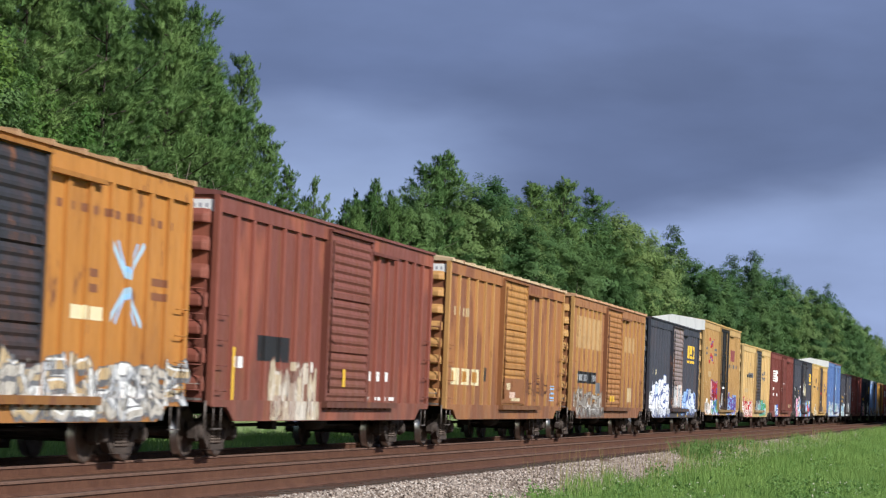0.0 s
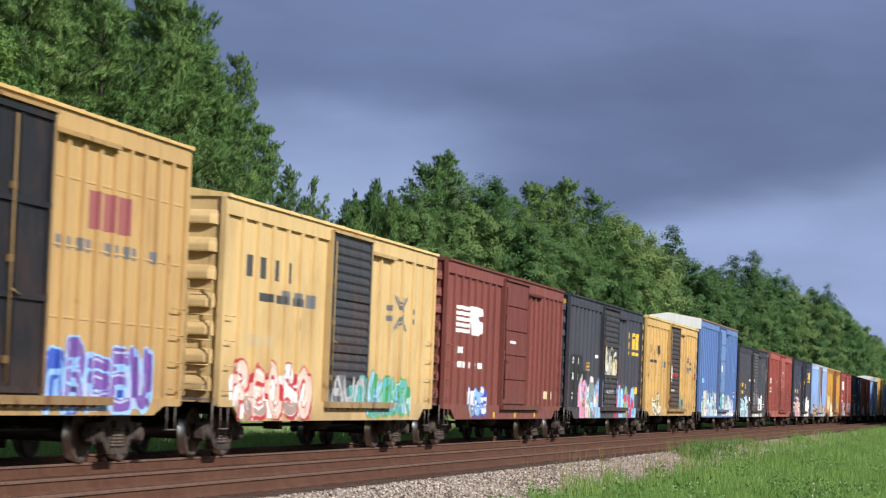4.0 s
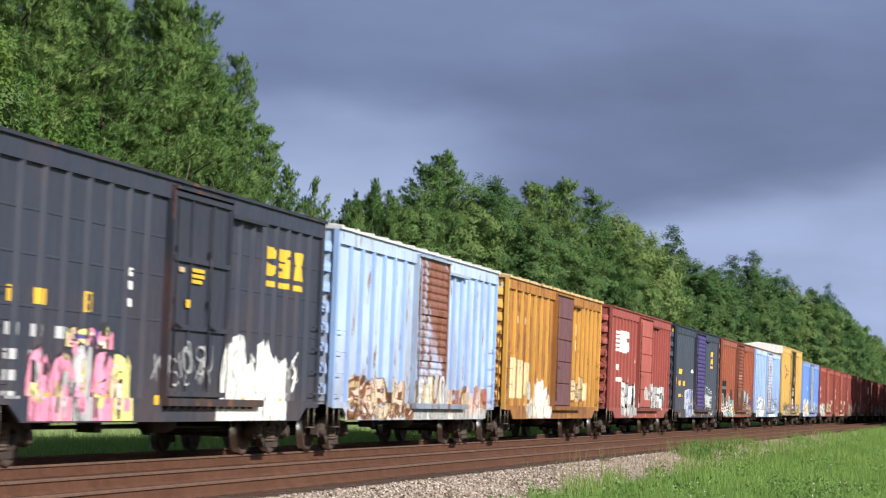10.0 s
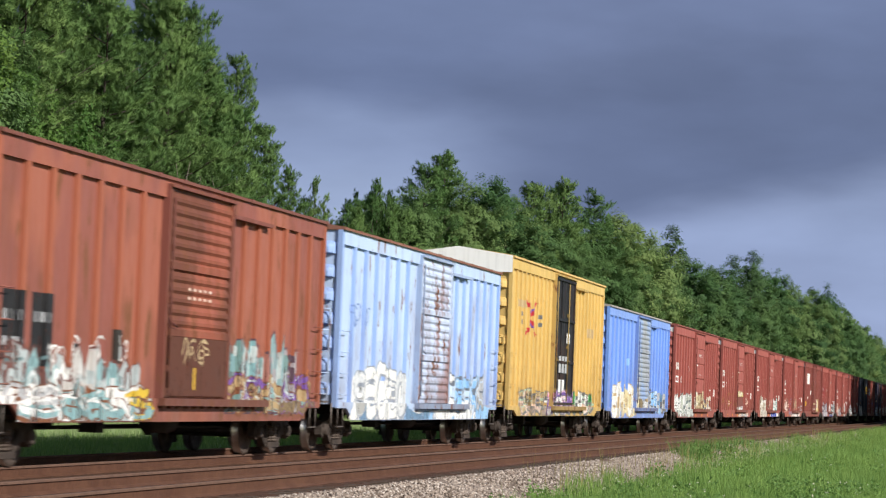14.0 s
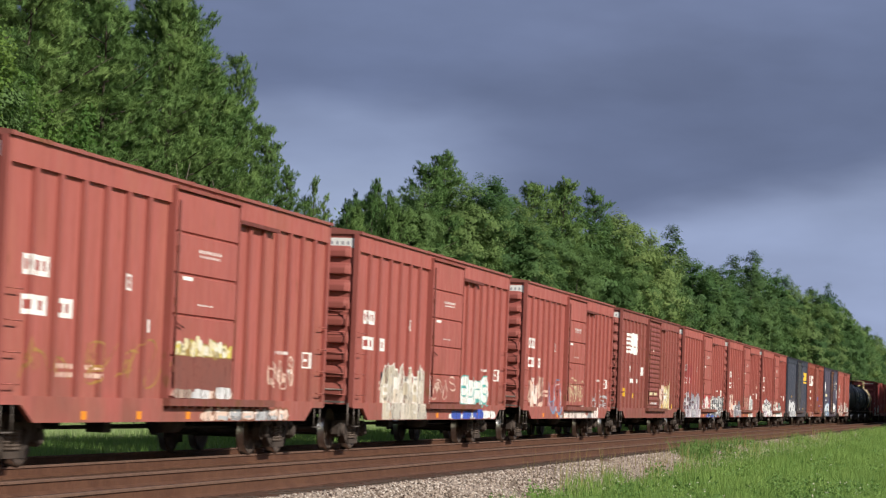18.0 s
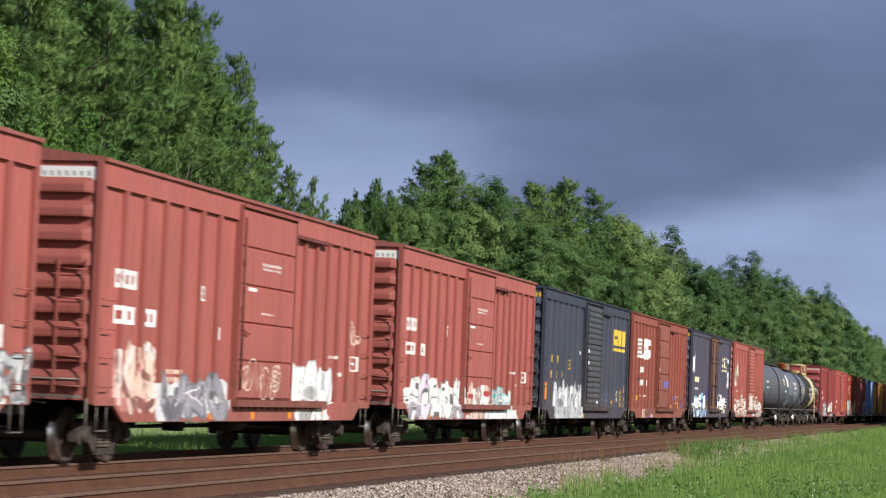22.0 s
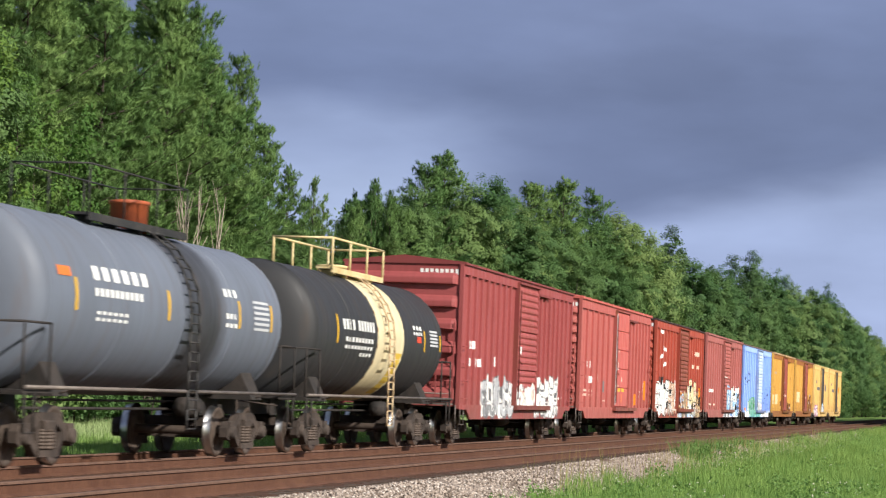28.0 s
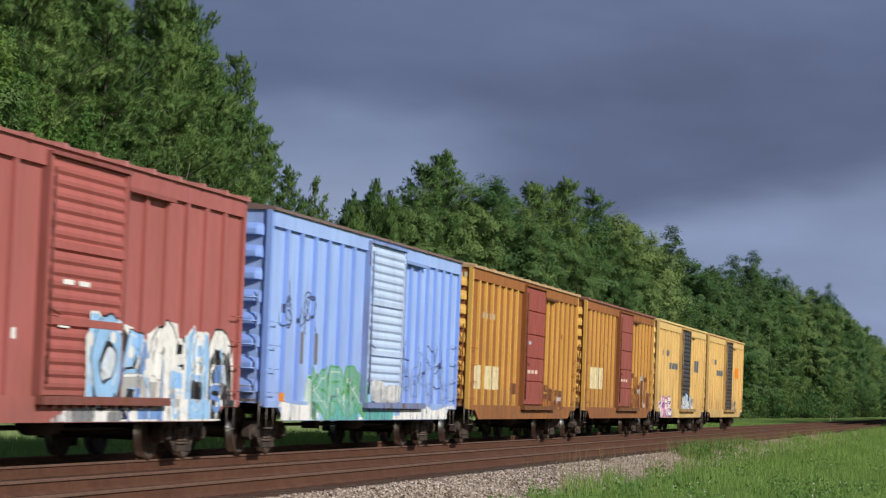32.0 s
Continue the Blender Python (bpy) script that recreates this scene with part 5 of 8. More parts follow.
         art=[("slab", 1.0, 7.2, 0.72, 1.9, ((0.42, 0.55, 0.45), WHITE, PEACH, SKY, (0.60, 0.70, 0.78)), (0.30, 0.36, 0.50), 7), ("slab", 9.6, 11.6, 0.86, 1.7, (PEACH, (0.64, 0.52, 0.44), (0.62, 0.46, 0.28)), (0.30, 0.20, 0.22), 3), ("slab", 11.6, 14.4, 0.86, 1.75, ((0.45, 0.68, 0.75), (0.62, 0.66, 0.78), (0.58, 0.50, 0.70), WHITE), (0.30, 0.40, 0.58), 4), ("smear", 9.6, 15.2, 0.70, 0.90, (WHITE, SILVER), SILVER, 7), ("smear", 7.5, 9.8, 1.0, 1.9, (SKY, TEAL), SILVER, 2), ("bars", 1.2, 3.0, 2.2, 2.4, SKY, 3), ("bars", 8.2, 9.0, 2.8, 3.1, WHITE, 1), ("sheet", 12.88, 13.2, 4.34, 4.56, GREY), ("tag", 14.3, 14.8, 2.85, 3.2, (WHITE,), WHITE, 1), ("tag", 14.5, 15.0, 1.4, 2.1, (WHITE,), WHITE, 1), ("sheet", 12.6, 12.95, 1.5, 1.72, BLACK), ("bars", 14.3, 14.8, 0.95, 1.12, YELLOW, 1)]),
    dict(ends=(211.0, 226.8), seed=12, eave=4.3, plate=0.3, color=CHAR, ribs=(9, 7), rib_w=0.12, door="louver", door_color=(0.080, 0.084, 0.093), door_at=(6.7, 9.8), rust=0.08, end_ribs=8, end_plate=YELLOW,
         label="charcoal boxcar with a grey louvred door and pale blue graffiti",
         art=[("blocks", 12.8, 15.0, 2.85, 3.62, YELLOW), ("marks", 1.2, 2.4, 2.22, 2.42, YELLOW, (2, 2)), ("marks", 1.2, 3.2, 1.86, 2.02, YELLOW, (2, 2, 2)), ("stencil", 3.3, 3.75, 2.12, 2.38, YELLOW), ("slab", 0.9, 5.0, 0.64, 1.9, ((0.42, 0.60, 0.72), (0.40, 0.52, 0.52), SKY, (0.56, 0.58, 0.40), (0.45, 0.62, 0.74)), (0.06, 0.07, 0.10), 5), ("tag", 6.9, 9.6, 1.2, 2.35, (SILVER,), SILVER, 3), ("slab", 10.2, 13.0, 1.0, 2.0, (WHITE, WHITE, SILVER), (0.05, 0.055, 0.07), 4), ("smear", 7.8, 13.2, 0.66, 0.88, (SILVER, WHITE), GREY, 5),  ("bars", 5.62, 6.05, 2.55, 2.66, WHITE, 1), ("bars", 7.5, 7.95, 2.55, 2.66, WHITE, 1), ("bars", 5.7, 6.1, 1.5, 1.7, WHITE, 1), ("bars", 0.4, 0.7, 1.7, 2.0, ORANGE, 1), ("sillmarks", 1.3, 14.5, 1.28, 1.44, YELLOW, 5), ("stencil", 14.0, 14.4, 1.2, 1.5, WHITE), ("bars", 15.0, 15.3, 1.3, 1.6, ORANGE, 1), ("smear", 15.0, 15.7, 2.5, 3.85, (SILVER, WHITE), GREY, 1)]),
    red_a((228.8, 244.6), 13, "red boxcar with darker repainted patches and white data panels", [("sheet", 3.3, 6.5, 1.0, 2.45, (0.262, 0.073, 0.064)), ("sheet", 9.8, 12.4, 1.0, 2.55, (0.245, 0.068, 0.060)), ("sheet", 12.4, 15.65, 1.0, 2.75, (0.262, 0.073, 0.064)), ("sheet", 6.6, 9.75, 1.05, 2.2, (0.235, 0.058, 0.048)), ("sheet", 4.7, 5.4, 1.5, 1.9, (0.14, 0.10, 0.08))]),
    dict(ends=(246.8, 262.6), seed=14, plate=0.3, color=(0.034, 0.041, 0.063), ribs=(7, 7), rib_w=0.09, seams=(2.2, 2.9, 3.5), door="plug", door_color=(0.030, 0.035, 0.052), door_at=(6.9, 9.8), rust=0.05, end_ribs=7, end_plate=YELLOW,
         label="black boxcar with a plug door, pink graffiti and a yellow emblem",
         art=[("blocks", 12.1, 14.95, 3.0, 3.74, YELLOW), ("marks", 0.7, 2.2, 2.24, 2.46, YELLOW, (2, 2)), ("stencil", 3.4, 3.8, 2.2, 2.5, YELLOW), ("marks", 0.68, 3.0, 1.80, 1.97, SILVER, (2, 2, 2)), ("marks", 0.68, 2.1, 1.48, 1.62, SILVER, (3, 3)), ("marks", 0.68, 2.1, 1.2, 1.34, SILVER, (3, 3)), ("marks", 0.68, 2.1, 0.96, 1.06, SILVER, (3, 3)), ("bars", 5.1, 5.6, 2.82, 2.94, WHITE, 1), ("bars", 5.1, 5.6, 2.62, 2.74, WHITE, 1), ("bars", 5.1, 5.6, 2.36, 2.48, WHITE, 1),  ("slab", 1.5, 5.5, 0.66, 1.75, (PINK, PINK, SILVER, PINK, (0.70, 0.66, 0.26)), BLACK, 5), ("slab", 2.9, 4.7, 1.7, 2.05, ((0.70, 0.66, 0.26), (0.08, 0.06, 0.28), PINK), BLACK, 3), ("slab", 9.6, 13.6, 0.68, 2.15, (WHITE, (0.72, 0.76, 0.74), WHITE, (0.74, 0.80, 0.76)), WHITE, 5), ("tag", 13.2, 14.8, 1.0, 2.0, (WHITE,), WHITE, 2), ("sheet", 13.4, 14.1, 1.0, 1.5, GREY),  ("bars", 7.85, 8.75, 3.03, 3.09, YELLOW, 1), ("bars", 7.85, 8.75, 2.94, 3.0, YELLOW, 1), ("bars", 7.85, 8.6, 2.85, 2.91, YELLOW, 1), ("bars", 7.2, 7.6, 3.0, 3.08, TAN, 1), ("bars", 7.6, 7.9, 2.45, 2.58, YELLOW, 1), ("tag", 6.6, 9.0, 1.15, 1.9, (SILVER,), SILVER, 3), ("sillmarks", 2.0, 15.4, 0.9, 1.05, YELLOW, 6)]),
    dict(ends=(263.7, 279.5), seed=15, color=(0.400, 0.510, 0.690), rib_color=(0.270, 0.400, 0.680), roof=(0.500, 0.520, 0.550), ribs=(6, 6), door="louver", door_color=(0.220, 0.093, 0.073), door_patch=(0.42, 0.50, 0.68), door_rust=0.8, door_at=(6.7, 9.8), rust=0.5, fade=0.7, end_ribs=8,
         label="faded pale blue boxcar with a rust-stained door and brown graffiti",
         art=[("wild", 1.0, 6.6, 0.66, 1.6, (TAN, PEACH, CREAM, RUST), RUST, 7), ("smear", 6.8, 9.7, 0.95, 1.7, (SILVER, TAN, CREAM), RUST, 4), ("smear", 9.9, 14.8, 0.66, 1.5, ((0.40, 0.17, 0.13), PEACH, TAN), RUST, 6), ("smear", 0.5, 15.4, 0.62, 0.85, (SILVER, WHITE), RUST, 6)]),
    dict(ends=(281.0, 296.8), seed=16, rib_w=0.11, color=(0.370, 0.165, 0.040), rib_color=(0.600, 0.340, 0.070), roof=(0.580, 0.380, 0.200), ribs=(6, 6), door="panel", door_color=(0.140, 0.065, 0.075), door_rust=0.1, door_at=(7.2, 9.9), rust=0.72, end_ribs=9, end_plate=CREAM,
         label="orange-yellow boxcar with a purple-brown door and cream patches",
         art=[("sheet", 0.85, 1.65, 1.2, 2.3, CREAM), ("sheet", 1.9, 2.65, 1.2, 2.25, CREAM), ("sheet", 2.9, 3.6, 1.3, 2.2, CREAM), ("smear", 3.0, 6.9, 0.64, 1.9, (CREAM, WHITE, SILVER), RUST, 4), ("throw", 10.2, 12.7, 1.15, 1.95, ((0.56, 0.44, 0.26), CREAM), (0.24, 0.10, 0.04), 2), ("sheet", 12.9, 13.5, 1.2, 1.75, CREAM), ("bars", 1.6, 3.8, 3.25, 3.5, TAN, 4), ("bars", 11.2, 11.42, 3.2, 3.55, CREAM, 1), ("bars", 11.2, 11.42, 2.75, 3.05, CREAM, 1)]),
    dict(ends=(299.25, 314.65), length=15.4, seed=17, color=(0.300, 0.076, 0.066), ribs=(7, 7), door="panel", door_color=(0.38, 0.10, 0.085), door_at=(6.5, 9.7), rust=0.15, end_ribs=8,
         label="brick-red boxcar with brighter door, white emblem and silver graffiti",
         art=[("stripes", 0.9, 4.1, 2.95, 3.7), ("bars", 1.6, 2.2, 2.3, 2.5, WHITE, 2), ("bars", 1.6, 4.6, 1.9, 2.1, WHITE, 5), ("throw", 2.7, 6.4, 0.64, 2.0, (SILVER, WHITE), BLACK, 4), ("throw", 10.0, 13.8, 0.9, 1.95, (SILVER, WHITE), GREY, 4), ("bars", 5.6, 5.85, 2.6, 2.75, WHITE, 1), ("bars", 13.9, 14.9, 1.4, 1.5, WHITE, 4), ("sillmarks", 3.0, 14.5, 0.68, 0.80, ORANGE, 4),
              ("smear", 8.0, 9.6, 1.3, 1.9, (PEACH, SILVER), WHITE, 2)]),
    dict(ends=(316.8, 332.7), seed=18, plate=0.3, color=(0.040, 0.054, 0.080), ribs=(8, 6), seams=(1.95, 2.7, 3.3), rib_w=0.12, door="louver", door_color=(0.060, 0.050, 0.175), door_at=(6.6, 9.8), rust=0.1, end_ribs=8, end_plate=YELLOW,
         label="dark slate-green boxcar with violet-blue louvred door and chalky graffiti",
         art=[("blocks", 12.8, 14.8, 2.85, 3.65, YELLOW), ("marks", 1.1, 2.6, 2.45, 2.66, YELLOW, (2, 2)), ("marks", 1.1, 3.4, 1.97, 2.17, YELLOW, (2, 2, 2)), ("marks", 1.1, 2.4, 1.5, 1.62, YELLOW, (3, 3)), ("stencil", 13.1, 13.7, 1.25, 1.6, WHITE), ("stencil", 14.2, 14.6, 1.1, 1.6, YELLOW), ("bars", 14.85, 15.2, 1.45, 1.62, ORANGE, 1), ("bars", 14.85, 15.2, 1.2, 1.34, YELLOW, 1), ("throw", 3.4, 6.4, 0.64, 2.05, ((0.10, 0.13, 0.15), (0.2, 0.24, 0.5)), SILVER, 3), ("throw", 9.9, 13.6, 0.8, 2.05, ((0.06, 0.085, 0.1), (0.07, 0.09, 0.11)), SILVER, 4),
              ("bars", 5.6, 6.0, 2.55, 2.7, WHITE, 1), ("sillmarks", 1.6, 14.5, 0.68, 0.84, ORANGE, 5), ("bars", 0.5, 0.8, 1.9, 2.3, ORANGE, 1)]),
    dict(ends=(334.4, 350.2), seed=19, color=(0.250, 0.085, 0.065), rib_color=(0.320, 0.099, 0.055), roof=(0.170, 0.064, 0.049), ribs=(6, 6), door="louver", door_color=(0.270, 0.081, 0.049), door_patch=(0.12, 0.045, 0.03), door_at=(6.6, 9.8), rust=0.55, patch=(0.330, 0.115, 0.075), end_ribs=7,
         label="rust-streaked orange-red boxcar with brown louvred door and mixed graffiti",
         art=[("sheet", 0.46, 1.25, 1.5, 2.4, BLACK), ("sheet", 1.48, 2.25, 1.4, 2.4, BLACK), ("marks", 0.52, 2.2, 2.0, 2.14, SILVER, (3, 3)), ("marks", 0.52, 1.4, 1.66, 1.78, SILVER, (3,)), ("sheet", 2.9, 3.3, 1.4, 1.75, BLACK), ("sheet", 4.6, 5.0, 1.5, 2.0, (0.04, 0.035, 0.03)), ("bars", 0.05, 0.3, 1.0, 1.9, ORANGE, 1), ("bars", 0.5, 1.6, 1.2, 1.3, PEACH, 4),  ("slab", 0.5, 5.7, 0.66, 1.75, ((0.42, 0.47, 0.48), (0.24, 0.40, 0.42), WHITE, (0.50, 0.48, 0.46), (0.26, 0.42, 0.44)), (0.16, 0.07, 0.06), 6), ("tag", 2.0, 5.4, 1.2, 2.0, (WHITE,), WHITE, 4), ("wild", 0.5, 6.0, 0.66, 1.2, (WHITE, SILVER, (0.60, 0.42, 0.05), (0.24, 0.40, 0.42)), RUST, 6), ("slab", 9.95, 14.2, 0.8, 2.3, ((0.16, 0.26, 0.25), (0.22, 0.38, 0.40), (0.34, 0.15, 0.12), (0.24, 0.36, 0.38), (0.35, 0.32, 0.34)), (0.10, 0.06, 0.08), 5),  ("wild", 10.0, 15.0, 0.75, 1.5, ((0.22, 0.34, 0.34), PURPLE, (0.42, 0.30, 0.16)), RUST, 5), ("sheet", 6.7, 9.7, 1.05, 2.0, (0.105, 0.040, 0.026)), ("tag", 7.4, 8.8, 1.5, 2.0, (TAN,), TAN, 2), ("bars", 8.0, 8.2, 1.15, 1.5, YELLOW, 1), ("bars", 7.6, 8.9, 2.72, 2.78, PEACH, 5), ("bars", 7.6, 8.9, 2.58, 2.64, PEACH, 5), ("bars", 14.9, 15.2, 1.1, 1.6, ORANGE, 1)]),
    dict(ends=(351.4, 367.4), seed=20, color=(0.420, 0.540, 0.780), rib_color=(0.290, 0.420, 0.740), roof=(0.220, 0.100, 0.070), ribs=(6, 6), door="louver", door_color=(0.480, 0.560, 0.740), door_patch=(0.26, 0.10, 0.055), door_rust=0.7, door_at=(6.7, 9.8), rust=0.5, fade=0.5, end_ribs=7,
         label="pale sky-blue boxcar with a rust-streaked door and white graffiti",
         art=[("throw", 1.4, 5.8, 0.62, 1.9, (WHITE, (0.62, 0.64, 0.66), WHITE), (0.30, 0.33, 0.38), 5), ("throw", 9.9, 14.2, 0.8, 1.85, (SKY, SILVER, WHITE), (0.16, 0.18, 0.22), 5), ("bars", 3.0, 3.9, 2.3, 2.6, (0.5, 0.6, 0.8), 1), ("smear", 0.6, 15.4, 0.62, 0.85, (WHITE, SKY), SILVER, 6), ("tag", 0.8, 2.6, 2.4, 3.1, ((0.2, 0.3, 0.6),), SKY, 2)]),
    dict(ends=(369.0, 384.8), seed=21, color=(0.600, 0.410, 0.135), roof=(0.620, 0.420, 0.160), eave=4.98, peak=0.22, ribs=(9, 8), rib_w=0.09, seams=(2.1, 3.1, 4.05), door="plug", door_color=(0.016, 0.016, 0.019), door_at=(6.5, 9.8), rust=0.25, white_top=True, end_ribs=7, drop=0.72,
         label="tall yellow boxcar with black plug door and pastel graffiti",
         art=[("cross", 2.4, 3.8, 3.0, 3.9, REDP, PURPLE, GREY), ("bars", 1.2, 2.6, 3.7, 3.9, TAN, 3), ("bars", 7.2, 8.8, 2.0, 2.5, SILVER, 3), ("bars", 7.2, 8.4, 1.4, 1.8, WHITE, 2), ("bars", 8.4, 9.2, 2.9, 3.2, WHITE, 1), ("wild", 1.4, 5.6, 0.75, 1.5, (GREEN, TAN, PEACH), GREY, 4), ("wild", 5.6, 9.6, 0.75, 1.45, (PINK, PURPLE, WHITE), GREY, 4),
              ("throw", 10.0, 14.2, 0.78, 1.5, (GREEN, WHITE, PEACH), GREY, 4), ("bars", 12.9, 14.4, 3.2, 3.5, TAN, 2)]),
    dict(ends=(386.1, 402.0), seed=22, color=(0.200, 0.320, 0.690), rib_color=(0.160, 0.300, 0.700), roof=(0.340, 0.320, 0.300), ribs=(6, 6), door="louver", door_color=(0.240, 0.330, 0.520), door_patch=(0.34, 0.36, 0.36), door_rust=0.3, door_at=(6.6, 9.8), rust=0.3, fade=0.5, end_ribs=8,
         label="medium blue boxcar with grey-blue louvred door and cream graffiti",
         art=[("throw", 1.2, 7.0, 0.64, 2.0, (CREAM, WHITE), TAN, 5), ("throw", 9.9, 12.8, 0.8, 1.8, (SKY, SILVER), GREY, 3), ("smear", 12.8, 15.2, 0.8, 1.7, (GREY, SKY), BLUE, 2), ("bars", 4.6, 5.6, 2.5, 2.75, SKY, 1), ("smear", 6.8, 9.6, 1.0, 1.4, (SILVER, TAN), BLUE, 2)]),
    red_a((403.9, 419.8), 23, "red boxcar with a wide grey-white throw-up before the door", [("throw", 0.6, 6.6, 0.62, 1.85, (WHITE, (0.55, 0.58, 0.52)), (0.20, 0.24, 0.24), 6), ("smear", 6.7, 9.6, 1.05, 1.8, (CREAM, TAN), RUST, 3), ("smear", 9.9, 13.6, 0.95, 1.6, (TAN, SILVER, CREAM), GREY, 4)]),
    red_a((421.9, 437.8), 24, "red boxcar with yellowed lower side and cream door tag", [("sheet", 6.75, 9.7, 1.08, 1.72, (0.20, 0.07, 0.055)), ("slab", 6.75, 9.6, 1.70, 1.95, (CREAM, (0.62, 0.52, 0.12), CREAM), (0.30, 0.20, 0.06), 5), ("tag", 1.0, 6.4, 1.1, 2.0, ((0.36, 0.20, 0.06),), TAN, 3), ("tag", 12.2, 14.0, 1.2, 1.85, (PEACH,), PEACH, 3), ("smear", 6.7, 9.6, 1.02, 1.15, (SILVER, PEACH), RUST, 3), ("throw", 8.4, 13.4, 0.66, 0.85, (PEACH, SILVER), RUST, 7)], patch=(0.350, 0.112, 0.088)),
    red_a((440.0, 455.8), 25, "red boxcar with cream and blue-white graffiti", [("slab", 2.5, 6.5, 0.64, 2.05, ((0.52, 0.46, 0.36), (0.46, 0.42, 0.36), (0.58, 0.52, 0.44)), (0.75, 0.72, 0.68), 5), ("sheet", 2.4, 3.3, 1.3, 1.65, BLACK), ("throw", 10.2, 13.6, 0.95, 1.75, (WHITE, WHITE), TEAL, 4), ("tag", 6.8, 9.2, 1.1, 1.7, (PEACH,), PEACH, 2), ("smear", 9.0, 14.2, 0.66, 0.85, (WHITE, SILVER), BLUE, 4)]),
    red_a((458.4, 474.2), 26, "red boxcar with a blue outline tag and pale scribbles", [("throw", 3.9, 6.2, 0.8, 1.8, ((0.36, 0.10, 0.09), (0.32, 0.16, 0.2)), (0.15, 0.25, 0.4), 2), ("tag", 6.8, 9.6, 1.05, 1.9, (CREAM,), CREAM, 3), ("smear", 0.9, 3.0, 1.0, 1.9, (PEACH, (0.5, 0.2, 0.18)), PEACH, 2), ("tag", 12.2, 15.0, 0.9, 1.5, (SILVER,), SILVER, 3), ("smear", 6.0, 13.0, 0.64, 0.8, (PEACH, SILVER), RUST, 3)]),
    dict(ends=(476.3, 492.2), seed=27, color=(0.250, 0.074, 0.062), ribs=(6, 6), seams=(1.55, 2.1, 2.65, 3.2, 3.7), rib_w=0.12, door="louver", door_color=(0.210, 0.058, 0.049), door_at=(6.5, 9.7), rust=0.3, end_ribs=10, end_plate=WHITE,
         label="brown boxcar with riveted seams, striped white emblem and cream graffiti",
         art=[("stripes", 1.2, 4.3, 2.95, 3.7), ("bars", 2.2, 2.7, 2.3, 2.5, WHITE, 2), ("bars", 2.1, 4.8, 1.9, 2.1, WHITE, 5), ("bars", 7.6, 8.0, 3.0, 3.2, PEACH, 1), ("bars", 0.9, 1.5, 1.4, 1.7, YELLOW, 1), ("bars", 3.2, 3.7, 1.35, 1.55, YELLOW, 1), ("bars", 7.0, 9.4, 1.5, 1.6, CREAM, 2), ("bars", 7.4, 9.2, 1.15, 1.25, WHITE, 4),
              ("slab", 11.8, 13.7, 1.0, 2.1, (CREAM, WHITE), TAN, 3), ("smear", 9.9, 11.4, 1.0, 2.0, ((0.4, 0.2, 0.2), PEACH), RUST, 2), ("sillmarks", 11.0, 15.4, 1.0, 1.18, YELLOW, 3), ("bars", 5.3, 5.6, 2.2, 2.5, WHITE, 1)]),
    red_a((494.1, 510.0), 28, "red boxcar covered low down in worn white and blue graffiti", [("slab", 0.7, 6.4, 0.64, 1.8, (SILVER, (0.42, 0.38, 0.44), (0.60, 0.55, 0.58), (0.34, 0.34, 0.40)), (0.16, 0.10, 0.12), 7), ("tag", 0.8, 6.2, 0.8, 1.9, (WHITE,), WHITE, 5), ("smear", 6.6, 9.6, 1.05, 1.7, (WHITE, PEACH), REDP, 3), ("wild", 9.9, 15.4, 0.7, 1.7, (WHITE, (0.50, 0.50, 0.56), SILVER), GREY, 6), ("smear", 9.0, 13.0, 0.64, 0.85, (SKY, BLUE), SILVER, 3), ("sheet", 0.7, 3.2, 2.1, 2.9, (0.30, 0.065, 0.062))]),
    red_a((512.4, 528.2), 29, "red boxcar with grey and white throw-ups", [("throw", 2.8, 6.2, 0.62, 1.55, (SILVER, (0.3, 0.28, 0.32)), GREY, 3), ("tag", 6.7, 9.4, 1.0, 1.7, (PEACH,), PEACH, 3), ("throw", 10.0, 12.9, 0.95, 1.8, (WHITE, WHITE), SILVER, 3), ("smear", 10.4, 12.6, 0.64, 0.86, (WHITE,), WHITE, 2), ("smear", 0.8, 2.6, 0.8, 1.9, (PEACH, (0.5, 0.2, 0.18)), PEACH, 2), ("tag", 14.0, 15.2, 2.0, 2.9, (PEACH,), PEACH, 1)]),
    red_a((530.7, 546.6), 30, "red boxcar with a bold white throw-up before the door", [("throw", 0.9, 6.6, 0.62, 1.7, (WHITE, WHITE, (0.7, 0.6, 0.7)), GREY, 5), ("smear", 6.7, 9.5, 1.0, 1.55, (WHITE, PEACH), REDP, 3), ("throw", 9.9, 12.9, 0.8, 1.5, (WHITE, SILVER), TEAL, 3), ("smear", 7.4, 13.6, 0.64, 0.84, (WHITE, PEACH), RUST, 4)]),
    dict(ends=(548.3, 565.0), length=16.7, plate=0.3, seed=31, color=(0.040, 0.046, 0.068), ribs=(6, 6), rib_w=0.10, door="louver", door_color=(0.060, 0.064, 0.072), door_at=(7.1, 10.2), rust=0.12, end_ribs=8, end_plate=YELLOW,
         label="dark slate boxcar with a grey louvred door and a white throw-up",
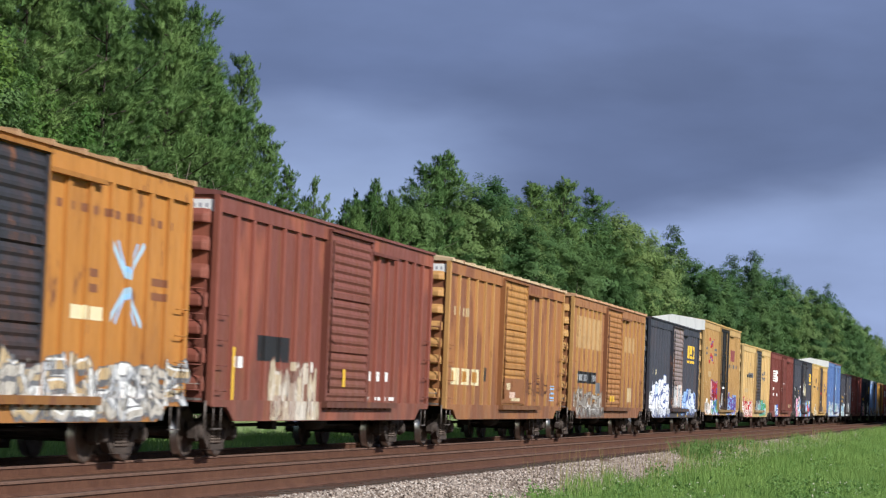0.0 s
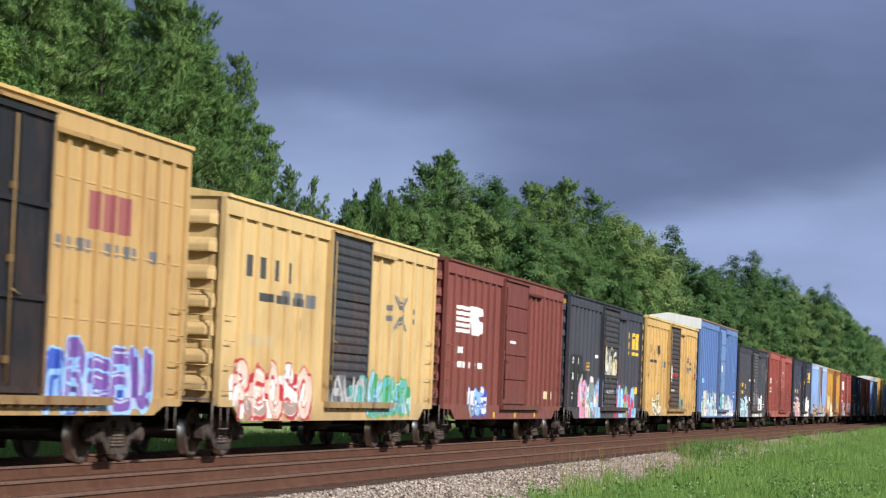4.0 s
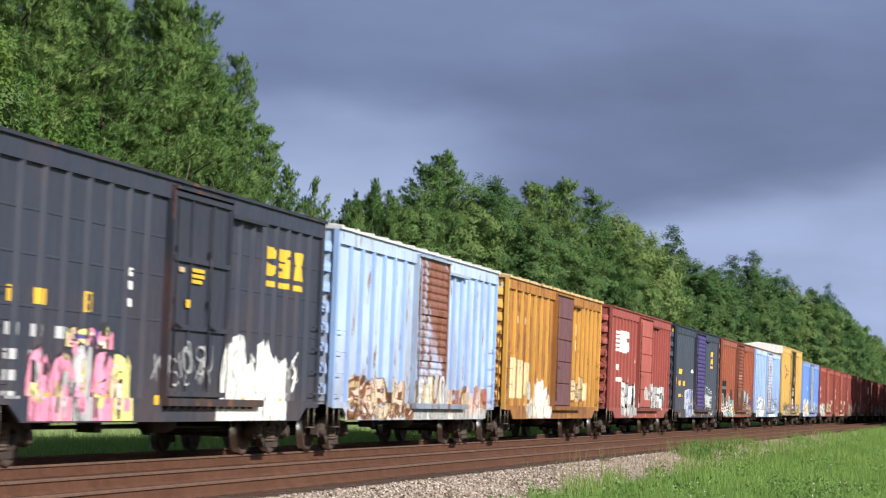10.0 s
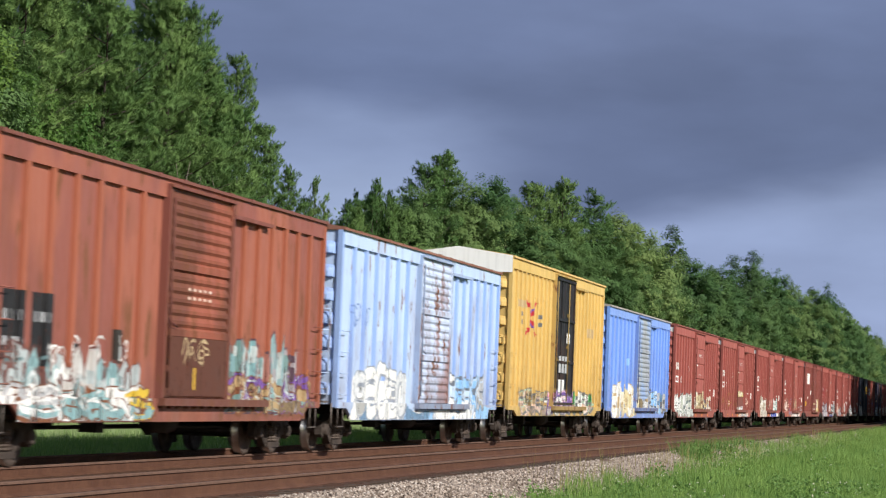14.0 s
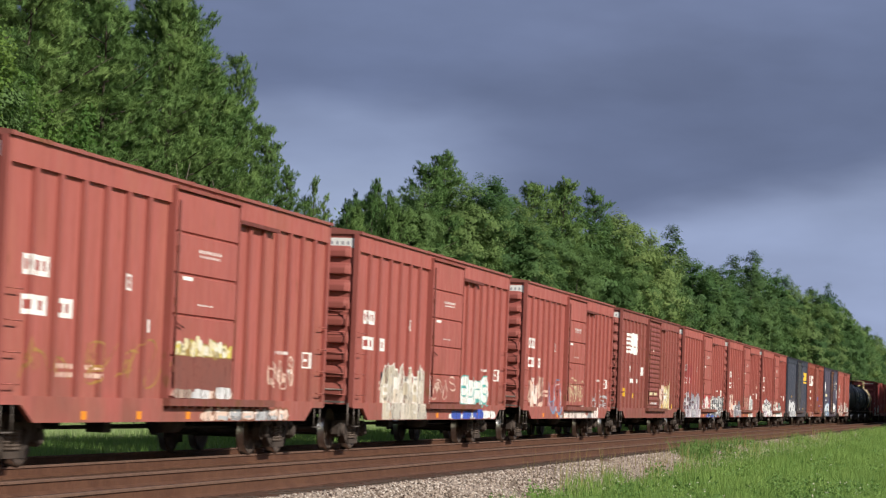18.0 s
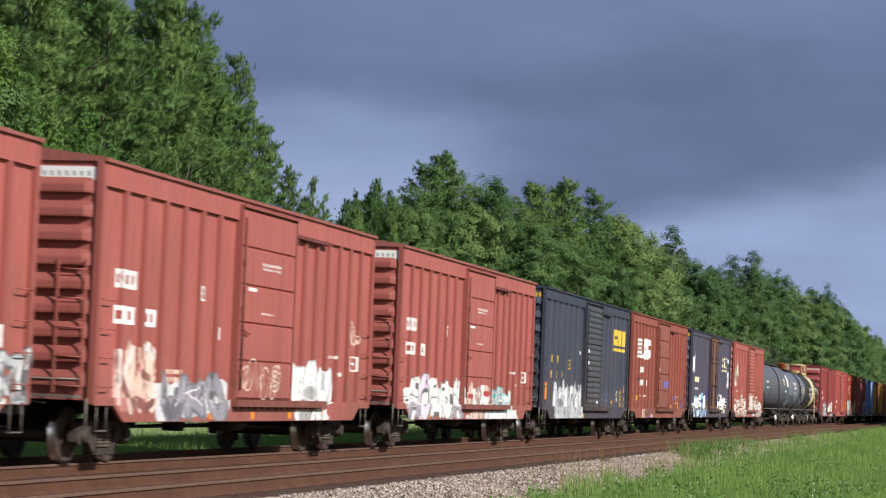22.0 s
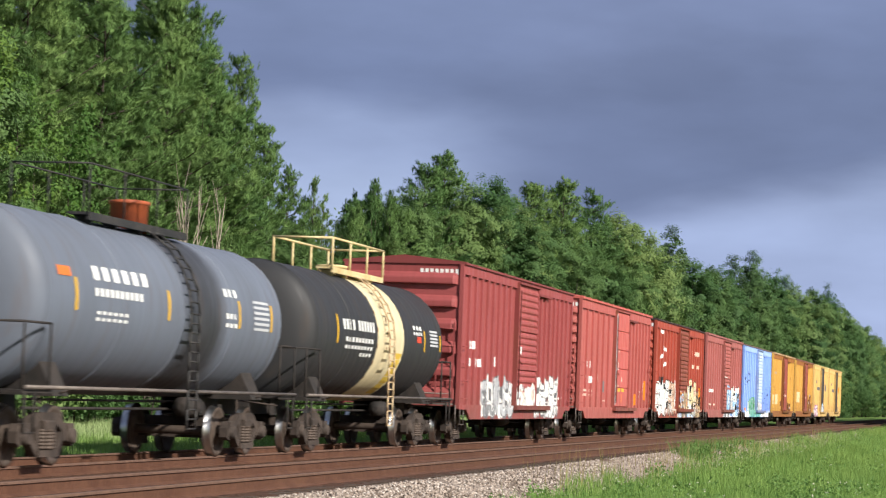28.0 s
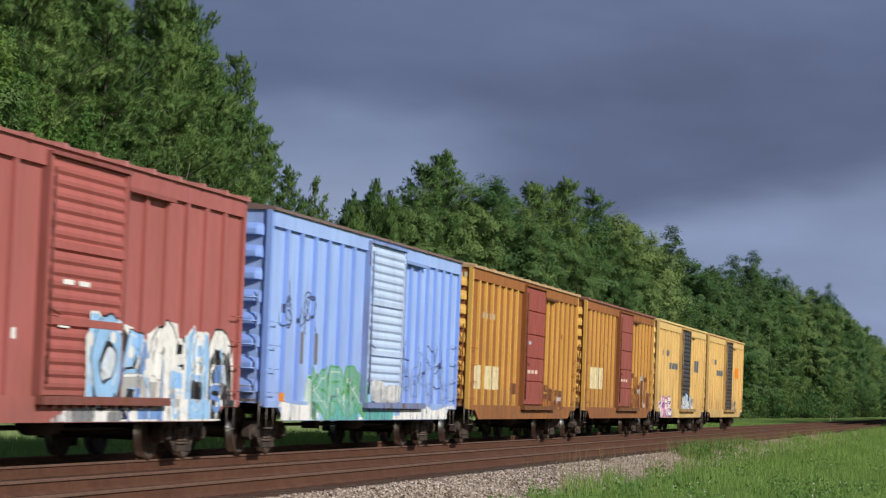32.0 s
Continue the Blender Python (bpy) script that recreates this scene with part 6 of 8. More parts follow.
         art=[("blocks", 13.4, 16.3, 2.9, 3.66, YELLOW), ("marks", 1.2, 2.8, 2.3, 2.52, YELLOW, (2, 2)), ("marks", 1.2, 3.6, 1.85, 2.05, YELLOW, (2, 2, 2)), ("slab", 2.0, 7.0, 0.64, 1.85, ((0.52, 0.53, 0.54), SILVER, (0.60, 0.61, 0.62), (0.36, 0.38, 0.40)), (0.16, 0.17, 0.20), 7), ("tag", 2.0, 7.0, 0.8, 1.75, (GREY,), GREY, 5), ("stencil", 4.4, 4.85, 2.15, 2.42, YELLOW), ("bars", 6.2, 6.5, 2.72, 2.80, WHITE, 1), ("bars", 6.5, 6.8, 2.64, 2.74, WHITE, 1), ("bars", 7.35, 7.85, 2.72, 2.84, WHITE, 1), ("bars", 7.35, 7.85, 2.36, 2.46, WHITE, 1), ("bars", 9.4, 9.8, 1.12, 1.2, WHITE, 1),  ("bars", 0.6, 1.0, 1.2, 1.7, ORANGE, 1), ("stencil", 14.0, 14.6, 1.2, 1.55, WHITE), ("stencil", 15.1, 15.5, 1.05, 1.6, YELLOW), ("bars", 16.0, 16.35, 1.5, 1.75, ORANGE, 1), ("bars", 16.0, 16.35, 1.24, 1.38, YELLOW, 1), ("bars", 16.0, 16.35, 1.02, 1.14, YELLOW, 1), ("tag", 10.3, 12.4, 1.15, 1.7, ((0.10, 0.13, 0.24),), BLUE, 2), ("sillmarks", 10.4, 15.4, 1.12, 1.24, YELLOW, 2), ("sillmarks", 2.5, 9.4, 0.68, 0.8, YELLOW, 3)]),
    dict(ends=(566.1, 581.9), seed=32, color=(0.262, 0.074, 0.054), ribs=(6, 6), seams=(1.55, 2.1, 2.65, 3.2, 3.7), rib_w=0.12, door="panel", door_color=(0.245, 0.077, 0.058), door_at=(6.4, 9.6), rust=0.25, end_ribs=8,
         label="orange-red boxcar with riveted seams and a striped white emblem",
         art=[("stripes", 1.2, 4.6, 2.85, 3.6), ("marks", 2.4, 2.95, 2.32, 2.53, WHITE, (2,)), ("marks", 2.4, 4.45, 1.84, 2.05, WHITE, (3, 2)), ("sheet", 1.22, 1.8, 1.28, 1.46, YELLOW), ("marks", 2.4, 4.2, 1.42, 1.5, PEACH, (4, 4)), ("sheet", 1.2, 1.9, 2.0, 2.14, (0.12, 0.05, 0.04)), ("bars", 6.8, 7.0, 2.4, 2.55, WHITE, 1), ("sheet", 8.2, 10.1, 1.82, 2.08, (0.14, 0.13, 0.36)), ("smear", 3.2, 5.8, 0.66, 1.0, (PURPLE, PEACH), RUST, 2), ("bars", 12.2, 12.8, 1.35, 1.5, (0.12, 0.12, 0.4), 1), ("sillmarks", 6.5, 15.4, 1.0, 1.15, YELLOW, 4), ("stencil", 13.0, 13.7, 1.2, 1.5, CREAM), ("marks", 14.2, 15.2, 1.7, 1.78, PEACH, (3, 3)), ("marks", 14.2, 15.2, 1.5, 1.58, PEACH, (3, 3)), ("tag", 14.0, 15.3, 1.0, 1.5, ((0.14, 0.13, 0.36),), PURPLE, 2)]),
    dict(ends=(583.9, 599.9), plate=0.2, seed=33, color=(0.060, 0.054, 0.083), ribs=(7, 7), seams=(2.2, 3.0), rib_w=0.09, door="plug", door_color=(0.170, 0.085, 0.055), door_patch=(0.075, 0.068, 0.098), door_rust=0.6, door_at=(6.9, 9.7), rust=0.12, end_ribs=8, end_plate=YELLOW,
         label="slate-violet boxcar with a rusty plug door and white graffiti",
         art=[("blocks", 12.2, 14.4, 2.8, 3.5, CREAM), ("marks", 1.2, 3.2, 2.2, 2.42, CREAM, (2, 2)), ("marks", 1.2, 3.2, 1.86, 1.96, SILVER, (3, 3)), ("throw", 1.0, 5.8, 0.66, 1.75, ((0.36, 0.54, 0.70), (0.60, 0.64, 0.68), (0.24, 0.36, 0.52)), (0.05, 0.06, 0.12), 5), ("stencil", 13.9, 14.4, 1.1, 1.5, WHITE), ("bars", 15.0, 15.35, 1.2, 1.5, YELLOW, 1), ("throw", 9.9, 13.6, 0.85, 1.75, (WHITE, BLACK), WHITE, 4), ("sheet", 5.9, 6.5, 1.5, 2.0, (0.03, 0.04, 0.2)), ("smear", 0.8, 1.5, 2.6, 3.7, (SILVER, WHITE), GREY, 1), ("sillmarks", 0.8, 15.4, 0.95, 1.15, YELLOW, 6), ("smear", 14.2, 15.0, 2.0, 3.6, (SILVER, GREY), WHITE, 1)]),
    dict(ends=(601.9, 617.9), seed=34, color=(0.350, 0.105, 0.085), roof=(0.270, 0.104, 0.079), ribs=(7, 6), door="louver", door_color=(0.37, 0.11, 0.09), door_at=(6.7, 9.8), rust=0.35, end_ribs=9,
         label="orange-red boxcar with white lettering forms sprayed low along its side",
         art=[("tag", 0.9, 6.4, 0.66, 2.1, (WHITE,), WHITE, 6), ("throw", 0.9, 6.4, 0.64, 1.6, (WHITE, PEACH), (0.26, 0.09, 0.07), 6), ("smear", 6.8, 9.7, 1.0, 1.9, (PEACH, WHITE), RUST, 3), ("throw", 9.9, 15.2, 0.66, 1.6, (WHITE, PEACH), (0.26, 0.09, 0.07), 6), ("tag", 9.9, 15.0, 0.7, 2.1, (WHITE,), WHITE, 5), ("smear", 0.7, 1.6, 2.2, 3.6, (WHITE, CREAM), RUST, 1), ("bars", 3.0, 3.4, 2.0, 2.2, GREY, 1)]),
    dict(ends=(666.8, 682.7), seed=38, color=(0.270, 0.058, 0.057), eave=4.42, peak=0.16, plate=0.25, ribs=(8, 7), rib_w=0.17, door="louver", door_color=(0.290, 0.064, 0.061), door_at=(6.9, 9.8), rust=0.08, end_ribs=6, end_plate=(0.74, 0.74, 0.72),
         label="dark maroon boxcar with a peaked end and white graffiti", art=[("marks", 0.9, 1.7, 2.38, 2.58, WHITE, (3,)), ("marks", 0.9, 2.5, 1.95, 2.15, WHITE, (2, 2)), ("bars", 4.3, 4.55, 2.0, 2.25, WHITE, 1), ("bars", 13.6, 14.5, 1.2, 1.3, WHITE, 4), ("throw", 2.6, 6.8, 0.64, 1.85, (WHITE, SILVER), GREY, 5), ("smear", 7.0, 9.6, 0.95, 1.7, (WHITE, PEACH), REDP, 3), ("throw", 9.9, 13.6, 0.64, 1.9, (WHITE, WHITE), GREY, 5), ("bars", 7.2, 7.5, 2.4, 2.6, WHITE, 1), ("bars", 6.2, 6.5, 1.8, 2.1, WHITE, 1)]),
    # rib_color a little darker: the posts' shadow lines put into their paint
    dict(ends=(684.5, 700.2), seed=39, color=(0.385, 0.095, 0.083), rib_color=(0.350, 0.085, 0.075), roof=(0.430, 0.099, 0.078), ribs=(5, 6), rib_w=0.11, door="panel", door_color=(0.46, 0.104, 0.09), door_at=(7.0, 9.9), rust=0.05, end_ribs=10, end_plate=(0.74, 0.74, 0.72),
         label="bright red boxcar with plain sides and a pale door edge",
         art=[("marks", 1.22, 2.75, 2.26, 2.48, WHITE, (2, 2)), ("marks", 1.28, 2.5, 1.78, 1.99, WHITE, (2, 2)), ("marks", 1.0, 2.9, 1.5, 1.57, PEACH, (4, 4)), ("marks", 1.0, 2.9, 1.36, 1.43, PEACH, (4, 4)), ("stencil", 3.5, 3.85, 1.82, 2.08, PEACH), ("sheet", 3.64, 3.94, 1.48, 1.63, GREY), ("sheet", 4.6, 5.3, 1.5, 1.88, GREY), ("sheet", 7.02, 7.16, 1.1, 4.2, SILVER), ("bars", 7.2, 7.85, 2.91, 3.0, PEACH, 6), ("stencil", 7.2, 7.6, 2.31, 2.54, WHITE), ("bars", 7.2, 7.8, 1.72, 1.81, PEACH, 6), ("bars", 7.6, 9.3, 1.55, 1.67, YELLOW, 2), ("bars", 8.3, 8.55, 1.9, 2.05, PEACH, 1), ("bars", 8.4, 8.55, 1.15, 1.45, ORANGE, 1), ("bars", 10.0, 10.16, 1.1, 1.5, ORANGE, 1), ("bars", 12.3, 12.46, 1.1, 1.5, ORANGE, 1), ("stencil", 13.3, 13.8, 1.36, 1.62, WHITE), ("stencil", 14.4, 14.7, 1.58, 1.92, PEACH), ("bars", 14.75, 14.88, 1.3, 2.0, ORANGE, 1), ("bars", 5.1, 5.6, 1.2, 1.25, PEACH, 3)]),
    dict(ends=(702.0, 718.0), seed=40, color=(0.330, 0.060, 0.038), roof=(0.048, 0.032, 0.030), ribs=(6, 6), door="louver", door_color=(0.220, 0.058, 0.037), door_rust=0.4, door_at=(6.8, 9.8), rust=0.35, end_ribs=10, end_plate=(0.74, 0.74, 0.72),
         label="red-brown boxcar with tall white scrawl and heavy black-white graffiti",
         art=[("scrawl", 1.3, 2.7, 3.0, 4.05, (WHITE,), WHITE, 1), ("scrawl", 2.2, 3.4, 2.68, 3.4, (WHITE,), WHITE, 1), ("bars", 11.6, 14.6, 3.3, 3.55, PEACH, 4), ("bars", 10.9, 15.0, 2.75, 2.95, PEACH, 7), ("throw", 0.6, 6.5, 0.64, 2.35, (WHITE, (0.70, 0.66, 0.76), WHITE, (0.62, 0.44, 0.34)), BLACK, 5), ("tag", 0.8, 6.4, 0.8, 2.4, (BLACK,), BLACK, 4), ("wild", 6.9, 9.8, 1.0, 1.8, (ORANGE, TAN, SKY, CREAM), RUST, 4), ("throw", 9.9, 13.4, 0.7, 2.45, (CREAM, WHITE), BLACK, 3), ("wild", 13.0, 15.3, 0.7, 2.1, (ORANGE, WHITE, TAN), BLACK, 3), ("sheet", 1.0, 1.7, 1.68, 2.24, BLACK), ("sheet", 1.9, 2.65, 1.68, 2.24, BLACK), ("marks", 1.1, 2.55, 1.86, 2.02, (0.16, 0.3, 0.6), (2, 2)), ("smear", 7.0, 15.0, 0.63, 0.85, (SKY, PEACH, TAN), GREY, 7)]),
    dict(ends=(719.3, 735.1), seed=41, color=(0.350, 0.110, 0.100), roof=(0.320, 0.116, 0.104), ribs=(6, 5), rib_w=0.12, door="louver", door_color=(0.360, 0.104, 0.091), door_at=(6.8, 9.8), rust=0.08, end_ribs=11,
         label="dull pinkish brown boxcar with a blue-white throw-up across its door",
         art=[("slab", 8.5, 15.5, 0.68, 2.2, (SKY, BLACK, (0.16, 0.30, 0.62), WHITE), WHITE, 6), ("throw", 8.5, 15.5, 0.68, 2.35, (WHITE, SKY, WHITE), BLACK, 5), ("smear", 7.6, 15.2, 0.63, 0.85, (WHITE, SILVER), BLUE, 6), ("bars", 1.4, 2.2, 1.8, 1.95, WHITE, 3), ("bars", 2.6, 3.4, 1.8, 1.95, WHITE, 3), ("bars", 1.2, 4.2, 1.2, 1.3, PEACH, 5), ("bars", 5.9, 6.2, 1.75, 1.9, WHITE, 1), ("sheet", 4.9, 5.4, 1.6, 1.9, GREY), ("bars", 7.4, 8.6, 2.55, 2.62, WHITE, 2), ("bars", 7.3, 7.9, 1.95, 2.02, WHITE, 1)]),
    dict(ends=(736.7, 752.5), seed=42, color=(0.285, 0.420, 0.790), rib_color=(0.215, 0.345, 0.760), roof=(0.180, 0.120, 0.110), ribs=(6, 6), door="louver", door_color=(0.440, 0.560, 0.800), door_rust=0.25, door_at=(6.9, 9.9), rust=0.12, fade=0.55, end_ribs=8,
         label="light blue boxcar with a pale louvred door and a green throw-up",
         art=[("throw", 2.9, 6.9, 0.64, 1.8, ((0.16, 0.36, 0.26), (0.2, 0.42, 0.36)), GREEN, 3), ("sheet", 2.1, 2.5, 1.7, 2.3, GREY), ("sheet", 3.1, 3.5, 1.7, 2.3, GREY), ("tag", 0.7, 3.4, 2.2, 3.4, ((0.06, 0.08, 0.18),), SKY, 2), ("tag", 10.0, 15.0, 1.2, 2.4, ((0.06, 0.08, 0.2),), SKY, 3), ("smear", 7.0, 9.8, 1.0, 1.5, (SILVER, SKY), RUST, 2), ("tag", 10.0, 15.0, 0.9, 2.2, ((0.2, 0.3, 0.55),), SKY, 4), ("smear", 0.4, 15.4, 0.63, 0.82, (WHITE, SKY), TEAL, 5), ("bars", 1.0, 1.3, 0.95, 1.15, ORANGE, 1)]),
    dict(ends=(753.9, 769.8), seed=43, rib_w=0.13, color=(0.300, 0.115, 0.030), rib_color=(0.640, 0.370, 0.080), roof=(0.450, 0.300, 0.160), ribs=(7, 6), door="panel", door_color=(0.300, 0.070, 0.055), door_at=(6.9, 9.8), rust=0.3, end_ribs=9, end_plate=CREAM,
         label="orange boxcar with a red-brown door and cream number panels", art=[("sheet", 0.8, 1.6, 1.4, 2.0, CREAM), ("sheet", 2.0, 2.7, 1.4, 2.0, CREAM), ("sheet", 3.1, 3.9, 1.4, 2.0, CREAM), ("bars", 7.4, 7.9, 2.7, 2.8, SILVER, 1), ("bars", 7.4, 9.0, 1.9, 2.0, PEACH, 3), ("sheet", 5.6, 6.1, 1.3, 1.6, RUST), ("smear", 10.2, 13.6, 0.9, 1.6, (RUST, (0.4, 0.18, 0.05)), RUST, 3), ("bars", 1.6, 3.4, 3.2, 3.4, TAN, 4)]),
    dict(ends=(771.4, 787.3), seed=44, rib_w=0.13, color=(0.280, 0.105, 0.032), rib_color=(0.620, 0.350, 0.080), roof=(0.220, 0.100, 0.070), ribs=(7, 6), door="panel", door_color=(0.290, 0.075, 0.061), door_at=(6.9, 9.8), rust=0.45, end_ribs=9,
         label="rusty orange boxcar with a red-brown door and whitewashed panels", art=[("sheet", 1.0, 1.8, 1.6, 2.3, CREAM), ("sheet", 2.1, 2.9, 1.6, 2.3, CREAM), ("sheet", 3.2, 4.0, 1.6, 2.3, CREAM), ("smear", 10.0, 14.8, 0.9, 2.4, (RUST, (0.36, 0.16, 0.05)), RUST, 5), ("bars", 7.4, 9.0, 1.9, 2.0, PEACH, 3)]),
    dict(ends=(788.8, 804.7), seed=45, color=(0.660, 0.450, 0.170), roof=(0.660, 0.460, 0.200), ribs=(6, 6), door="louver", door_color=(0.048, 0.048, 0.055), door_at=(6.9, 9.8), rust=0.25, end_ribs=8,
         label="pale yellow boxcar with a dark door and pink graffiti", art=[("bars", 1.6, 4.0, 3.1, 3.4, GREY, 4), ("bars", 3.8, 6.2, 2.6, 2.85, GREY, 3), ("throw", 0.9, 4.4, 0.64, 1.6, (PINK, WHITE), PURPLE, 4), ("smear", 7.2, 11.8, 0.9, 1.7, (SILVER, GREY, SKY), BLACK, 4), ("bars", 12.2, 13.4, 2.6, 3.1, GREY, 2)]),
    dict(ends=(806.2, 822.0), seed=46, color=(0.660, 0.450, 0.170), roof=(0.620, 0.360, 0.160), ribs=(6, 6), door="louver", door_color=(0.052, 0.050, 0.051), door_at=(6.9, 9.8), rust=0.3, end_ribs=8,
         label="pale yellow boxcar with a dark door, last in the train", art=[("bars", 1.6, 4.0, 3.1, 3.4, GREY, 4), ("bars", 3.8, 6.2, 2.6, 2.85, GREY, 3), ("bars", 12.2, 13.4, 2.6, 3.1, ORANGE, 2), ("smear", 10.0, 12.8, 0.9, 1.5, (TAN, SILVER), GREY, 2)]),
]

for one in TRAIN:
    boxcar(one)

# ---- tank cars ----


def shell_profile(L, r):
    """Straight barrel with dished heads, with rings for the bands of colour."""
    h = L / 2
    k = 6
    left = [(-h + 0.42 - 0.42 * math.cos(math.pi / 2 * i / k), max(0.02, r * math.sin(math.pi / 2 * i / k))) for i in range(k + 1)]
    mid = [(-h + 0.42 + (L - 0.84) * i / 24, r) for i in range(1, 24)]
    return left + mid + [(-x, q) for x, q in reversed(left)]


def tank_paint(base, middle, span, seed, rust):
    """Shell paint: two colours divided along the car's length, stained downwards."""
    m, nt, b = nodes_of("tank_paint", 0.6, 0.0, 0.3)
    real, vec = car_space(nt, seed * 7.3)
    sep = nt.nodes.new("ShaderNodeSeparateXYZ")
    nt.links.new(real, sep.inputs[0])
    wob = math_n(nt, "MULTIPLY", noise_at(nt, vec, 1.5, 4.0), span[2])
    x = math_n(nt, "ABSOLUTE", math_n(nt, "SUBTRACT", sep.outputs["X"], span[0]), 0.0)
    f = remap(nt, math_n(nt, "ADD", x, wob), span[1] + span[2] * .5 - 0.02 - span[2] * .4, span[1] + span[2] * .5 + 0.02 + span[2] * .4, 1.0, 0.0)
    col = mix_rgb(nt, f, base, middle)
    col = mix_rgb(nt, remap(nt, noise_at(nt, vec, 0.8, 6.0), 0.35, 0.7, 0.0, 0.4), col, tuple(c * 0.5 + 0.02 for c in base))
    st = noise_at(nt, vec, 1.0, 4.0, 0.6, (6.0, 1.0, 0.5))
    col = mix_rgb(nt, remap(nt, st, 0.56, 0.75, 0.0, rust), col, (0.12, 0.075, 0.05))
    nt.links.new(col, b.inputs["Base Color"])
    nt.links.new(remap(nt, st, 0.4, 0.7, 0.52, 0.72), b.inputs["Roughness"])
    bump(nt, b, noise_at(nt, vec, 1.2, 2.0), 0.15, 0.02)
    return m


def on_shell(s, r, zc, x0, x1, a0, a1, lift, mat=0, n=5):
    """A patch on the near side of a shell between two angles (0 = level, up positive)."""
    v, f = [], []
    for i in range(n + 1):
        a = radians(a0 + (a1 - a0) * i / n)
        y, z = -(r + lift) * math.cos(a), zc + (r + lift) * math.sin(a)
        v += [(x0, y, z), (x1, y, z)]
    for i in range(n):
        f.append((2 * i, 2 * i + 1, 2 * i + 3, 2 * i + 2))
    s.add(v, f, mat)


def rail_run(s, pts, r=0.018, mat=0):
    for a, b in zip(pts, pts[1:]):
        s.tube(a, b, r, 6, mat)


def tank_car(spec):
    x_front, x_back = spec["ends"]
    L = x_back - x_front
    r, zc = spec["radius"], spec["height"]
    h = L / 2
    car = tagged(new("tank_car"), spec["label"], "tank car", "cars of the passing freight train")
    car.location = ((x_front + x_back) / 2 + 1.83, TRAIN_Y, 0)
    MOVING.append((car, (x_front + x_back) / 2))
    shell_m = tank_paint(spec["color"], spec["band"], spec["span"], spec["seed"], spec["rust"])
    dark = spec["metal"]
    s = Shape()
    s.turn(shell_profile(L, r), 0, (0, 0, zc), 40, cap=True)
    put("shell", s.mesh("shell"), shell_m, car)
    for x in [-h + 0.45, h - 0.45] + spec["rings"]:
        s = Shape()
        s.turn([(x - 0.04, r + 0.001), (x - 0.03, r + 0.012), (x + 0.03, r + 0.012), (x + 0.04, r + 0.001)], 0, (0, 0, zc), 40, cap=False)
        put("weld_band", s.mesh("weld_band"), shell_m, car)
    # saddles, stub sills, end platforms, side hand rail
    ends = h + 0.55
    for side in (-1, 1):
        x = side * (h - 1.35)
        s = Shape()
        s.draw_x([(-1.25, 1.0), (1.25, 1.0), (1.0, zc - r * .62), (0.6, zc - r * .86), (-0.6, zc - r * .86), (-1.0, zc - r * .62)], x - 0.3, x + 0.3)
        s.box(x - 0.55, x + 0.55, -0.35, 0.35, 0.7, 1.3)
        put("saddle", s.mesh("saddle"), dark, car)
        s = Shape()
        s.box(side * (h - 1.9), side * (ends - 0.1), -0.3, 0.3, 0.72, 1.02)
        put("stub_sill", s.mesh("stub_sill"), M_UNDER, car)
        s = Shape()
        s.box(side * (h - 0.55), side * (ends - 0.05), -1.42, 1.42, 1.04, 1.08)
        rail_run(s, [(side * (ends - 0.1), -1.4, 1.06), (side * (ends - 0.1), -1.4, 2.0), (side * (h - 0.5), -1.4, 2.0), (side * (h - 0.5), -1.4, 1.06)])
        rail_run(s, [(side * (ends - 0.1), -1.4, 2.0), (side * (ends - 0.1), 1.4, 2.0), (side * (ends - 0.1), 1.4, 1.06)])
        rail_run(s, [(side * (ends - 0.15), -1.42, 1.05), (side * (ends - 0.15), -1.42, 0.5), (side * (ends - 0.5), -1.42, 0.5), (side * (ends - 0.5), -1.42, 1.05)])
        put("end_platform", s.mesh("end_platform"), M_UNDER, car)
    s = Shape()
    for y in (-1.45, 1.45):
        s.tube((-ends + 0.1, y, 1.12), (ends - 0.1, y, 1.12), 0.03)
        for x in (-h + 1.35, h - 1.35):
            s.tube((x, y, 1.12), (x, y * .8, 1.02), 0.018)
    put("side_rail", s.mesh("side_rail"), M_GRAB, car)
    s = Shape()
    s.tube((-h + 2.2, -0.3, 0.8), (h - 2.2, -0.3, 0.8), 0.025)
    s.tube((-h + 2.2, -0.3, 0.93), (h - 2.2, -0.3, 0.93), 0.02)
    s.turn([(-0.4, 0.05), (-0.36, 0.17), (0.36, 0.17), (0.4, 0.05)], 0, (h - 3.2, -0.6, 0.85), 14)
    put("brake_gear", s.mesh("brake_gear"), M_UNDER, car)
    top = zc + r
    # walkway with rails round the manway
    p0, p1 = spec["walk"]
    s = Shape()
    s.box(p0, p1, -0.62, -0.3, top + 0.02, top + 0.06)
    s.box(p0, p1, 0.3, 0.62, top + 0.02, top + 0.06)
    s.box(p0, p1, -0.66, -0.62, top - 0.06, top + 0.06)
    for x in np.arange(p0 + 0.3, p1, 1.1):
        s.draw_x([(-0.66, top + 0.02), (-0.5, top - 0.2), (-0.3, top + 0.02)], x - 0.03, x + 0.03)
    put("walkway", s.mesh("walkway"), spec["deck"], car)
    s = Shape()
    rh = spec["rail_height"]
    for y in (-0.64, 0.64):
        s.tube((p0, y, top + rh), (p1, y, top + rh), spec.get("pipe", 0.014))
        for x in np.linspace(p0, p1, max(3, int((p1 - p0) / 1.2) + 1)):
            s.tube((x, y, top), (x, y, top + rh), spec.get("pipe", 0.014))
    for x in (p0, p1):
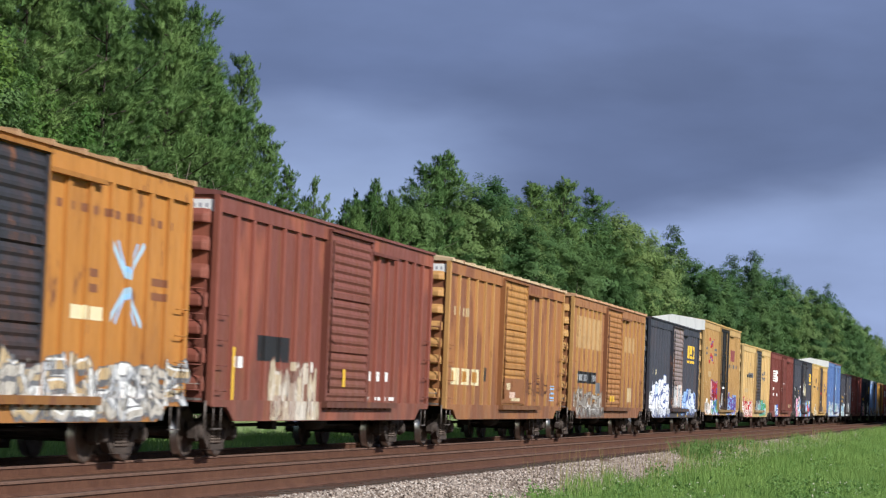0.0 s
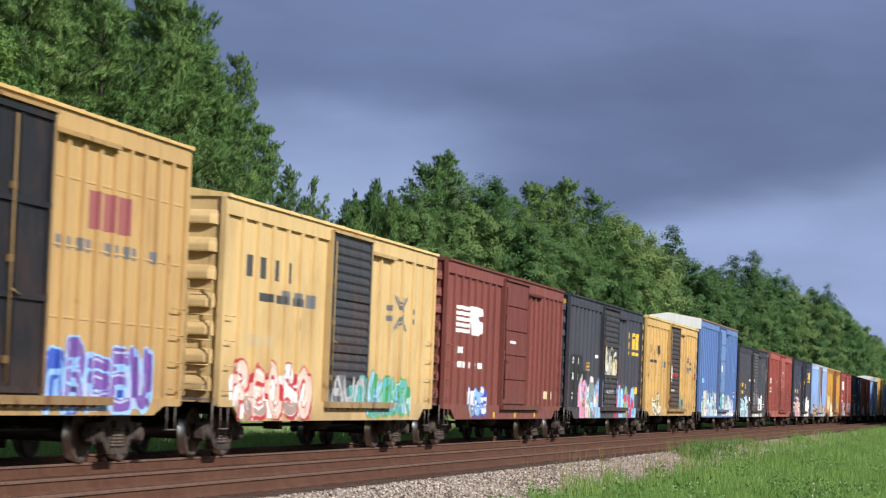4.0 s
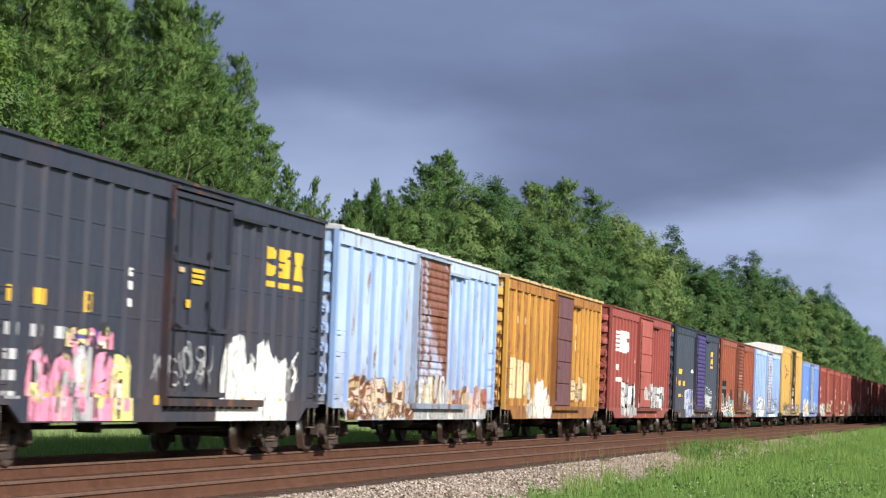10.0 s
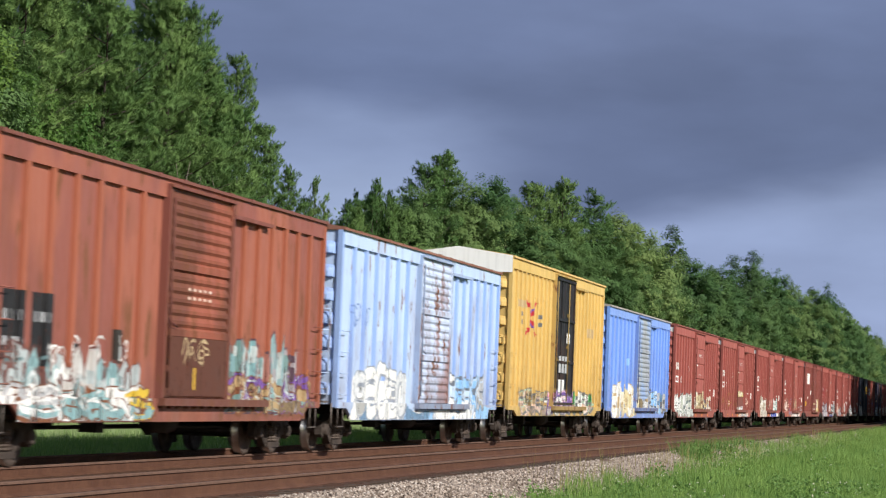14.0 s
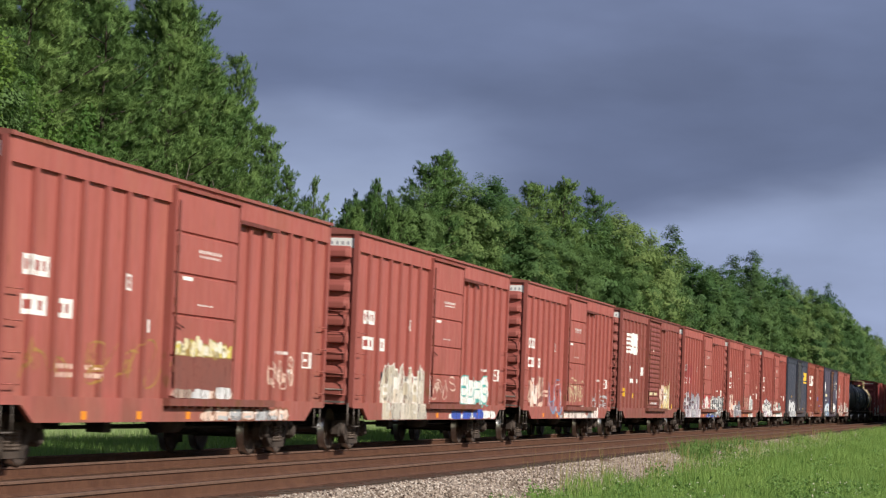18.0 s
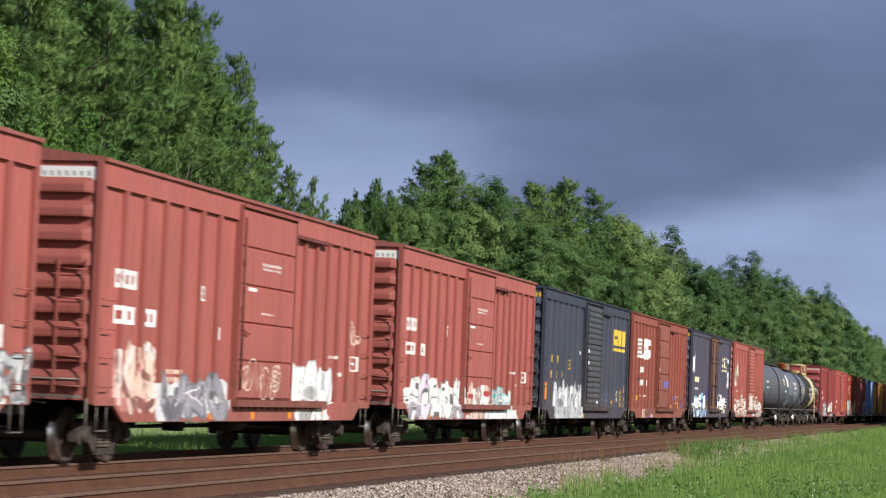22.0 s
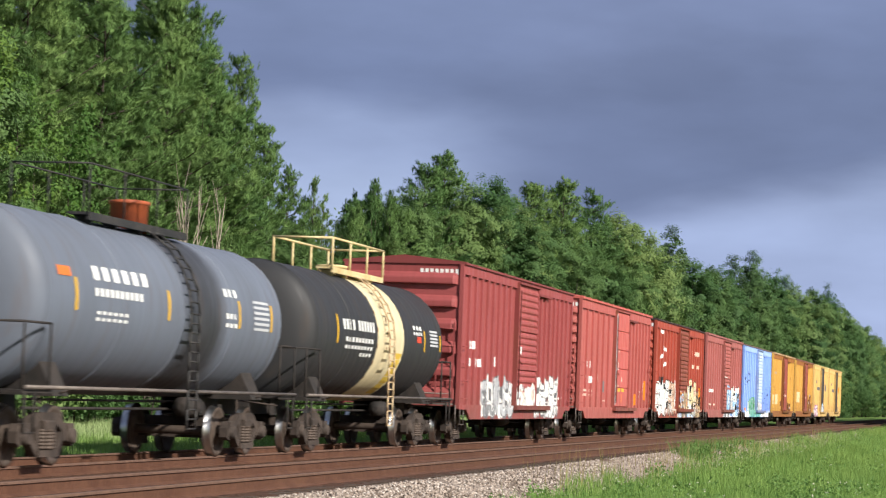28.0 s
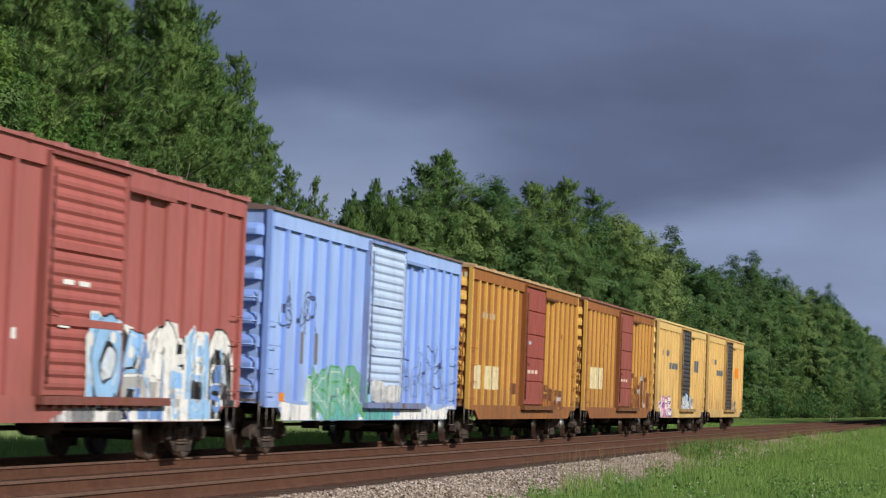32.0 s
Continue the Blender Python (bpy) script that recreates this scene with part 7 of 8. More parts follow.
        s.tube((x, -0.64, top + rh), (x, 0.64, top + rh), spec.get("pipe", 0.014))
    put("hand_rail", s.mesh("hand_rail"), spec["rails"], car)
    mx = spec["manway"]
    dome_h = spec.get("dome_height", 0.52)
    s = Shape()
    s.turn([(top - 0.15, 0.32), (top + dome_h - 0.08, 0.32), (top + dome_h - 0.07, 0.35), (top + dome_h - 0.02, 0.35), (top + dome_h, 0.2)], 2, (mx, 0, 0), 18)
    put("manway", s.mesh("manway"), spec["dome"], car)
    # ladder down the near side
    s = Shape()
    lx = spec["ladder"]
    ring = [(-(r + 0.12) * math.cos(radians(a)), zc + (r + 0.12) * math.sin(radians(a))) for a in range(75, -1, -15)] + [(-(r + 0.12), zc + (0.52 - zc) * i / 6) for i in range(1, 7)]
    rail_run(s, [(lx - 0.22, y, z) for y, z in ring], 0.02)
    ladder = put("ladder", s.mesh("ladder"), spec["ladder_m"], car)
    s = Shape()
    rail_run(s, [(lx + 0.22, y, z) for y, z in ring], 0.02)
    put("stringer", s.mesh("stringer"), spec["ladder_m"], ladder)
    rung = cached("tank_rung", lambda: Shape().tube((-0.22, 0, 0), (0.22, 0, 0), 0.016))
    for k, (y, z) in enumerate(ring):
        put("rung", rung, spec["ladder_m"], ladder, (lx, y, z))
        if k:
            put("rung", rung, spec["ladder_m"], ladder, (lx, (y + ring[k - 1][0]) / 2, (z + ring[k - 1][1]) / 2))
    for nm, c, patches in spec["marks"]:
        for x0, x1, a0, a1 in patches:
            s = Shape()
            on_shell(s, r, zc, x0, x1, a0, a1, 0.004 if nm in ("yellow_band", "rust_stain") else 0.006)
            put(nm, s.mesh(nm), sprayed(c, 0.25), car)
    running_gear(car, h + 0.25, (-h + 1.35, h - 1.35))


def row_marks(x0, x1, a0, a1, n):
    p = (x1 - x0) / n
    return [(x0 + i * p, x0 + i * p + p * .55, a0, a1) for i in range(n)]


BLACK_STEEL = grimy("black_steel", (0.02, 0.02, 0.021), (0.045, 0.04, 0.037), 0.6)
CREAM_STEEL = grimy("cream_steel", (0.62, 0.52, 0.30), (0.5, 0.36, 0.16), 0.6)
RUSTY_CREAM = grimy("rusty_cream_steel", (0.36, 0.22, 0.12), (0.62, 0.50, 0.32), 0.7)
RED_STEEL = grimy("orange_steel", (0.42, 0.10, 0.04), (0.3, 0.08, 0.04), 0.6)
tank_car(dict(ends=(619.9, 638.3), radius=1.40, height=2.50, seed=1, color=(0.098, 0.106, 0.130), band=(0.110, 0.118, 0.142), span=(0, 3, 0.6), rust=0.3, rings=[-4.6, 0.0, 4.6], metal=M_UNDER,
              walk=(-7.6, 8.3), rail_height=0.95, deck=BLACK_STEEL, rails=BLACK_STEEL, dome=BLACK_STEEL, manway=0.3, ladder=-0.6, ladder_m=BLACK_STEEL,
              label="long dark grey tank car with a railed walkway along its top",
              marks=[("lettering", WHITE, row_marks(-7.6, -6.2, 5, 11, 5) + row_marks(-7.4, -6.0, -8, -4, 5) + row_marks(5.6, 7.2, -14, -8, 5) + [(4.4, 5.1, 5, 22)] + [(7.0, 8.0, 2, 34)]),
                     ("reflector", (0.62, 0.36, 0.02), [(x, x + 0.12, 0, 18) for x in (-7.9, -3.6, 1.8, 4.0, 6.2, 8.2)])]))
tank_car(dict(ends=(640.2, 652.3), radius=1.36, height=2.37, seed=2, color=(0.125, 0.142, 0.180), band=(0.028, 0.028, 0.031), span=(1.3, 0.95, 0.6), rust=0.35, rings=[-2.6, 0.2, 2.8], metal=M_UNDER,
              walk=(-2.4, 2.2), rail_height=0.8, deck=BLACK_STEEL, rails=BLACK_STEEL, dome=RED_STEEL, manway=1.1, ladder=0.4, ladder_m=BLACK_STEEL,
              label="slate-blue tank car with a black-stained middle and an orange manway",
              marks=[("lettering", WHITE, row_marks(-3.8, -1.3, 14, 23, 6) + row_marks(-3.8, -1.7, 4, 9, 10) + row_marks(-3.7, -2.3, -7, -5, 6) + row_marks(-3.7, -2.3, -11, -9, 6) + row_marks(2.4, 3.2, 16, 22, 3) + row_marks(2.4, 3.0, 0, 4, 3) + row_marks(2.4, 3.1, -6, -3, 3)),
                     ("reflector", (0.62, 0.36, 0.02), [(x, x + 0.1, -6, 14) for x in (-4.6, -0.6, 3.1, 5.0)]), ("data_panel", SILVER, [(4.0, 4.9, -6 + i * 4, -4 + i * 4) for i in range(6)]), ("placard", (0.6, 0.15, 0.03), [(-5.2, -4.7, 14, 20)])]))
tank_car(dict(ends=(654.0, 665.7), radius=1.36, height=2.37, seed=3, pipe=0.026, dome_height=0.22, color=(0.028, 0.028, 0.030), band=(0.70, 0.60, 0.38), span=(0.45, 1.15, 0.05), rust=0.22, rings=[-2.9, -0.9, 1.6], metal=M_UNDER,
              walk=(-2.0, 2.3), rail_height=0.66, deck=CREAM_STEEL, rails=CREAM_STEEL, dome=CREAM_STEEL, manway=0.3, ladder=0.1, ladder_m=RUSTY_CREAM,
              label="black tank car with a cream and yellow band and cream railings",
              marks=[("lettering", WHITE, row_marks(-3.5, -2.5, 4, 13, 4) + row_marks(-2.3, -0.9, 4, 13, 6) + row_marks(-3.3, -1.0, -6, -2, 9) + row_marks(-3.3, -1.0, -12, -9, 9) + row_marks(-2.0, -1.0, -18, -15, 4) + row_marks(2.6, 3.5, 12, 16, 3) + row_marks(2.6, 3.5, 7, 10, 4)),
                     ("reflector", (0.62, 0.36, 0.02), [(-4.0, -3.9, -8, 16), (3.6, 3.7, -8, 12), (5.2, 5.3, -6, 10)]), ("data_panel", SILVER, [(4.2, 5.0, -2 + i * 3.4, 0 + i * 3.4) for i in range(5)]), ("placard", (0.55, 0.06, 0.03), [(2.9, 3.3, 0, 6)]), ("yellow_band", (0.62, 0.42, 0.06), [(0.95, 1.62, -60, -12)]), ("rust_stain", (0.16, 0.08, 0.04), [(-0.74, -0.66, -40, 40), (0.1, 0.2, -10, 60), (1.60, 1.66, -30, 50)])]))

# ---- trees ----


def blades(base, way, length, width, rng, face=None):
    """Thin leaf blades as single triangles."""
    n = len(base)
    side = np.cross(way, rng.normal(size=(n, 3)) if face is None else face + rng.normal(0, .45, (n, 3)))
    side /= np.linalg.norm(side, axis=1)[:, None] + 1e-9
    a = base - side * width[:, None] / 2
    b = base + side * width[:, None] / 2
    c = base + way * length[:, None]
    v = np.stack([a, b, c], 1).reshape(-1, 3)
    return v, np.arange(3 * n).reshape(-1, 3)


def leaf_quads(center, size, rng, up=0.35):
    """Small pointed leaves, turned every way but mostly facing up and out."""
    n = len(center)
    nrm = rng.normal(size=(n, 3))
    nrm[:, 2] = np.abs(nrm[:, 2]) + up
    nrm /= np.linalg.norm(nrm, axis=1)[:, None]
    u = np.cross(nrm, rng.normal(size=(n, 3)))
    u /= np.linalg.norm(u, axis=1)[:, None] + 1e-9
    w = np.cross(nrm, u)
    s = size[:, None]
    v = np.stack([center - u * s, center + w * s * .62, center + u * s, center - w * s * .62], 1).reshape(-1, 3)
    return v, np.arange(4 * n).reshape(-1, 4)


def mesh_np(name, v, f, slots=1, normals=None):
    """A mesh from arrays; with normals (one a corner point), leaves are shaded as the rounded tuft that they belong to."""
    if normals is not None:
        ng = np.cross(v[f[:, 1]] - v[f[:, 0]], v[f[:, 2]] - v[f[:, 0]])
        back = (ng * normals[f[:, 0]]).sum(1) < 0
        f = f.copy()
        f[back] = f[back][:, ::-1]
    me = bpy.data.meshes.new(name)
    n, k = len(f), f.shape[1]
    me.vertices.add(len(v))
    me.vertices.foreach_set("co", v.astype(np.float32).ravel())
    me.loops.add(n * k)
    me.loops.foreach_set("vertex_index", f.astype(np.int32).ravel())
    me.polygons.add(n)
    me.polygons.foreach_set("loop_start", np.arange(0, n * k, k, dtype=np.int32))
    for _ in range(slots):
        me.materials.append(None)
    me.update(calc_edges=True)
    me.validate()
    if normals is not None:
        me.polygons.foreach_set("use_smooth", np.ones(n, dtype=bool))
        me.normals_split_custom_set_from_vertices(normals.astype(np.float32))
    return me


def limbs_mesh(segments):
    s = Shape()
    for a, b, r0, r1 in segments:
        s.tube(a, b, r0, 5, 0, r1)
    return s.mesh("trunk")


def leaf_tris(center, size, rng, face=None):
    n = len(center)
    nrm = rng.normal(size=(n, 3)) if face is None else face * 1.5 + rng.normal(0, .55, (n, 3))
    nrm[:, 2] += .35
    nrm /= np.linalg.norm(nrm, axis=1)[:, None]
    u = np.cross(nrm, rng.normal(size=(n, 3)))
    u /= np.linalg.norm(u, axis=1)[:, None] + 1e-9
    w = np.cross(nrm, u)
    s = size[:, None]
    v = np.stack([center - u * s + w * s * .5, center + u * s + w * s * .5, center - w * s], 1).reshape(-1, 3)
    return v, np.arange(3 * n).reshape(-1, 3)


def unit(v):
    return v / (np.linalg.norm(v, axis=1)[:, None] + 1e-9)


def needle_shoots(P, D, out, rng, m, length, width, core):
    """Brushes of long needles round shoots that stand at P and point along D; core: a few broad scales that fill the brush."""
    n = len(P)
    D2, P2, O2 = np.repeat(D, m, 0), np.repeat(P, m, 0), np.repeat(out, m, 0)
    rad = rng.normal(size=(n * m, 3))
    rad = unit(rad - (rad * D2).sum(1)[:, None] * D2)
    along = rng.random((n * m, 1))
    base = P2 + D2 * (along - .5) * length * 1.5
    way = unit(D2 * rng.uniform(.5, 1.3, (n * m, 1)) + rad * .85 + np.array([0, 0, .12]))
    ln = rng.uniform(.75, 1.15, n * m) * length
    wd = rng.uniform(.75, 1.25, n * m) * width
    v, f = blades(base, way, ln, wd, rng, rad)
    nn = rad * .38 + D2 * .4 + O2 * .8 + np.array([0, 0, .3]) + rng.normal(0, .10, (n * m, 3))
    P3, O3, D3 = np.repeat(P, core, 0), np.repeat(out, core, 0), np.repeat(D, core, 0)
    r3 = unit(rng.normal(size=(n * core, 3)))
    v2, f2 = leaf_tris(P3 + r3 * length * .45, rng.uniform(.16, .26, n * core) * length, rng, r3)
    n3 = r3 * .5 + O3 * .6 + D3 * .3 + np.array([0, 0, .25])
    return np.concatenate([v, v2]), np.concatenate([f, f2 + len(v)]), np.repeat(unit(np.concatenate([nn, n3])), 3, 0)


def pine(seed, H=16.0, W=3.4, bare=0.12, fine=1.0, young=False, limbs=60):
    """A pine: leaning trunk, limbs that sweep out and turn up, each with a fan of twigs that end in brushes of long needles."""
    rng = np.random.default_rng(seed)
    seg = []
    prev = np.zeros(3)
    lean = rng.normal(0, 0.02, 2)
    for i in range(8):
        z = H * (i + 1) / 8 * 0.97
        q = np.array([lean[0] * z + rng.normal(0, .06), lean[1] * z + rng.normal(0, .06), z])
        seg.append((prev, q, 0.2 * (1 - i / 8.6), 0.2 * (1 - (i + 1) / 8.6)))
        prev = q
    P, D, O = [], [], []
    for i in range(limbs):
        t = (i + rng.random()) / limbs
        h = H * (bare + (1 - bare) * t)
        if young:
            reach = W * (.05 + .95 * (1 - t) ** .9) * rng.uniform(.6, 1.08)
            rise, lift = rng.uniform(.35, .7), .5
        else:
            reach = W * (0.55 + 0.55 * math.sin(math.pi * min(1, (t * .92 + .10)) ** 0.8)) * rng.uniform(.45, 1.12) * (1 - t ** 4 * .7)
            rise, lift = rng.uniform(-.12, .12) + .35 * t, .22
        az = i * 2.4 + rng.uniform(-.6, .6)
        base = np.array([lean[0] * h, lean[1] * h, h])
        o = np.array([math.cos(az), math.sin(az), 0.0])
        side = np.array([-o[1], o[0], 0.0])

        def spine(u):
            return base + o * reach * u + np.array([0, 0, reach * (rise * u + lift * u * u)])

        for u0, u1 in ((0, .5), (.5, .95)):
            seg.append((spine(u0), spine(u1), .034 * (1 - u0 * .6), .034 * (1 - u1 * .7)))
        twigs = 4 + int(reach * 2.0) if young else 3 + int(reach * 1.3)
        for k in range(twigs):
            u = .22 + .78 * (k + rng.random() * .6) / twigs
            sgn = rng.choice((-1, 1)) * rng.uniform(.12, .42) * reach * (1.1 - u * .7)
            tip = spine(u) + side * sgn + o * abs(sgn) * .5 + np.array([0, 0, rng.uniform(-.05, .28)])
            for _ in range(10 if not young else 4):
                p = tip + rng.normal(0, .17 if young else .21, 3) * np.array([1, 1, .62])
                P.append(p)
                D.append(o * .45 + side * sgn * .5 + rng.normal(0, .35, 3) + np.array([0, 0, 1.5 if young else .5]))
                O.append(o * .8 + np.array([0, 0, .45]) + (p - spine(u)) * .8 if young else o * .35 + np.array([0, 0, .30]) + (p - tip) * np.array([2.8, 2.8, 4.8]))
    for i in range(9):
        P.append(np.array([lean[0] * H, lean[1] * H, H * .965]) + rng.normal(0, .09, 3) + np.array([0, 0, i * .05]))
        D.append(np.array([0, 0, 1.0]) + rng.normal(0, .3, 3))
        O.append(np.array([0, 0, 1.0]))
    P, D, O = np.array(P), unit(np.array(D)), unit(np.array(O))
    v, f, nn = needle_shoots(P, D, O, rng, int(46 / fine ** 1.5), .21, .018 * fine, 1)
    return limbs_mesh(seg), mesh_np("crown", v, f, 1, nn)


def broadleaf(seed, H=15.0, W=3.6, bare=0.04, pointed=False, fine=1.0, feather=0.0):
    """A broadleaved edge tree: forked trunk and several uneven lobes of leafy clumps, down to the ground. feather: how far the sprays stand up."""
    rng = np.random.default_rng(seed)
    seg = [((0, 0, 0), (0.1, 0, H * .3), .2, .15), ((0.1, 0, H * .3), (rng.normal(0, .2), rng.normal(0, .2), H * .85), .13, .03)]
    lobes = []
    if pointed:
        for i in range(15):
            t = (i + .5) / 15
            reach = W * (1 - t) ** .75 * .60
            az = i * 2.4 + rng.uniform(-.4, .4)
            lobes.append((np.array([math.cos(az) * reach, math.sin(az) * reach, H * (.05 + .88 * t)]), W * (.46 - .28 * t), H * (.10 - .03 * t)))
        lobes.append((np.array([0, 0, H * .4]), W * .42, H * .34))
        lobes.append((np.array([0, 0, H * .93]), W * .15, H * .065))
    else:
        lobes.append((np.array([0, 0, H * .66]), W * .55, H * .27))
        lobes.append((np.array([0, 0, H * .30]), W * .60, H * .26))
        lobes.append((np.array([rng.normal(0, .3), rng.normal(0, .3), H * .86]), W * .34, H * .125))
        for i in range(13):
            az = i * 2.4 + rng.uniform(-.5, .5)
            t = (i + .5) / 13
            reach = W * rng.uniform(.5, .74) * (1 if t < .7 else .7)
            lobes.append((np.array([math.cos(az) * reach, math.sin(az) * reach, H * (.08 + .76 * t)]), W * rng.uniform(.28, .46), H * rng.uniform(.075, .13)))
    cs, ns = [], []
    for c, rx, rz in lobes:
        box = np.array([rx, rx, rz])
        k = max(7, int(15 * rx * rz / 1.2))
        d = unit(rng.normal(size=(k, 3)))
        for e in d:
            p = c + e * box * rng.uniform(.74, 1.02)
            if p[2] < .3:
                continue
            r = rng.uniform(.28, .62)
            j = int((260 * r * r + 60) / fine ** 2)
            q = unit(rng.normal(size=(j, 3)))
            at_ = q * np.array([1, 1, .7]) * r * (rng.random((j, 1)) ** .45) * rng.uniform(.8, 1.25, (j, 1))
            at_[:, 2] += feather * rng.uniform(0, .8, j) * r
            outward = unit((p - np.array([0, 0, H * .45]))[None] * np.array([1, 1, .55]))[0]
            cs.append(p + at_)
            ns.append(q * .34 + .5 * e + .8 * outward)
        seg.append(((0.05, 0, max(.5, c[2] - np.hypot(c[0], c[1]) * .7)), tuple(c), .05, .012))
    cs = np.concatenate(cs)
    ns = np.concatenate(ns)
    v, f = leaf_tris(cs, fine * rng.uniform(.042, .085, len(cs)), rng, ns)
    dn = unit(ns + np.array([0, 0, .25]) + rng.normal(0, .22, ns.shape))
    return limbs_mesh(seg), mesh_np("crown", v, f, 1, np.repeat(dn, 3, 0))


def bush(seed, H=3.2, W=2.2):
    rng = np.random.default_rng(seed)
    cs = []
    for i in range(30):
        c = np.array([rng.normal(0, W * .5), rng.normal(0, W * .35), rng.uniform(.1, 1) * H * .85])
        r = rng.uniform(.35, .7)
        d = rng.normal(size=(90, 3))
        d /= np.linalg.norm(d, axis=1)[:, None]
        cs.append(c + d * r * rng.random((90, 1)) ** .4)
    cs = np.concatenate(cs)
    v, f = leaf_tris(cs, rng.uniform(.06, .12, len(cs)), rng)
    return limbs_mesh([((i * .3 - .5, 0, 0), (i * .5 - .8, 0, H * .7), .04, .01) for i in range(4)]), mesh_np("crown", v, f)


KINDS = {"p": [pine(i + 1, 16.0, w) for i, w in enumerate((3.2, 3.6, 2.9, 3.3))], "q": [pine(i + 8, 16.0, w, 0.12, 2.0) for i, w in enumerate((3.2, 3.5))],
         "y": [pine(i + 14, 16.0, w, 0.03, 1.3, True, 64) for i, w in enumerate((3.6, 3.2, 3.0))], "z": [pine(i + 34, 16.0, w, 0.2, 1.3, True, 30) for i, w in enumerate((3.4, 3.0))],
         "s": [broadleaf(90, 15.0, 4.2, 0.04, False, 3.0)], "d": [broadleaf(i + 20, 15.0, w) for i, w in enumerate((3.4, 3.8, 3.1, 3.6, 3.3))],
         "f": [broadleaf(i + 60, 15.0, w, 0.04, False, 1.35, k) for i, (w, k) in enumerate(((3.6, 0), (4.2, .8), (3.9, .4), (3.3, 1.2)))],
         "c": [broadleaf(41, 15.0, 4.4, 0.06, True, 1.2), broadleaf(42, 15.0, 4.8, 0.06, True, 1.2, .8)], "b": [bush(51), bush(52), bush(53, 4.0, 2.6)]}
LABELS = {"z": ("thin young pine with gaps between its whorls of limbs", "pine tree"), "y": ("young pointed pine with upright shoots in the wood's edge", "pine tree"), "q": ("tall pine standing among the trees of the wood", "pine tree"), "s": ("unseen leafy tree added to shade the far stretch of track", "tree"), "p": ("tall pine with dense green needle tufts at the wood's edge", "pine tree"), "d": ("leafy broadleaved tree at the edge of the wood", "tree"),
          "f": ("leafy broadleaved tree of the wood farther down the line", "tree"), "c": ("slender pointed dark green tree rising over the wood", "tree"), "b": ("low leafy bush before the wood", "bush")}
SWAY = []


def plant(kind, x, y, H, rng, sway=False, slim=1.0):
    trunk, crown = KINDS[kind][rng.randrange(len(KINDS[kind]))]
    std = {"z": 16.0, "y": 16.0, "q": 16.0, "s": 15.0, "p": 16.0, "d": 15.0, "f": 15.0, "c": 15.0, "b": 3.4}[kind]
    k = (H - (FIELD_Z - GROUND_Z if y > 15 else 0)) / std
    name = {"z": "pine_tree", "y": "pine_tree", "q": "pine_tree", "s": "tree", "p": "pine_tree", "d": "tree", "f": "tree", "c": "tree", "b": "bush"}[kind]
    t = tagged(new(name), LABELS[kind][0], LABELS[kind][1], "trees and bushes of the wood")
    t.location = (x, y, FIELD_Z if y > 15 else GROUND_Z)
    t.rotation_euler[2] = rng.uniform(0, 2 * math.pi)
    wide = max(0.8, min(1.25, k)) * rng.uniform(.92, 1.1) * slim
    t.scale = (wide, wide, k)
    put("trunk", trunk, M_TRUNK, t)
    put("crown", crown, M_NEEDLE if kind in "pqyz" else (M_LEAF_DARK if kind == "c" else M_LEAF), t)
    if sway:
        SWAY.append((t, rng.random()))
    return t


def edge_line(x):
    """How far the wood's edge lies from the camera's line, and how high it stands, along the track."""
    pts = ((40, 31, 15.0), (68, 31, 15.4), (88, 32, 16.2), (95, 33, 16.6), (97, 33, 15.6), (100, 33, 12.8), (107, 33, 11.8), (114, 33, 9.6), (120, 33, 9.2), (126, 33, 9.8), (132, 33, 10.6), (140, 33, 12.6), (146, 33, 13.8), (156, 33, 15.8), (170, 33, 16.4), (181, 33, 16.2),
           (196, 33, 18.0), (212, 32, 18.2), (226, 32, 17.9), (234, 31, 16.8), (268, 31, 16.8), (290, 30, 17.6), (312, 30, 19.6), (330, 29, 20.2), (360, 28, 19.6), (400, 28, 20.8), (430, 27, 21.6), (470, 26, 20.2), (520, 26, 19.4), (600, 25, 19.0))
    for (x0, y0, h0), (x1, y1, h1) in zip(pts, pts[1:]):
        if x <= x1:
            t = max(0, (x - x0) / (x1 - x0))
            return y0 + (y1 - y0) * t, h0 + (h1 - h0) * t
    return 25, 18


def build_wood():
    rng = random.Random(11)
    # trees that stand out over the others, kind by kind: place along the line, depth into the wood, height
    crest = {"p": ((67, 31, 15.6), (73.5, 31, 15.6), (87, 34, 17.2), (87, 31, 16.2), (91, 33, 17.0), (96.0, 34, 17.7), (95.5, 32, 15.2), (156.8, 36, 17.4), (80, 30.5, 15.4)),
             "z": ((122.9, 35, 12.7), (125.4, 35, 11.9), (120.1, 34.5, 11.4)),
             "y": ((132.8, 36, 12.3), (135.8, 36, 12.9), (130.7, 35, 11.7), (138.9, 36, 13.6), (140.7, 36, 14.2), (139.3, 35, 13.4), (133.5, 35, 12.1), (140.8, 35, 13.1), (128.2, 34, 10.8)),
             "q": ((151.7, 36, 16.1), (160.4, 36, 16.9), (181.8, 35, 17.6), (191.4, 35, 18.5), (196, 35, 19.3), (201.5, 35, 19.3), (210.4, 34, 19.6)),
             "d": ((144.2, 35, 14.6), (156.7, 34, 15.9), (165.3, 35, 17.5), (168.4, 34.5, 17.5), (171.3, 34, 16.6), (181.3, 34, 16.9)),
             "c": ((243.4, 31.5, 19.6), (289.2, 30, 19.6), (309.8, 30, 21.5)),
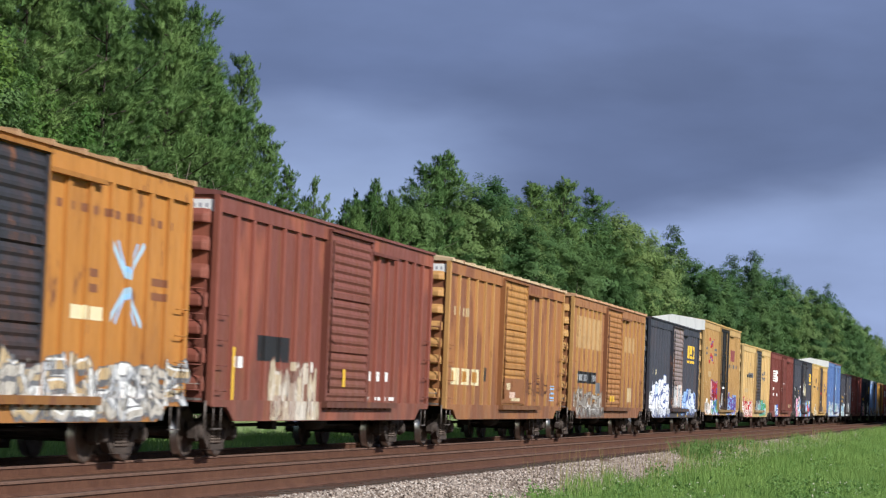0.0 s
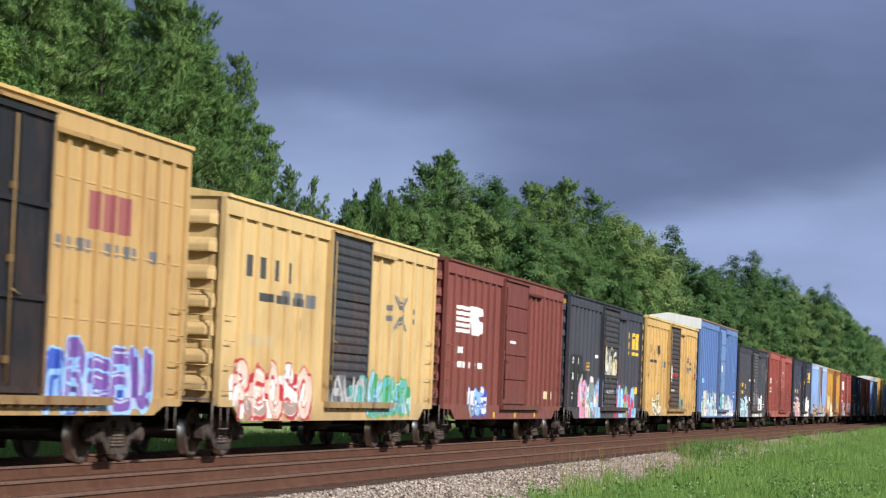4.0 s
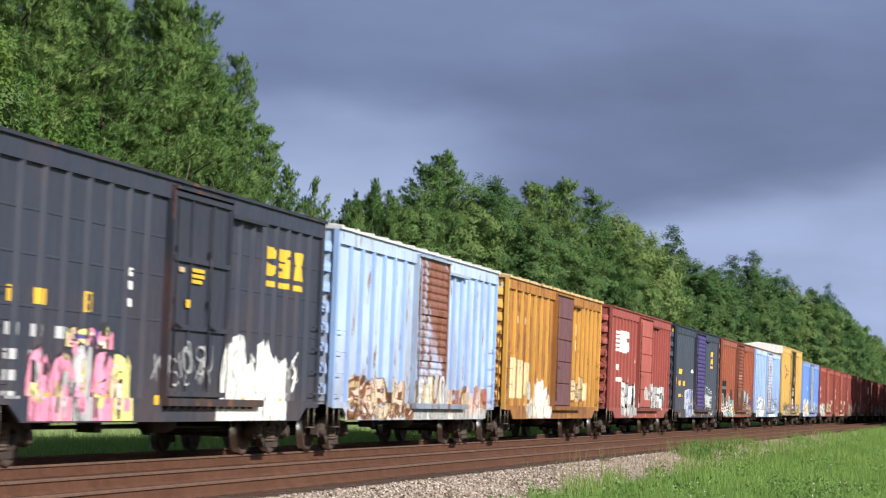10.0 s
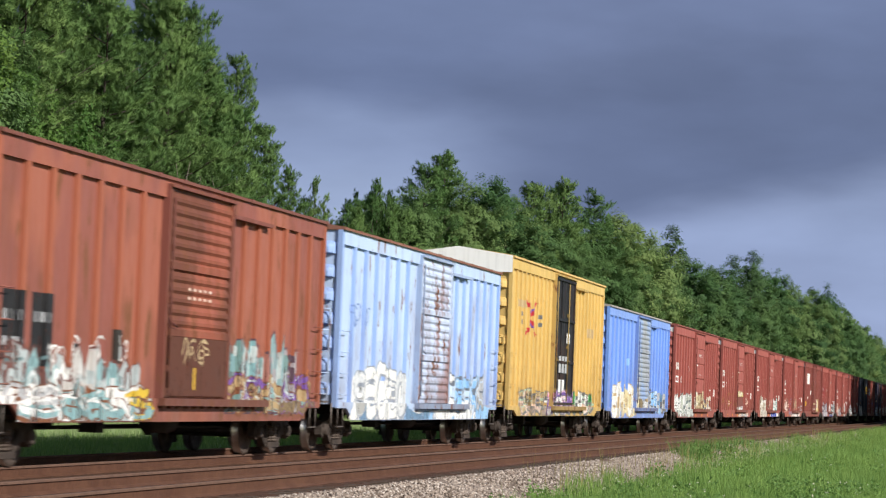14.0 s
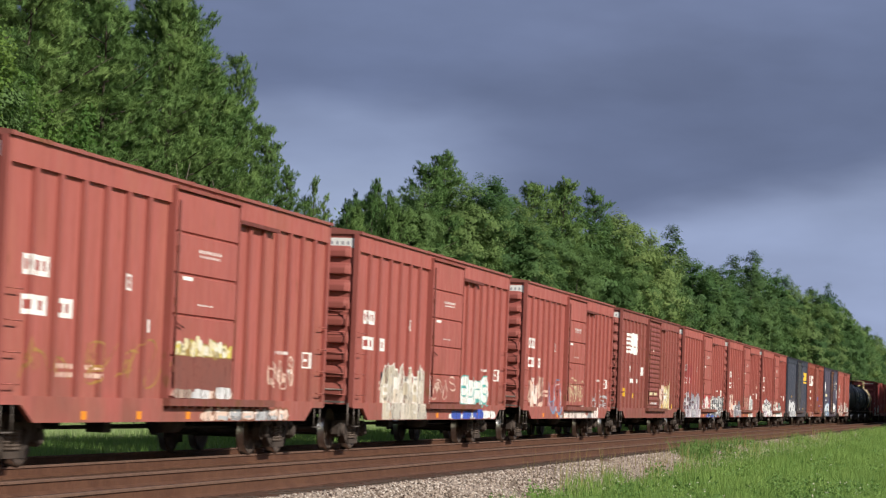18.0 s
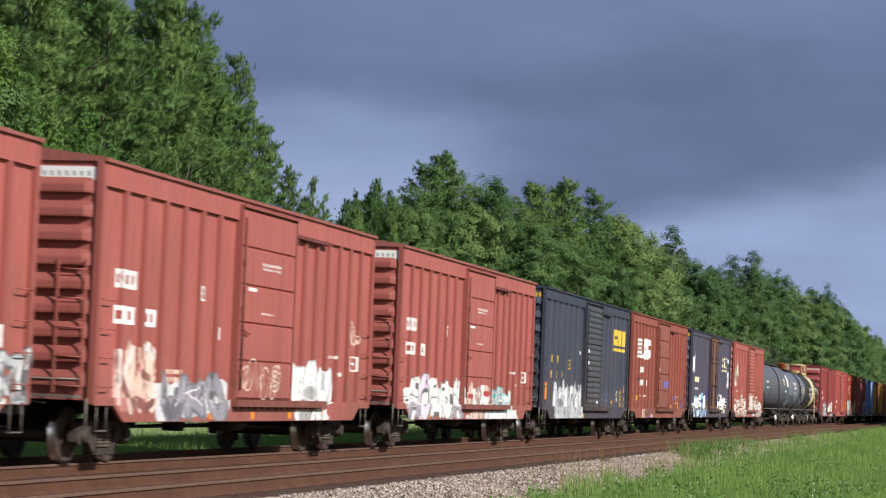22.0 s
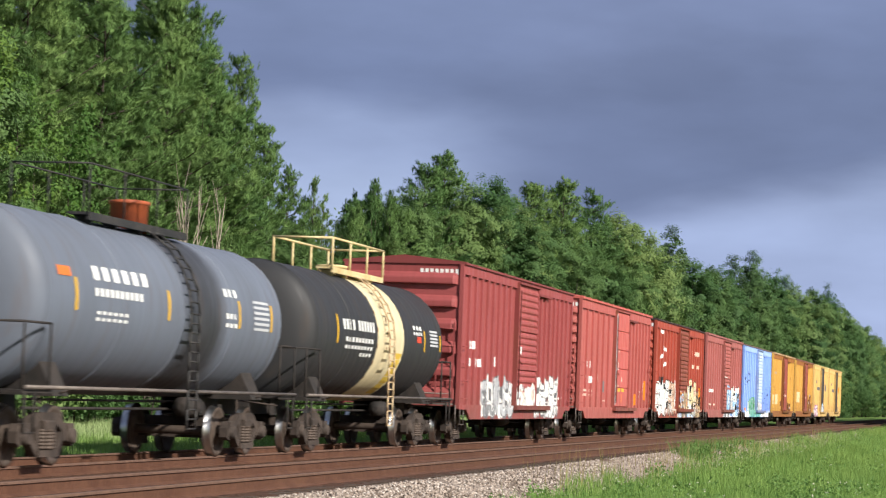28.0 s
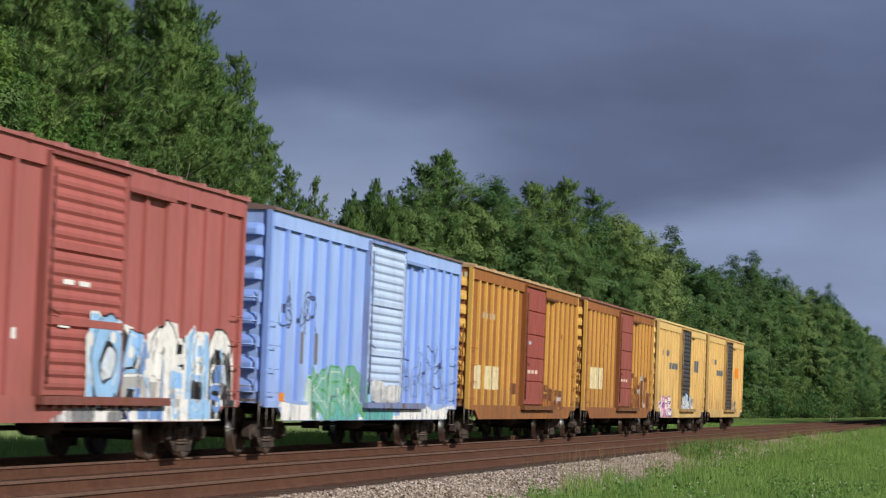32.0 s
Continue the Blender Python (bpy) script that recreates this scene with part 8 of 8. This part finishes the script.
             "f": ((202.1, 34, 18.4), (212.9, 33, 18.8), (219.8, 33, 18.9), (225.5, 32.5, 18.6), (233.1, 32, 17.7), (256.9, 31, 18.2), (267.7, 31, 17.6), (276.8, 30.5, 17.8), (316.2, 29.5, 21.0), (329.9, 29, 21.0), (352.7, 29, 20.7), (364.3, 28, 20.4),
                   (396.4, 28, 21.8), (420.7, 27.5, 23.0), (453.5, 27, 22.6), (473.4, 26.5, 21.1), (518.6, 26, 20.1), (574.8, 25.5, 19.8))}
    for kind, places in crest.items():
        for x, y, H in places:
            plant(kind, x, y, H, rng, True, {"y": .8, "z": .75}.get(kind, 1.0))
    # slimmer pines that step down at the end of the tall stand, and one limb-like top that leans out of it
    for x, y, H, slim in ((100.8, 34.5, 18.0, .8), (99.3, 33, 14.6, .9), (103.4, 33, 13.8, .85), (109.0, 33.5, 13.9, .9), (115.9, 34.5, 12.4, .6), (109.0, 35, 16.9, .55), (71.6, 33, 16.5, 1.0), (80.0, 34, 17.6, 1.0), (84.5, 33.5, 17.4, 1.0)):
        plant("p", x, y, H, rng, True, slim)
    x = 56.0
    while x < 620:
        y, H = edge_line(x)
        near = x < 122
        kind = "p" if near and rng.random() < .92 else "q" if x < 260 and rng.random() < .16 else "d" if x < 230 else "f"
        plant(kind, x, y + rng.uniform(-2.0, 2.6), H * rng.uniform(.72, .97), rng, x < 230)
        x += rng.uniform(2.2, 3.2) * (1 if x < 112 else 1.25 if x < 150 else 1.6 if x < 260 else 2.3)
    x = 60.0
    while x < 640:
        y, H = edge_line(x)
        plant("q" if x < 118 or (x < 150 and rng.random() < .5) else "f", x, y + rng.uniform(5, 9), H * rng.uniform(.88, 1.03), rng)
        x += rng.uniform(4.0, 6) * (1 if x < 200 else 1.6)
    for x in range(58, 112, 5):
        y, H = edge_line(x)
        plant("q", x + rng.uniform(-1, 1), y + rng.uniform(2.5, 4.5), H * rng.uniform(.86, .98), rng)
    x = 58.0
    while x < 430:
        y, H = edge_line(x)
        plant("b", x, y - rng.uniform(1.6, 3.4), rng.uniform(2.2, 4.6) * (1 if x < 230 else 1.3), rng)
        x += rng.uniform(2.6, 4.6) * (1 if x < 130 else 2.0)
    # climbers hung over the pines' lower limbs
    g = np.random.default_rng(31)
    for x, y, H in ((65.5, 28.4, 11.2), (67.4, 28.2, 10.2), (69.8, 28.6, 9.0), (63.6, 28.3, 11.8), (73.2, 28.8, 10.0)):
        k = 34
        mids = np.stack([g.normal(0, .9, k), g.uniform(-.5, .3, k), H * g.uniform(.35, 1.0, k) ** .8], 1)
        q = 44
        d = unit(g.normal(size=(k * q, 3)))
        c = np.repeat(mids, q, 0) + d * g.uniform(.1, .5, (k * q, 1)) * np.array([1, .5, 1.2])
        nn = unit(d * .8 + np.array([-.3, -.6, .3]) + g.normal(0, .35, d.shape))
        v, f = leaf_tris(c, g.uniform(.045, .085, k * q), g, nn)
        vine = tagged(new("climbing_vine"), "bright green climbing vine hanging over the pines' lower limbs", "vine", "trees and bushes of the wood")
        vine.location = (x, y, FIELD_Z)
        put("leaves", mesh_np("leaves", v, f, 1, np.repeat(nn, 3, 0)), M_VINE, vine)
        put("stem", limbs_mesh([((0, .4, 0), (.2, .3, H * .5), .05, .035), ((.2, .3, H * .5), (-.1, .2, H * .95), .035, .01)]), M_TRUNK, vine)
    # a dead shrub before the pines
    seg = []
    for i in range(16):
        az, up = rng.uniform(0, 6.28), rng.uniform(2.2, 4.6)
        a, b = Vector((rng.uniform(-.3, .3), rng.uniform(-.3, .3), 0)), Vector((math.cos(az) * rng.uniform(.4, 1.2), math.sin(az) * .8, up))
        seg.append((a, b, .04, .016))
        for k in range(14):
            u = rng.uniform(.35, 1)
            c = a.lerp(b, u)
            seg.append((c, c + Vector((rng.uniform(-.5, .5), rng.uniform(-.4, .4), rng.uniform(.2, .9))), .018, .006))
    dead = tagged(new("dead_shrub"), "bare grey-brown dead shrub before the pines", "shrub", "trees and bushes of the wood")
    dead.location = (80.3, 26.9, FIELD_Z)
    dead.scale = (1.0, 1.0, 1.72)
    put("bare_crown", limbs_mesh(seg), grimy("dead_twigs", (0.24, 0.20, 0.16), (0.34, 0.29, 0.24), 0.95), dead)
    # two low marker posts beside the far stretch of track
    post = Shape().soft_box(-.05, .05, -.05, .05, 0, .8, .012).box(-.09, .09, -.065, -.05, .5, .78)
    for x, y in ((294.0, 18.0), (297.0, 18.6)):
        p = tagged(put("marker_post", post.mesh("marker_post"), paint((0.62, 0.60, 0.56), 3, 0.3, 0.3), None, (x, y, FIELD_Z)), "low pale marker post in the grass beside the track", "post", "marker posts")
    # unseen trees added on the other side of the line, to shade the far stretch of track
    x = 208.0
    while x < 440:
        plant("s", x, -5.5 + rng.uniform(-2, 2) - (6 if x < 222 else 0), 21.0 * rng.uniform(.9, 1.1), rng)
        plant("s", x + 2, -10.5 + rng.uniform(-2, 2) - (6 if x < 222 else 0), 23.0 * rng.uniform(.9, 1.1), rng)
        x += rng.uniform(4.5, 6.0)
    # the wood behind, too far in to tell the trees apart
    g = np.random.default_rng(5)
    cs = []
    for i in range(1700):
        x = g.uniform(55, 640)
        y, H = edge_line(x)
        c = np.array([x, y + g.uniform(8, 26), g.uniform(.0, .62 if x < 170 else .85) * H])
        d = g.normal(size=(90, 3))
        d /= np.linalg.norm(d, axis=1)[:, None]
        cs.append(c + d * np.array([2.0, 2.0, 1.5]) * g.random((90, 1)) ** .4)
    cs = np.concatenate(cs)
    v, f = leaf_quads(cs, g.uniform(.09, .2, len(cs)), g)
    tagged(put("far_wood", mesh_np("far_wood", v, f), M_LEAF_DARK), "dense green wood behind the edge trees", "wood", kind="stuff")


build_wood()

# ---- grass, weeds and loose stones ----


def build_grass():
    g = np.random.default_rng(8)

    def field(n, x0, x1, y_lo, y_hi, lo, hi, width, power=1.0):
        x = x0 + (x1 - x0) * g.random(n) ** power
        a, b = y_lo(x), y_hi(x)
        y = a + (b - a) * g.random(n)
        tuft = np.array([.8 * noise.noise(Vector((px * .35, py * .6, 2.0))) + .9 * noise.noise(Vector((px * 1.3, py * 2.4, 7.0))) for px, py in zip(x, y)])
        lean = np.array([noise.noise(Vector((px * .9, py * 1.7, 5.0))) for px, py in zip(x, y)])
        base = np.stack([x, y, np.interp(y, [7.0, 7.5, 7.95, 8.45], [GROUND_Z, -.38, -.25, -.16]) * (y < 10) + FIELD_Z * (y >= 10)], 1)
        way = g.normal(0, .24, (n, 3))
        way[:, 0] += lean * .9
        way[:, 2] = 1
        way /= np.linalg.norm(way, axis=1)[:, None]
        ln = (lo + (hi - lo) * g.random(n)) * np.clip(1 + .75 * tuft, .25, 2.2)
        return blades(base, way, ln, width * g.uniform(.6, 1.4, n), g)

    edge = lambda x: np.interp(x, [30, 38, 48, 62, 72, 95, 200], [6.75, 7.2, 7.35, 7.45, 7.75, 8.05, 8.2]) + .2 * np.sin(x * .31) + .15 * np.sin(x * 1.3)
    v, f = field(170000, 32, 210, lambda x: np.minimum(.02 * x - 1.2, 6.0), edge, .14, .40, .013, 1.4)
    v2, f2 = field(26000, 20, 420, lambda x: x * 0 - 12.0, lambda x: np.minimum(.02 * x - 1.0, 6.0), .14, .34, .04)
    v3, f3 = field(70000, 30, 200, lambda x: x * 0 + 16.9, lambda x: np.minimum(23.0, 17.5 + x * .10), .08, .20, .013, 1.8)
    # paler blades from the train's shadow edge outwards, their sunlight painted in
    v4, f4 = field(110000, 36, 200, lambda x: x * 0 + 21.2, lambda x: x * 0 + 31.0, .10, .24, .018, 1.5)
    tagged(put("field_grass", mesh_np("field_grass", v4, f4), M_FIELD), "field grass before the wood, painted paler as if sunlit", "grass", kind="stuff")
    vv = np.concatenate([v, v2, v3])
    ff = np.concatenate([f, f2 + len(v), f3 + len(v) + len(v2)])
    tagged(put("grass", mesh_np("grass", vv, ff), M_GRASS), "tall uncut green grass beside the tracks", "grass", kind="stuff")
    # dry seed stalks and a few weeds on the stone's edge
    n = 620
    x = g.uniform(42, 130, n)
    base = np.stack([x, edge(x) + g.normal(.2, .3, n), np.full(n, GROUND_Z + .05)], 1)
    way = g.normal(0, .12, (n, 3))
    way[:, 2] = 1
    v, f = blades(base, way, g.uniform(.5, 1.0, n), np.full(n, .018), g)
    me1 = mesh_np("dry_stalks", v, f)
    tagged(put("dry_stalks", me1, M_STRAW), "thin dry grass stalks on the edge of the ballast", "weeds", kind="stuff")
    # low leafy weeds and small white flowers among the blades
    n = 30000
    x = 33 + 120 * g.random(n) ** 1.7
    y = np.minimum(.02 * x - 1.0, 6.0) + (edge(x) + .1 - np.minimum(.02 * x - 1.0, 6.0)) * g.random(n)
    thick = np.array([noise.noise(Vector((px * .22, py * .9, 11.0))) + .5 * noise.noise(Vector((px * .9, py * 2.2, 3.0))) for px, py in zip(x, y)])
    keep = thick + g.normal(0, .10, n) - np.clip((x - 45) / 60, 0, .35) > .12
    x, y, thick = x[keep], y[keep], thick[keep]
    z = np.interp(y, [7.0, 7.5, 7.95, 8.45], [GROUND_Z, -.38, -.25, -.16]) + .04 + g.random(len(x)) * np.clip(.16 + .28 * thick, .08, .4)
    c = np.stack([x, y, z], 1)
    v, f = leaf_tris(np.repeat(c, 3, 0) + g.normal(0, .05, (len(c) * 3, 3)), g.uniform(.018, .045, len(c) * 3), g)
    tagged(put("low_weeds", mesh_np("low_weeds", v, f), M_WEED), "low leafy weeds growing through the tall grass", "weeds", kind="stuff")
    pick = g.random(len(c)) < .045
    c = c[pick] + np.array([0, 0, .10])
    v, f = leaf_tris(np.repeat(c, 4, 0) + g.normal(0, .014, (len(c) * 4, 3)), g.uniform(.010, .017, len(c) * 4), g)
    tagged(put("small_flowers", mesh_np("small_flowers", v, f), M_FLOWER), "tiny white wild flowers scattered in the grass", "wild flowers", kind="stuff")
    cs = []
    for cx, cy, r, k in ((70, 8.1, .45, 420), (76, 8.1, .5, 320), (66, 7.9, .4, 260), (84, 8.3, .5, 220)):
        cs.append(np.stack([g.normal(cx, r * 1.3, k), g.normal(cy, r * .5, k), np.full(k, -.36) + g.random(k) * .1], 1))
    base = np.concatenate(cs)
    way = g.normal(0, .45, base.shape)
    way[:, 2] = 1
    v, f = blades(base, way, g.uniform(.3, .65, len(base)), g.uniform(.014, .03, len(base)), g)
    v2, f2 = leaf_tris(base + way * g.uniform(.05, .4, (len(base), 1)), g.uniform(.015, .04, len(base)), g)
    v, f = np.concatenate([v, v2]), np.concatenate([f, f2 + len(v)])
    tagged(put("weeds", mesh_np("weeds", v, f), M_WEED), "clumps of dark green weeds growing in the ballast", "weeds", kind="stuff")


def build_stones():
    g = np.random.default_rng(9)
    n = 24000
    x = 28 + 110 * g.random(n) ** 1.5
    y = 7.2 + 1.4 * g.random(n) ** .8
    z = np.interp(y, [6.9, 7.5, 7.95, 8.45, 8.9, 9.3], [-.62, -.36, -.22, -.13, -.125, -.13])
    m = 2200
    x = np.concatenate([x, 28 + 70 * g.random(m)])
    y = np.concatenate([y, g.uniform(11.2, 12.9, m)])
    z = np.concatenate([z, np.full(m, -.2)])
    n += m
    c = np.stack([x, y, z + .012], 1)
    s = g.uniform(.014, .032, n)
    o = np.array([(1, 0, 0), (-1, 0, 0), (0, 1, 0), (0, -1, 0), (0, 0, 1), (0, 0, -1)], float)
    v = c[:, None, :] + (o[None] + g.normal(0, .28, (n, 6, 3))) * s[:, None, None] * np.array([1.2, 1.1, .8])
    tri = np.array([(0, 2, 4), (2, 1, 4), (1, 3, 4), (3, 0, 4), (2, 0, 5), (1, 2, 5), (3, 1, 5), (0, 3, 5)])
    f = (tri[None] + np.arange(n)[:, None, None] * 6).reshape(-1, 3)
    tagged(put("loose_stones", mesh_np("loose_stones", v.reshape(-1, 3), f), M_STONE), "loose grey crushed stones on the ballast shoulder", "gravel", kind="stuff")


build_grass()
build_stones()


def motions():
    for car, mid in MOVING:
        walk(car, [(t, pose(mid - s, TRAIN_Y, 0)) for t, s in V_ROWS])
    # the wind rocks the trees a little
    for tree, k in SWAY:
        x, y, z = tree.location
        turn_ = math.degrees(tree.rotation_euler[2])
        rng = random.Random(int(k * 1e6))
        walk(tree, [(t, pose(x, y, z, rng.uniform(-.35, .35), rng.uniform(-.35, .35), turn_)) for t in range(0, 33, 2)])


motions()
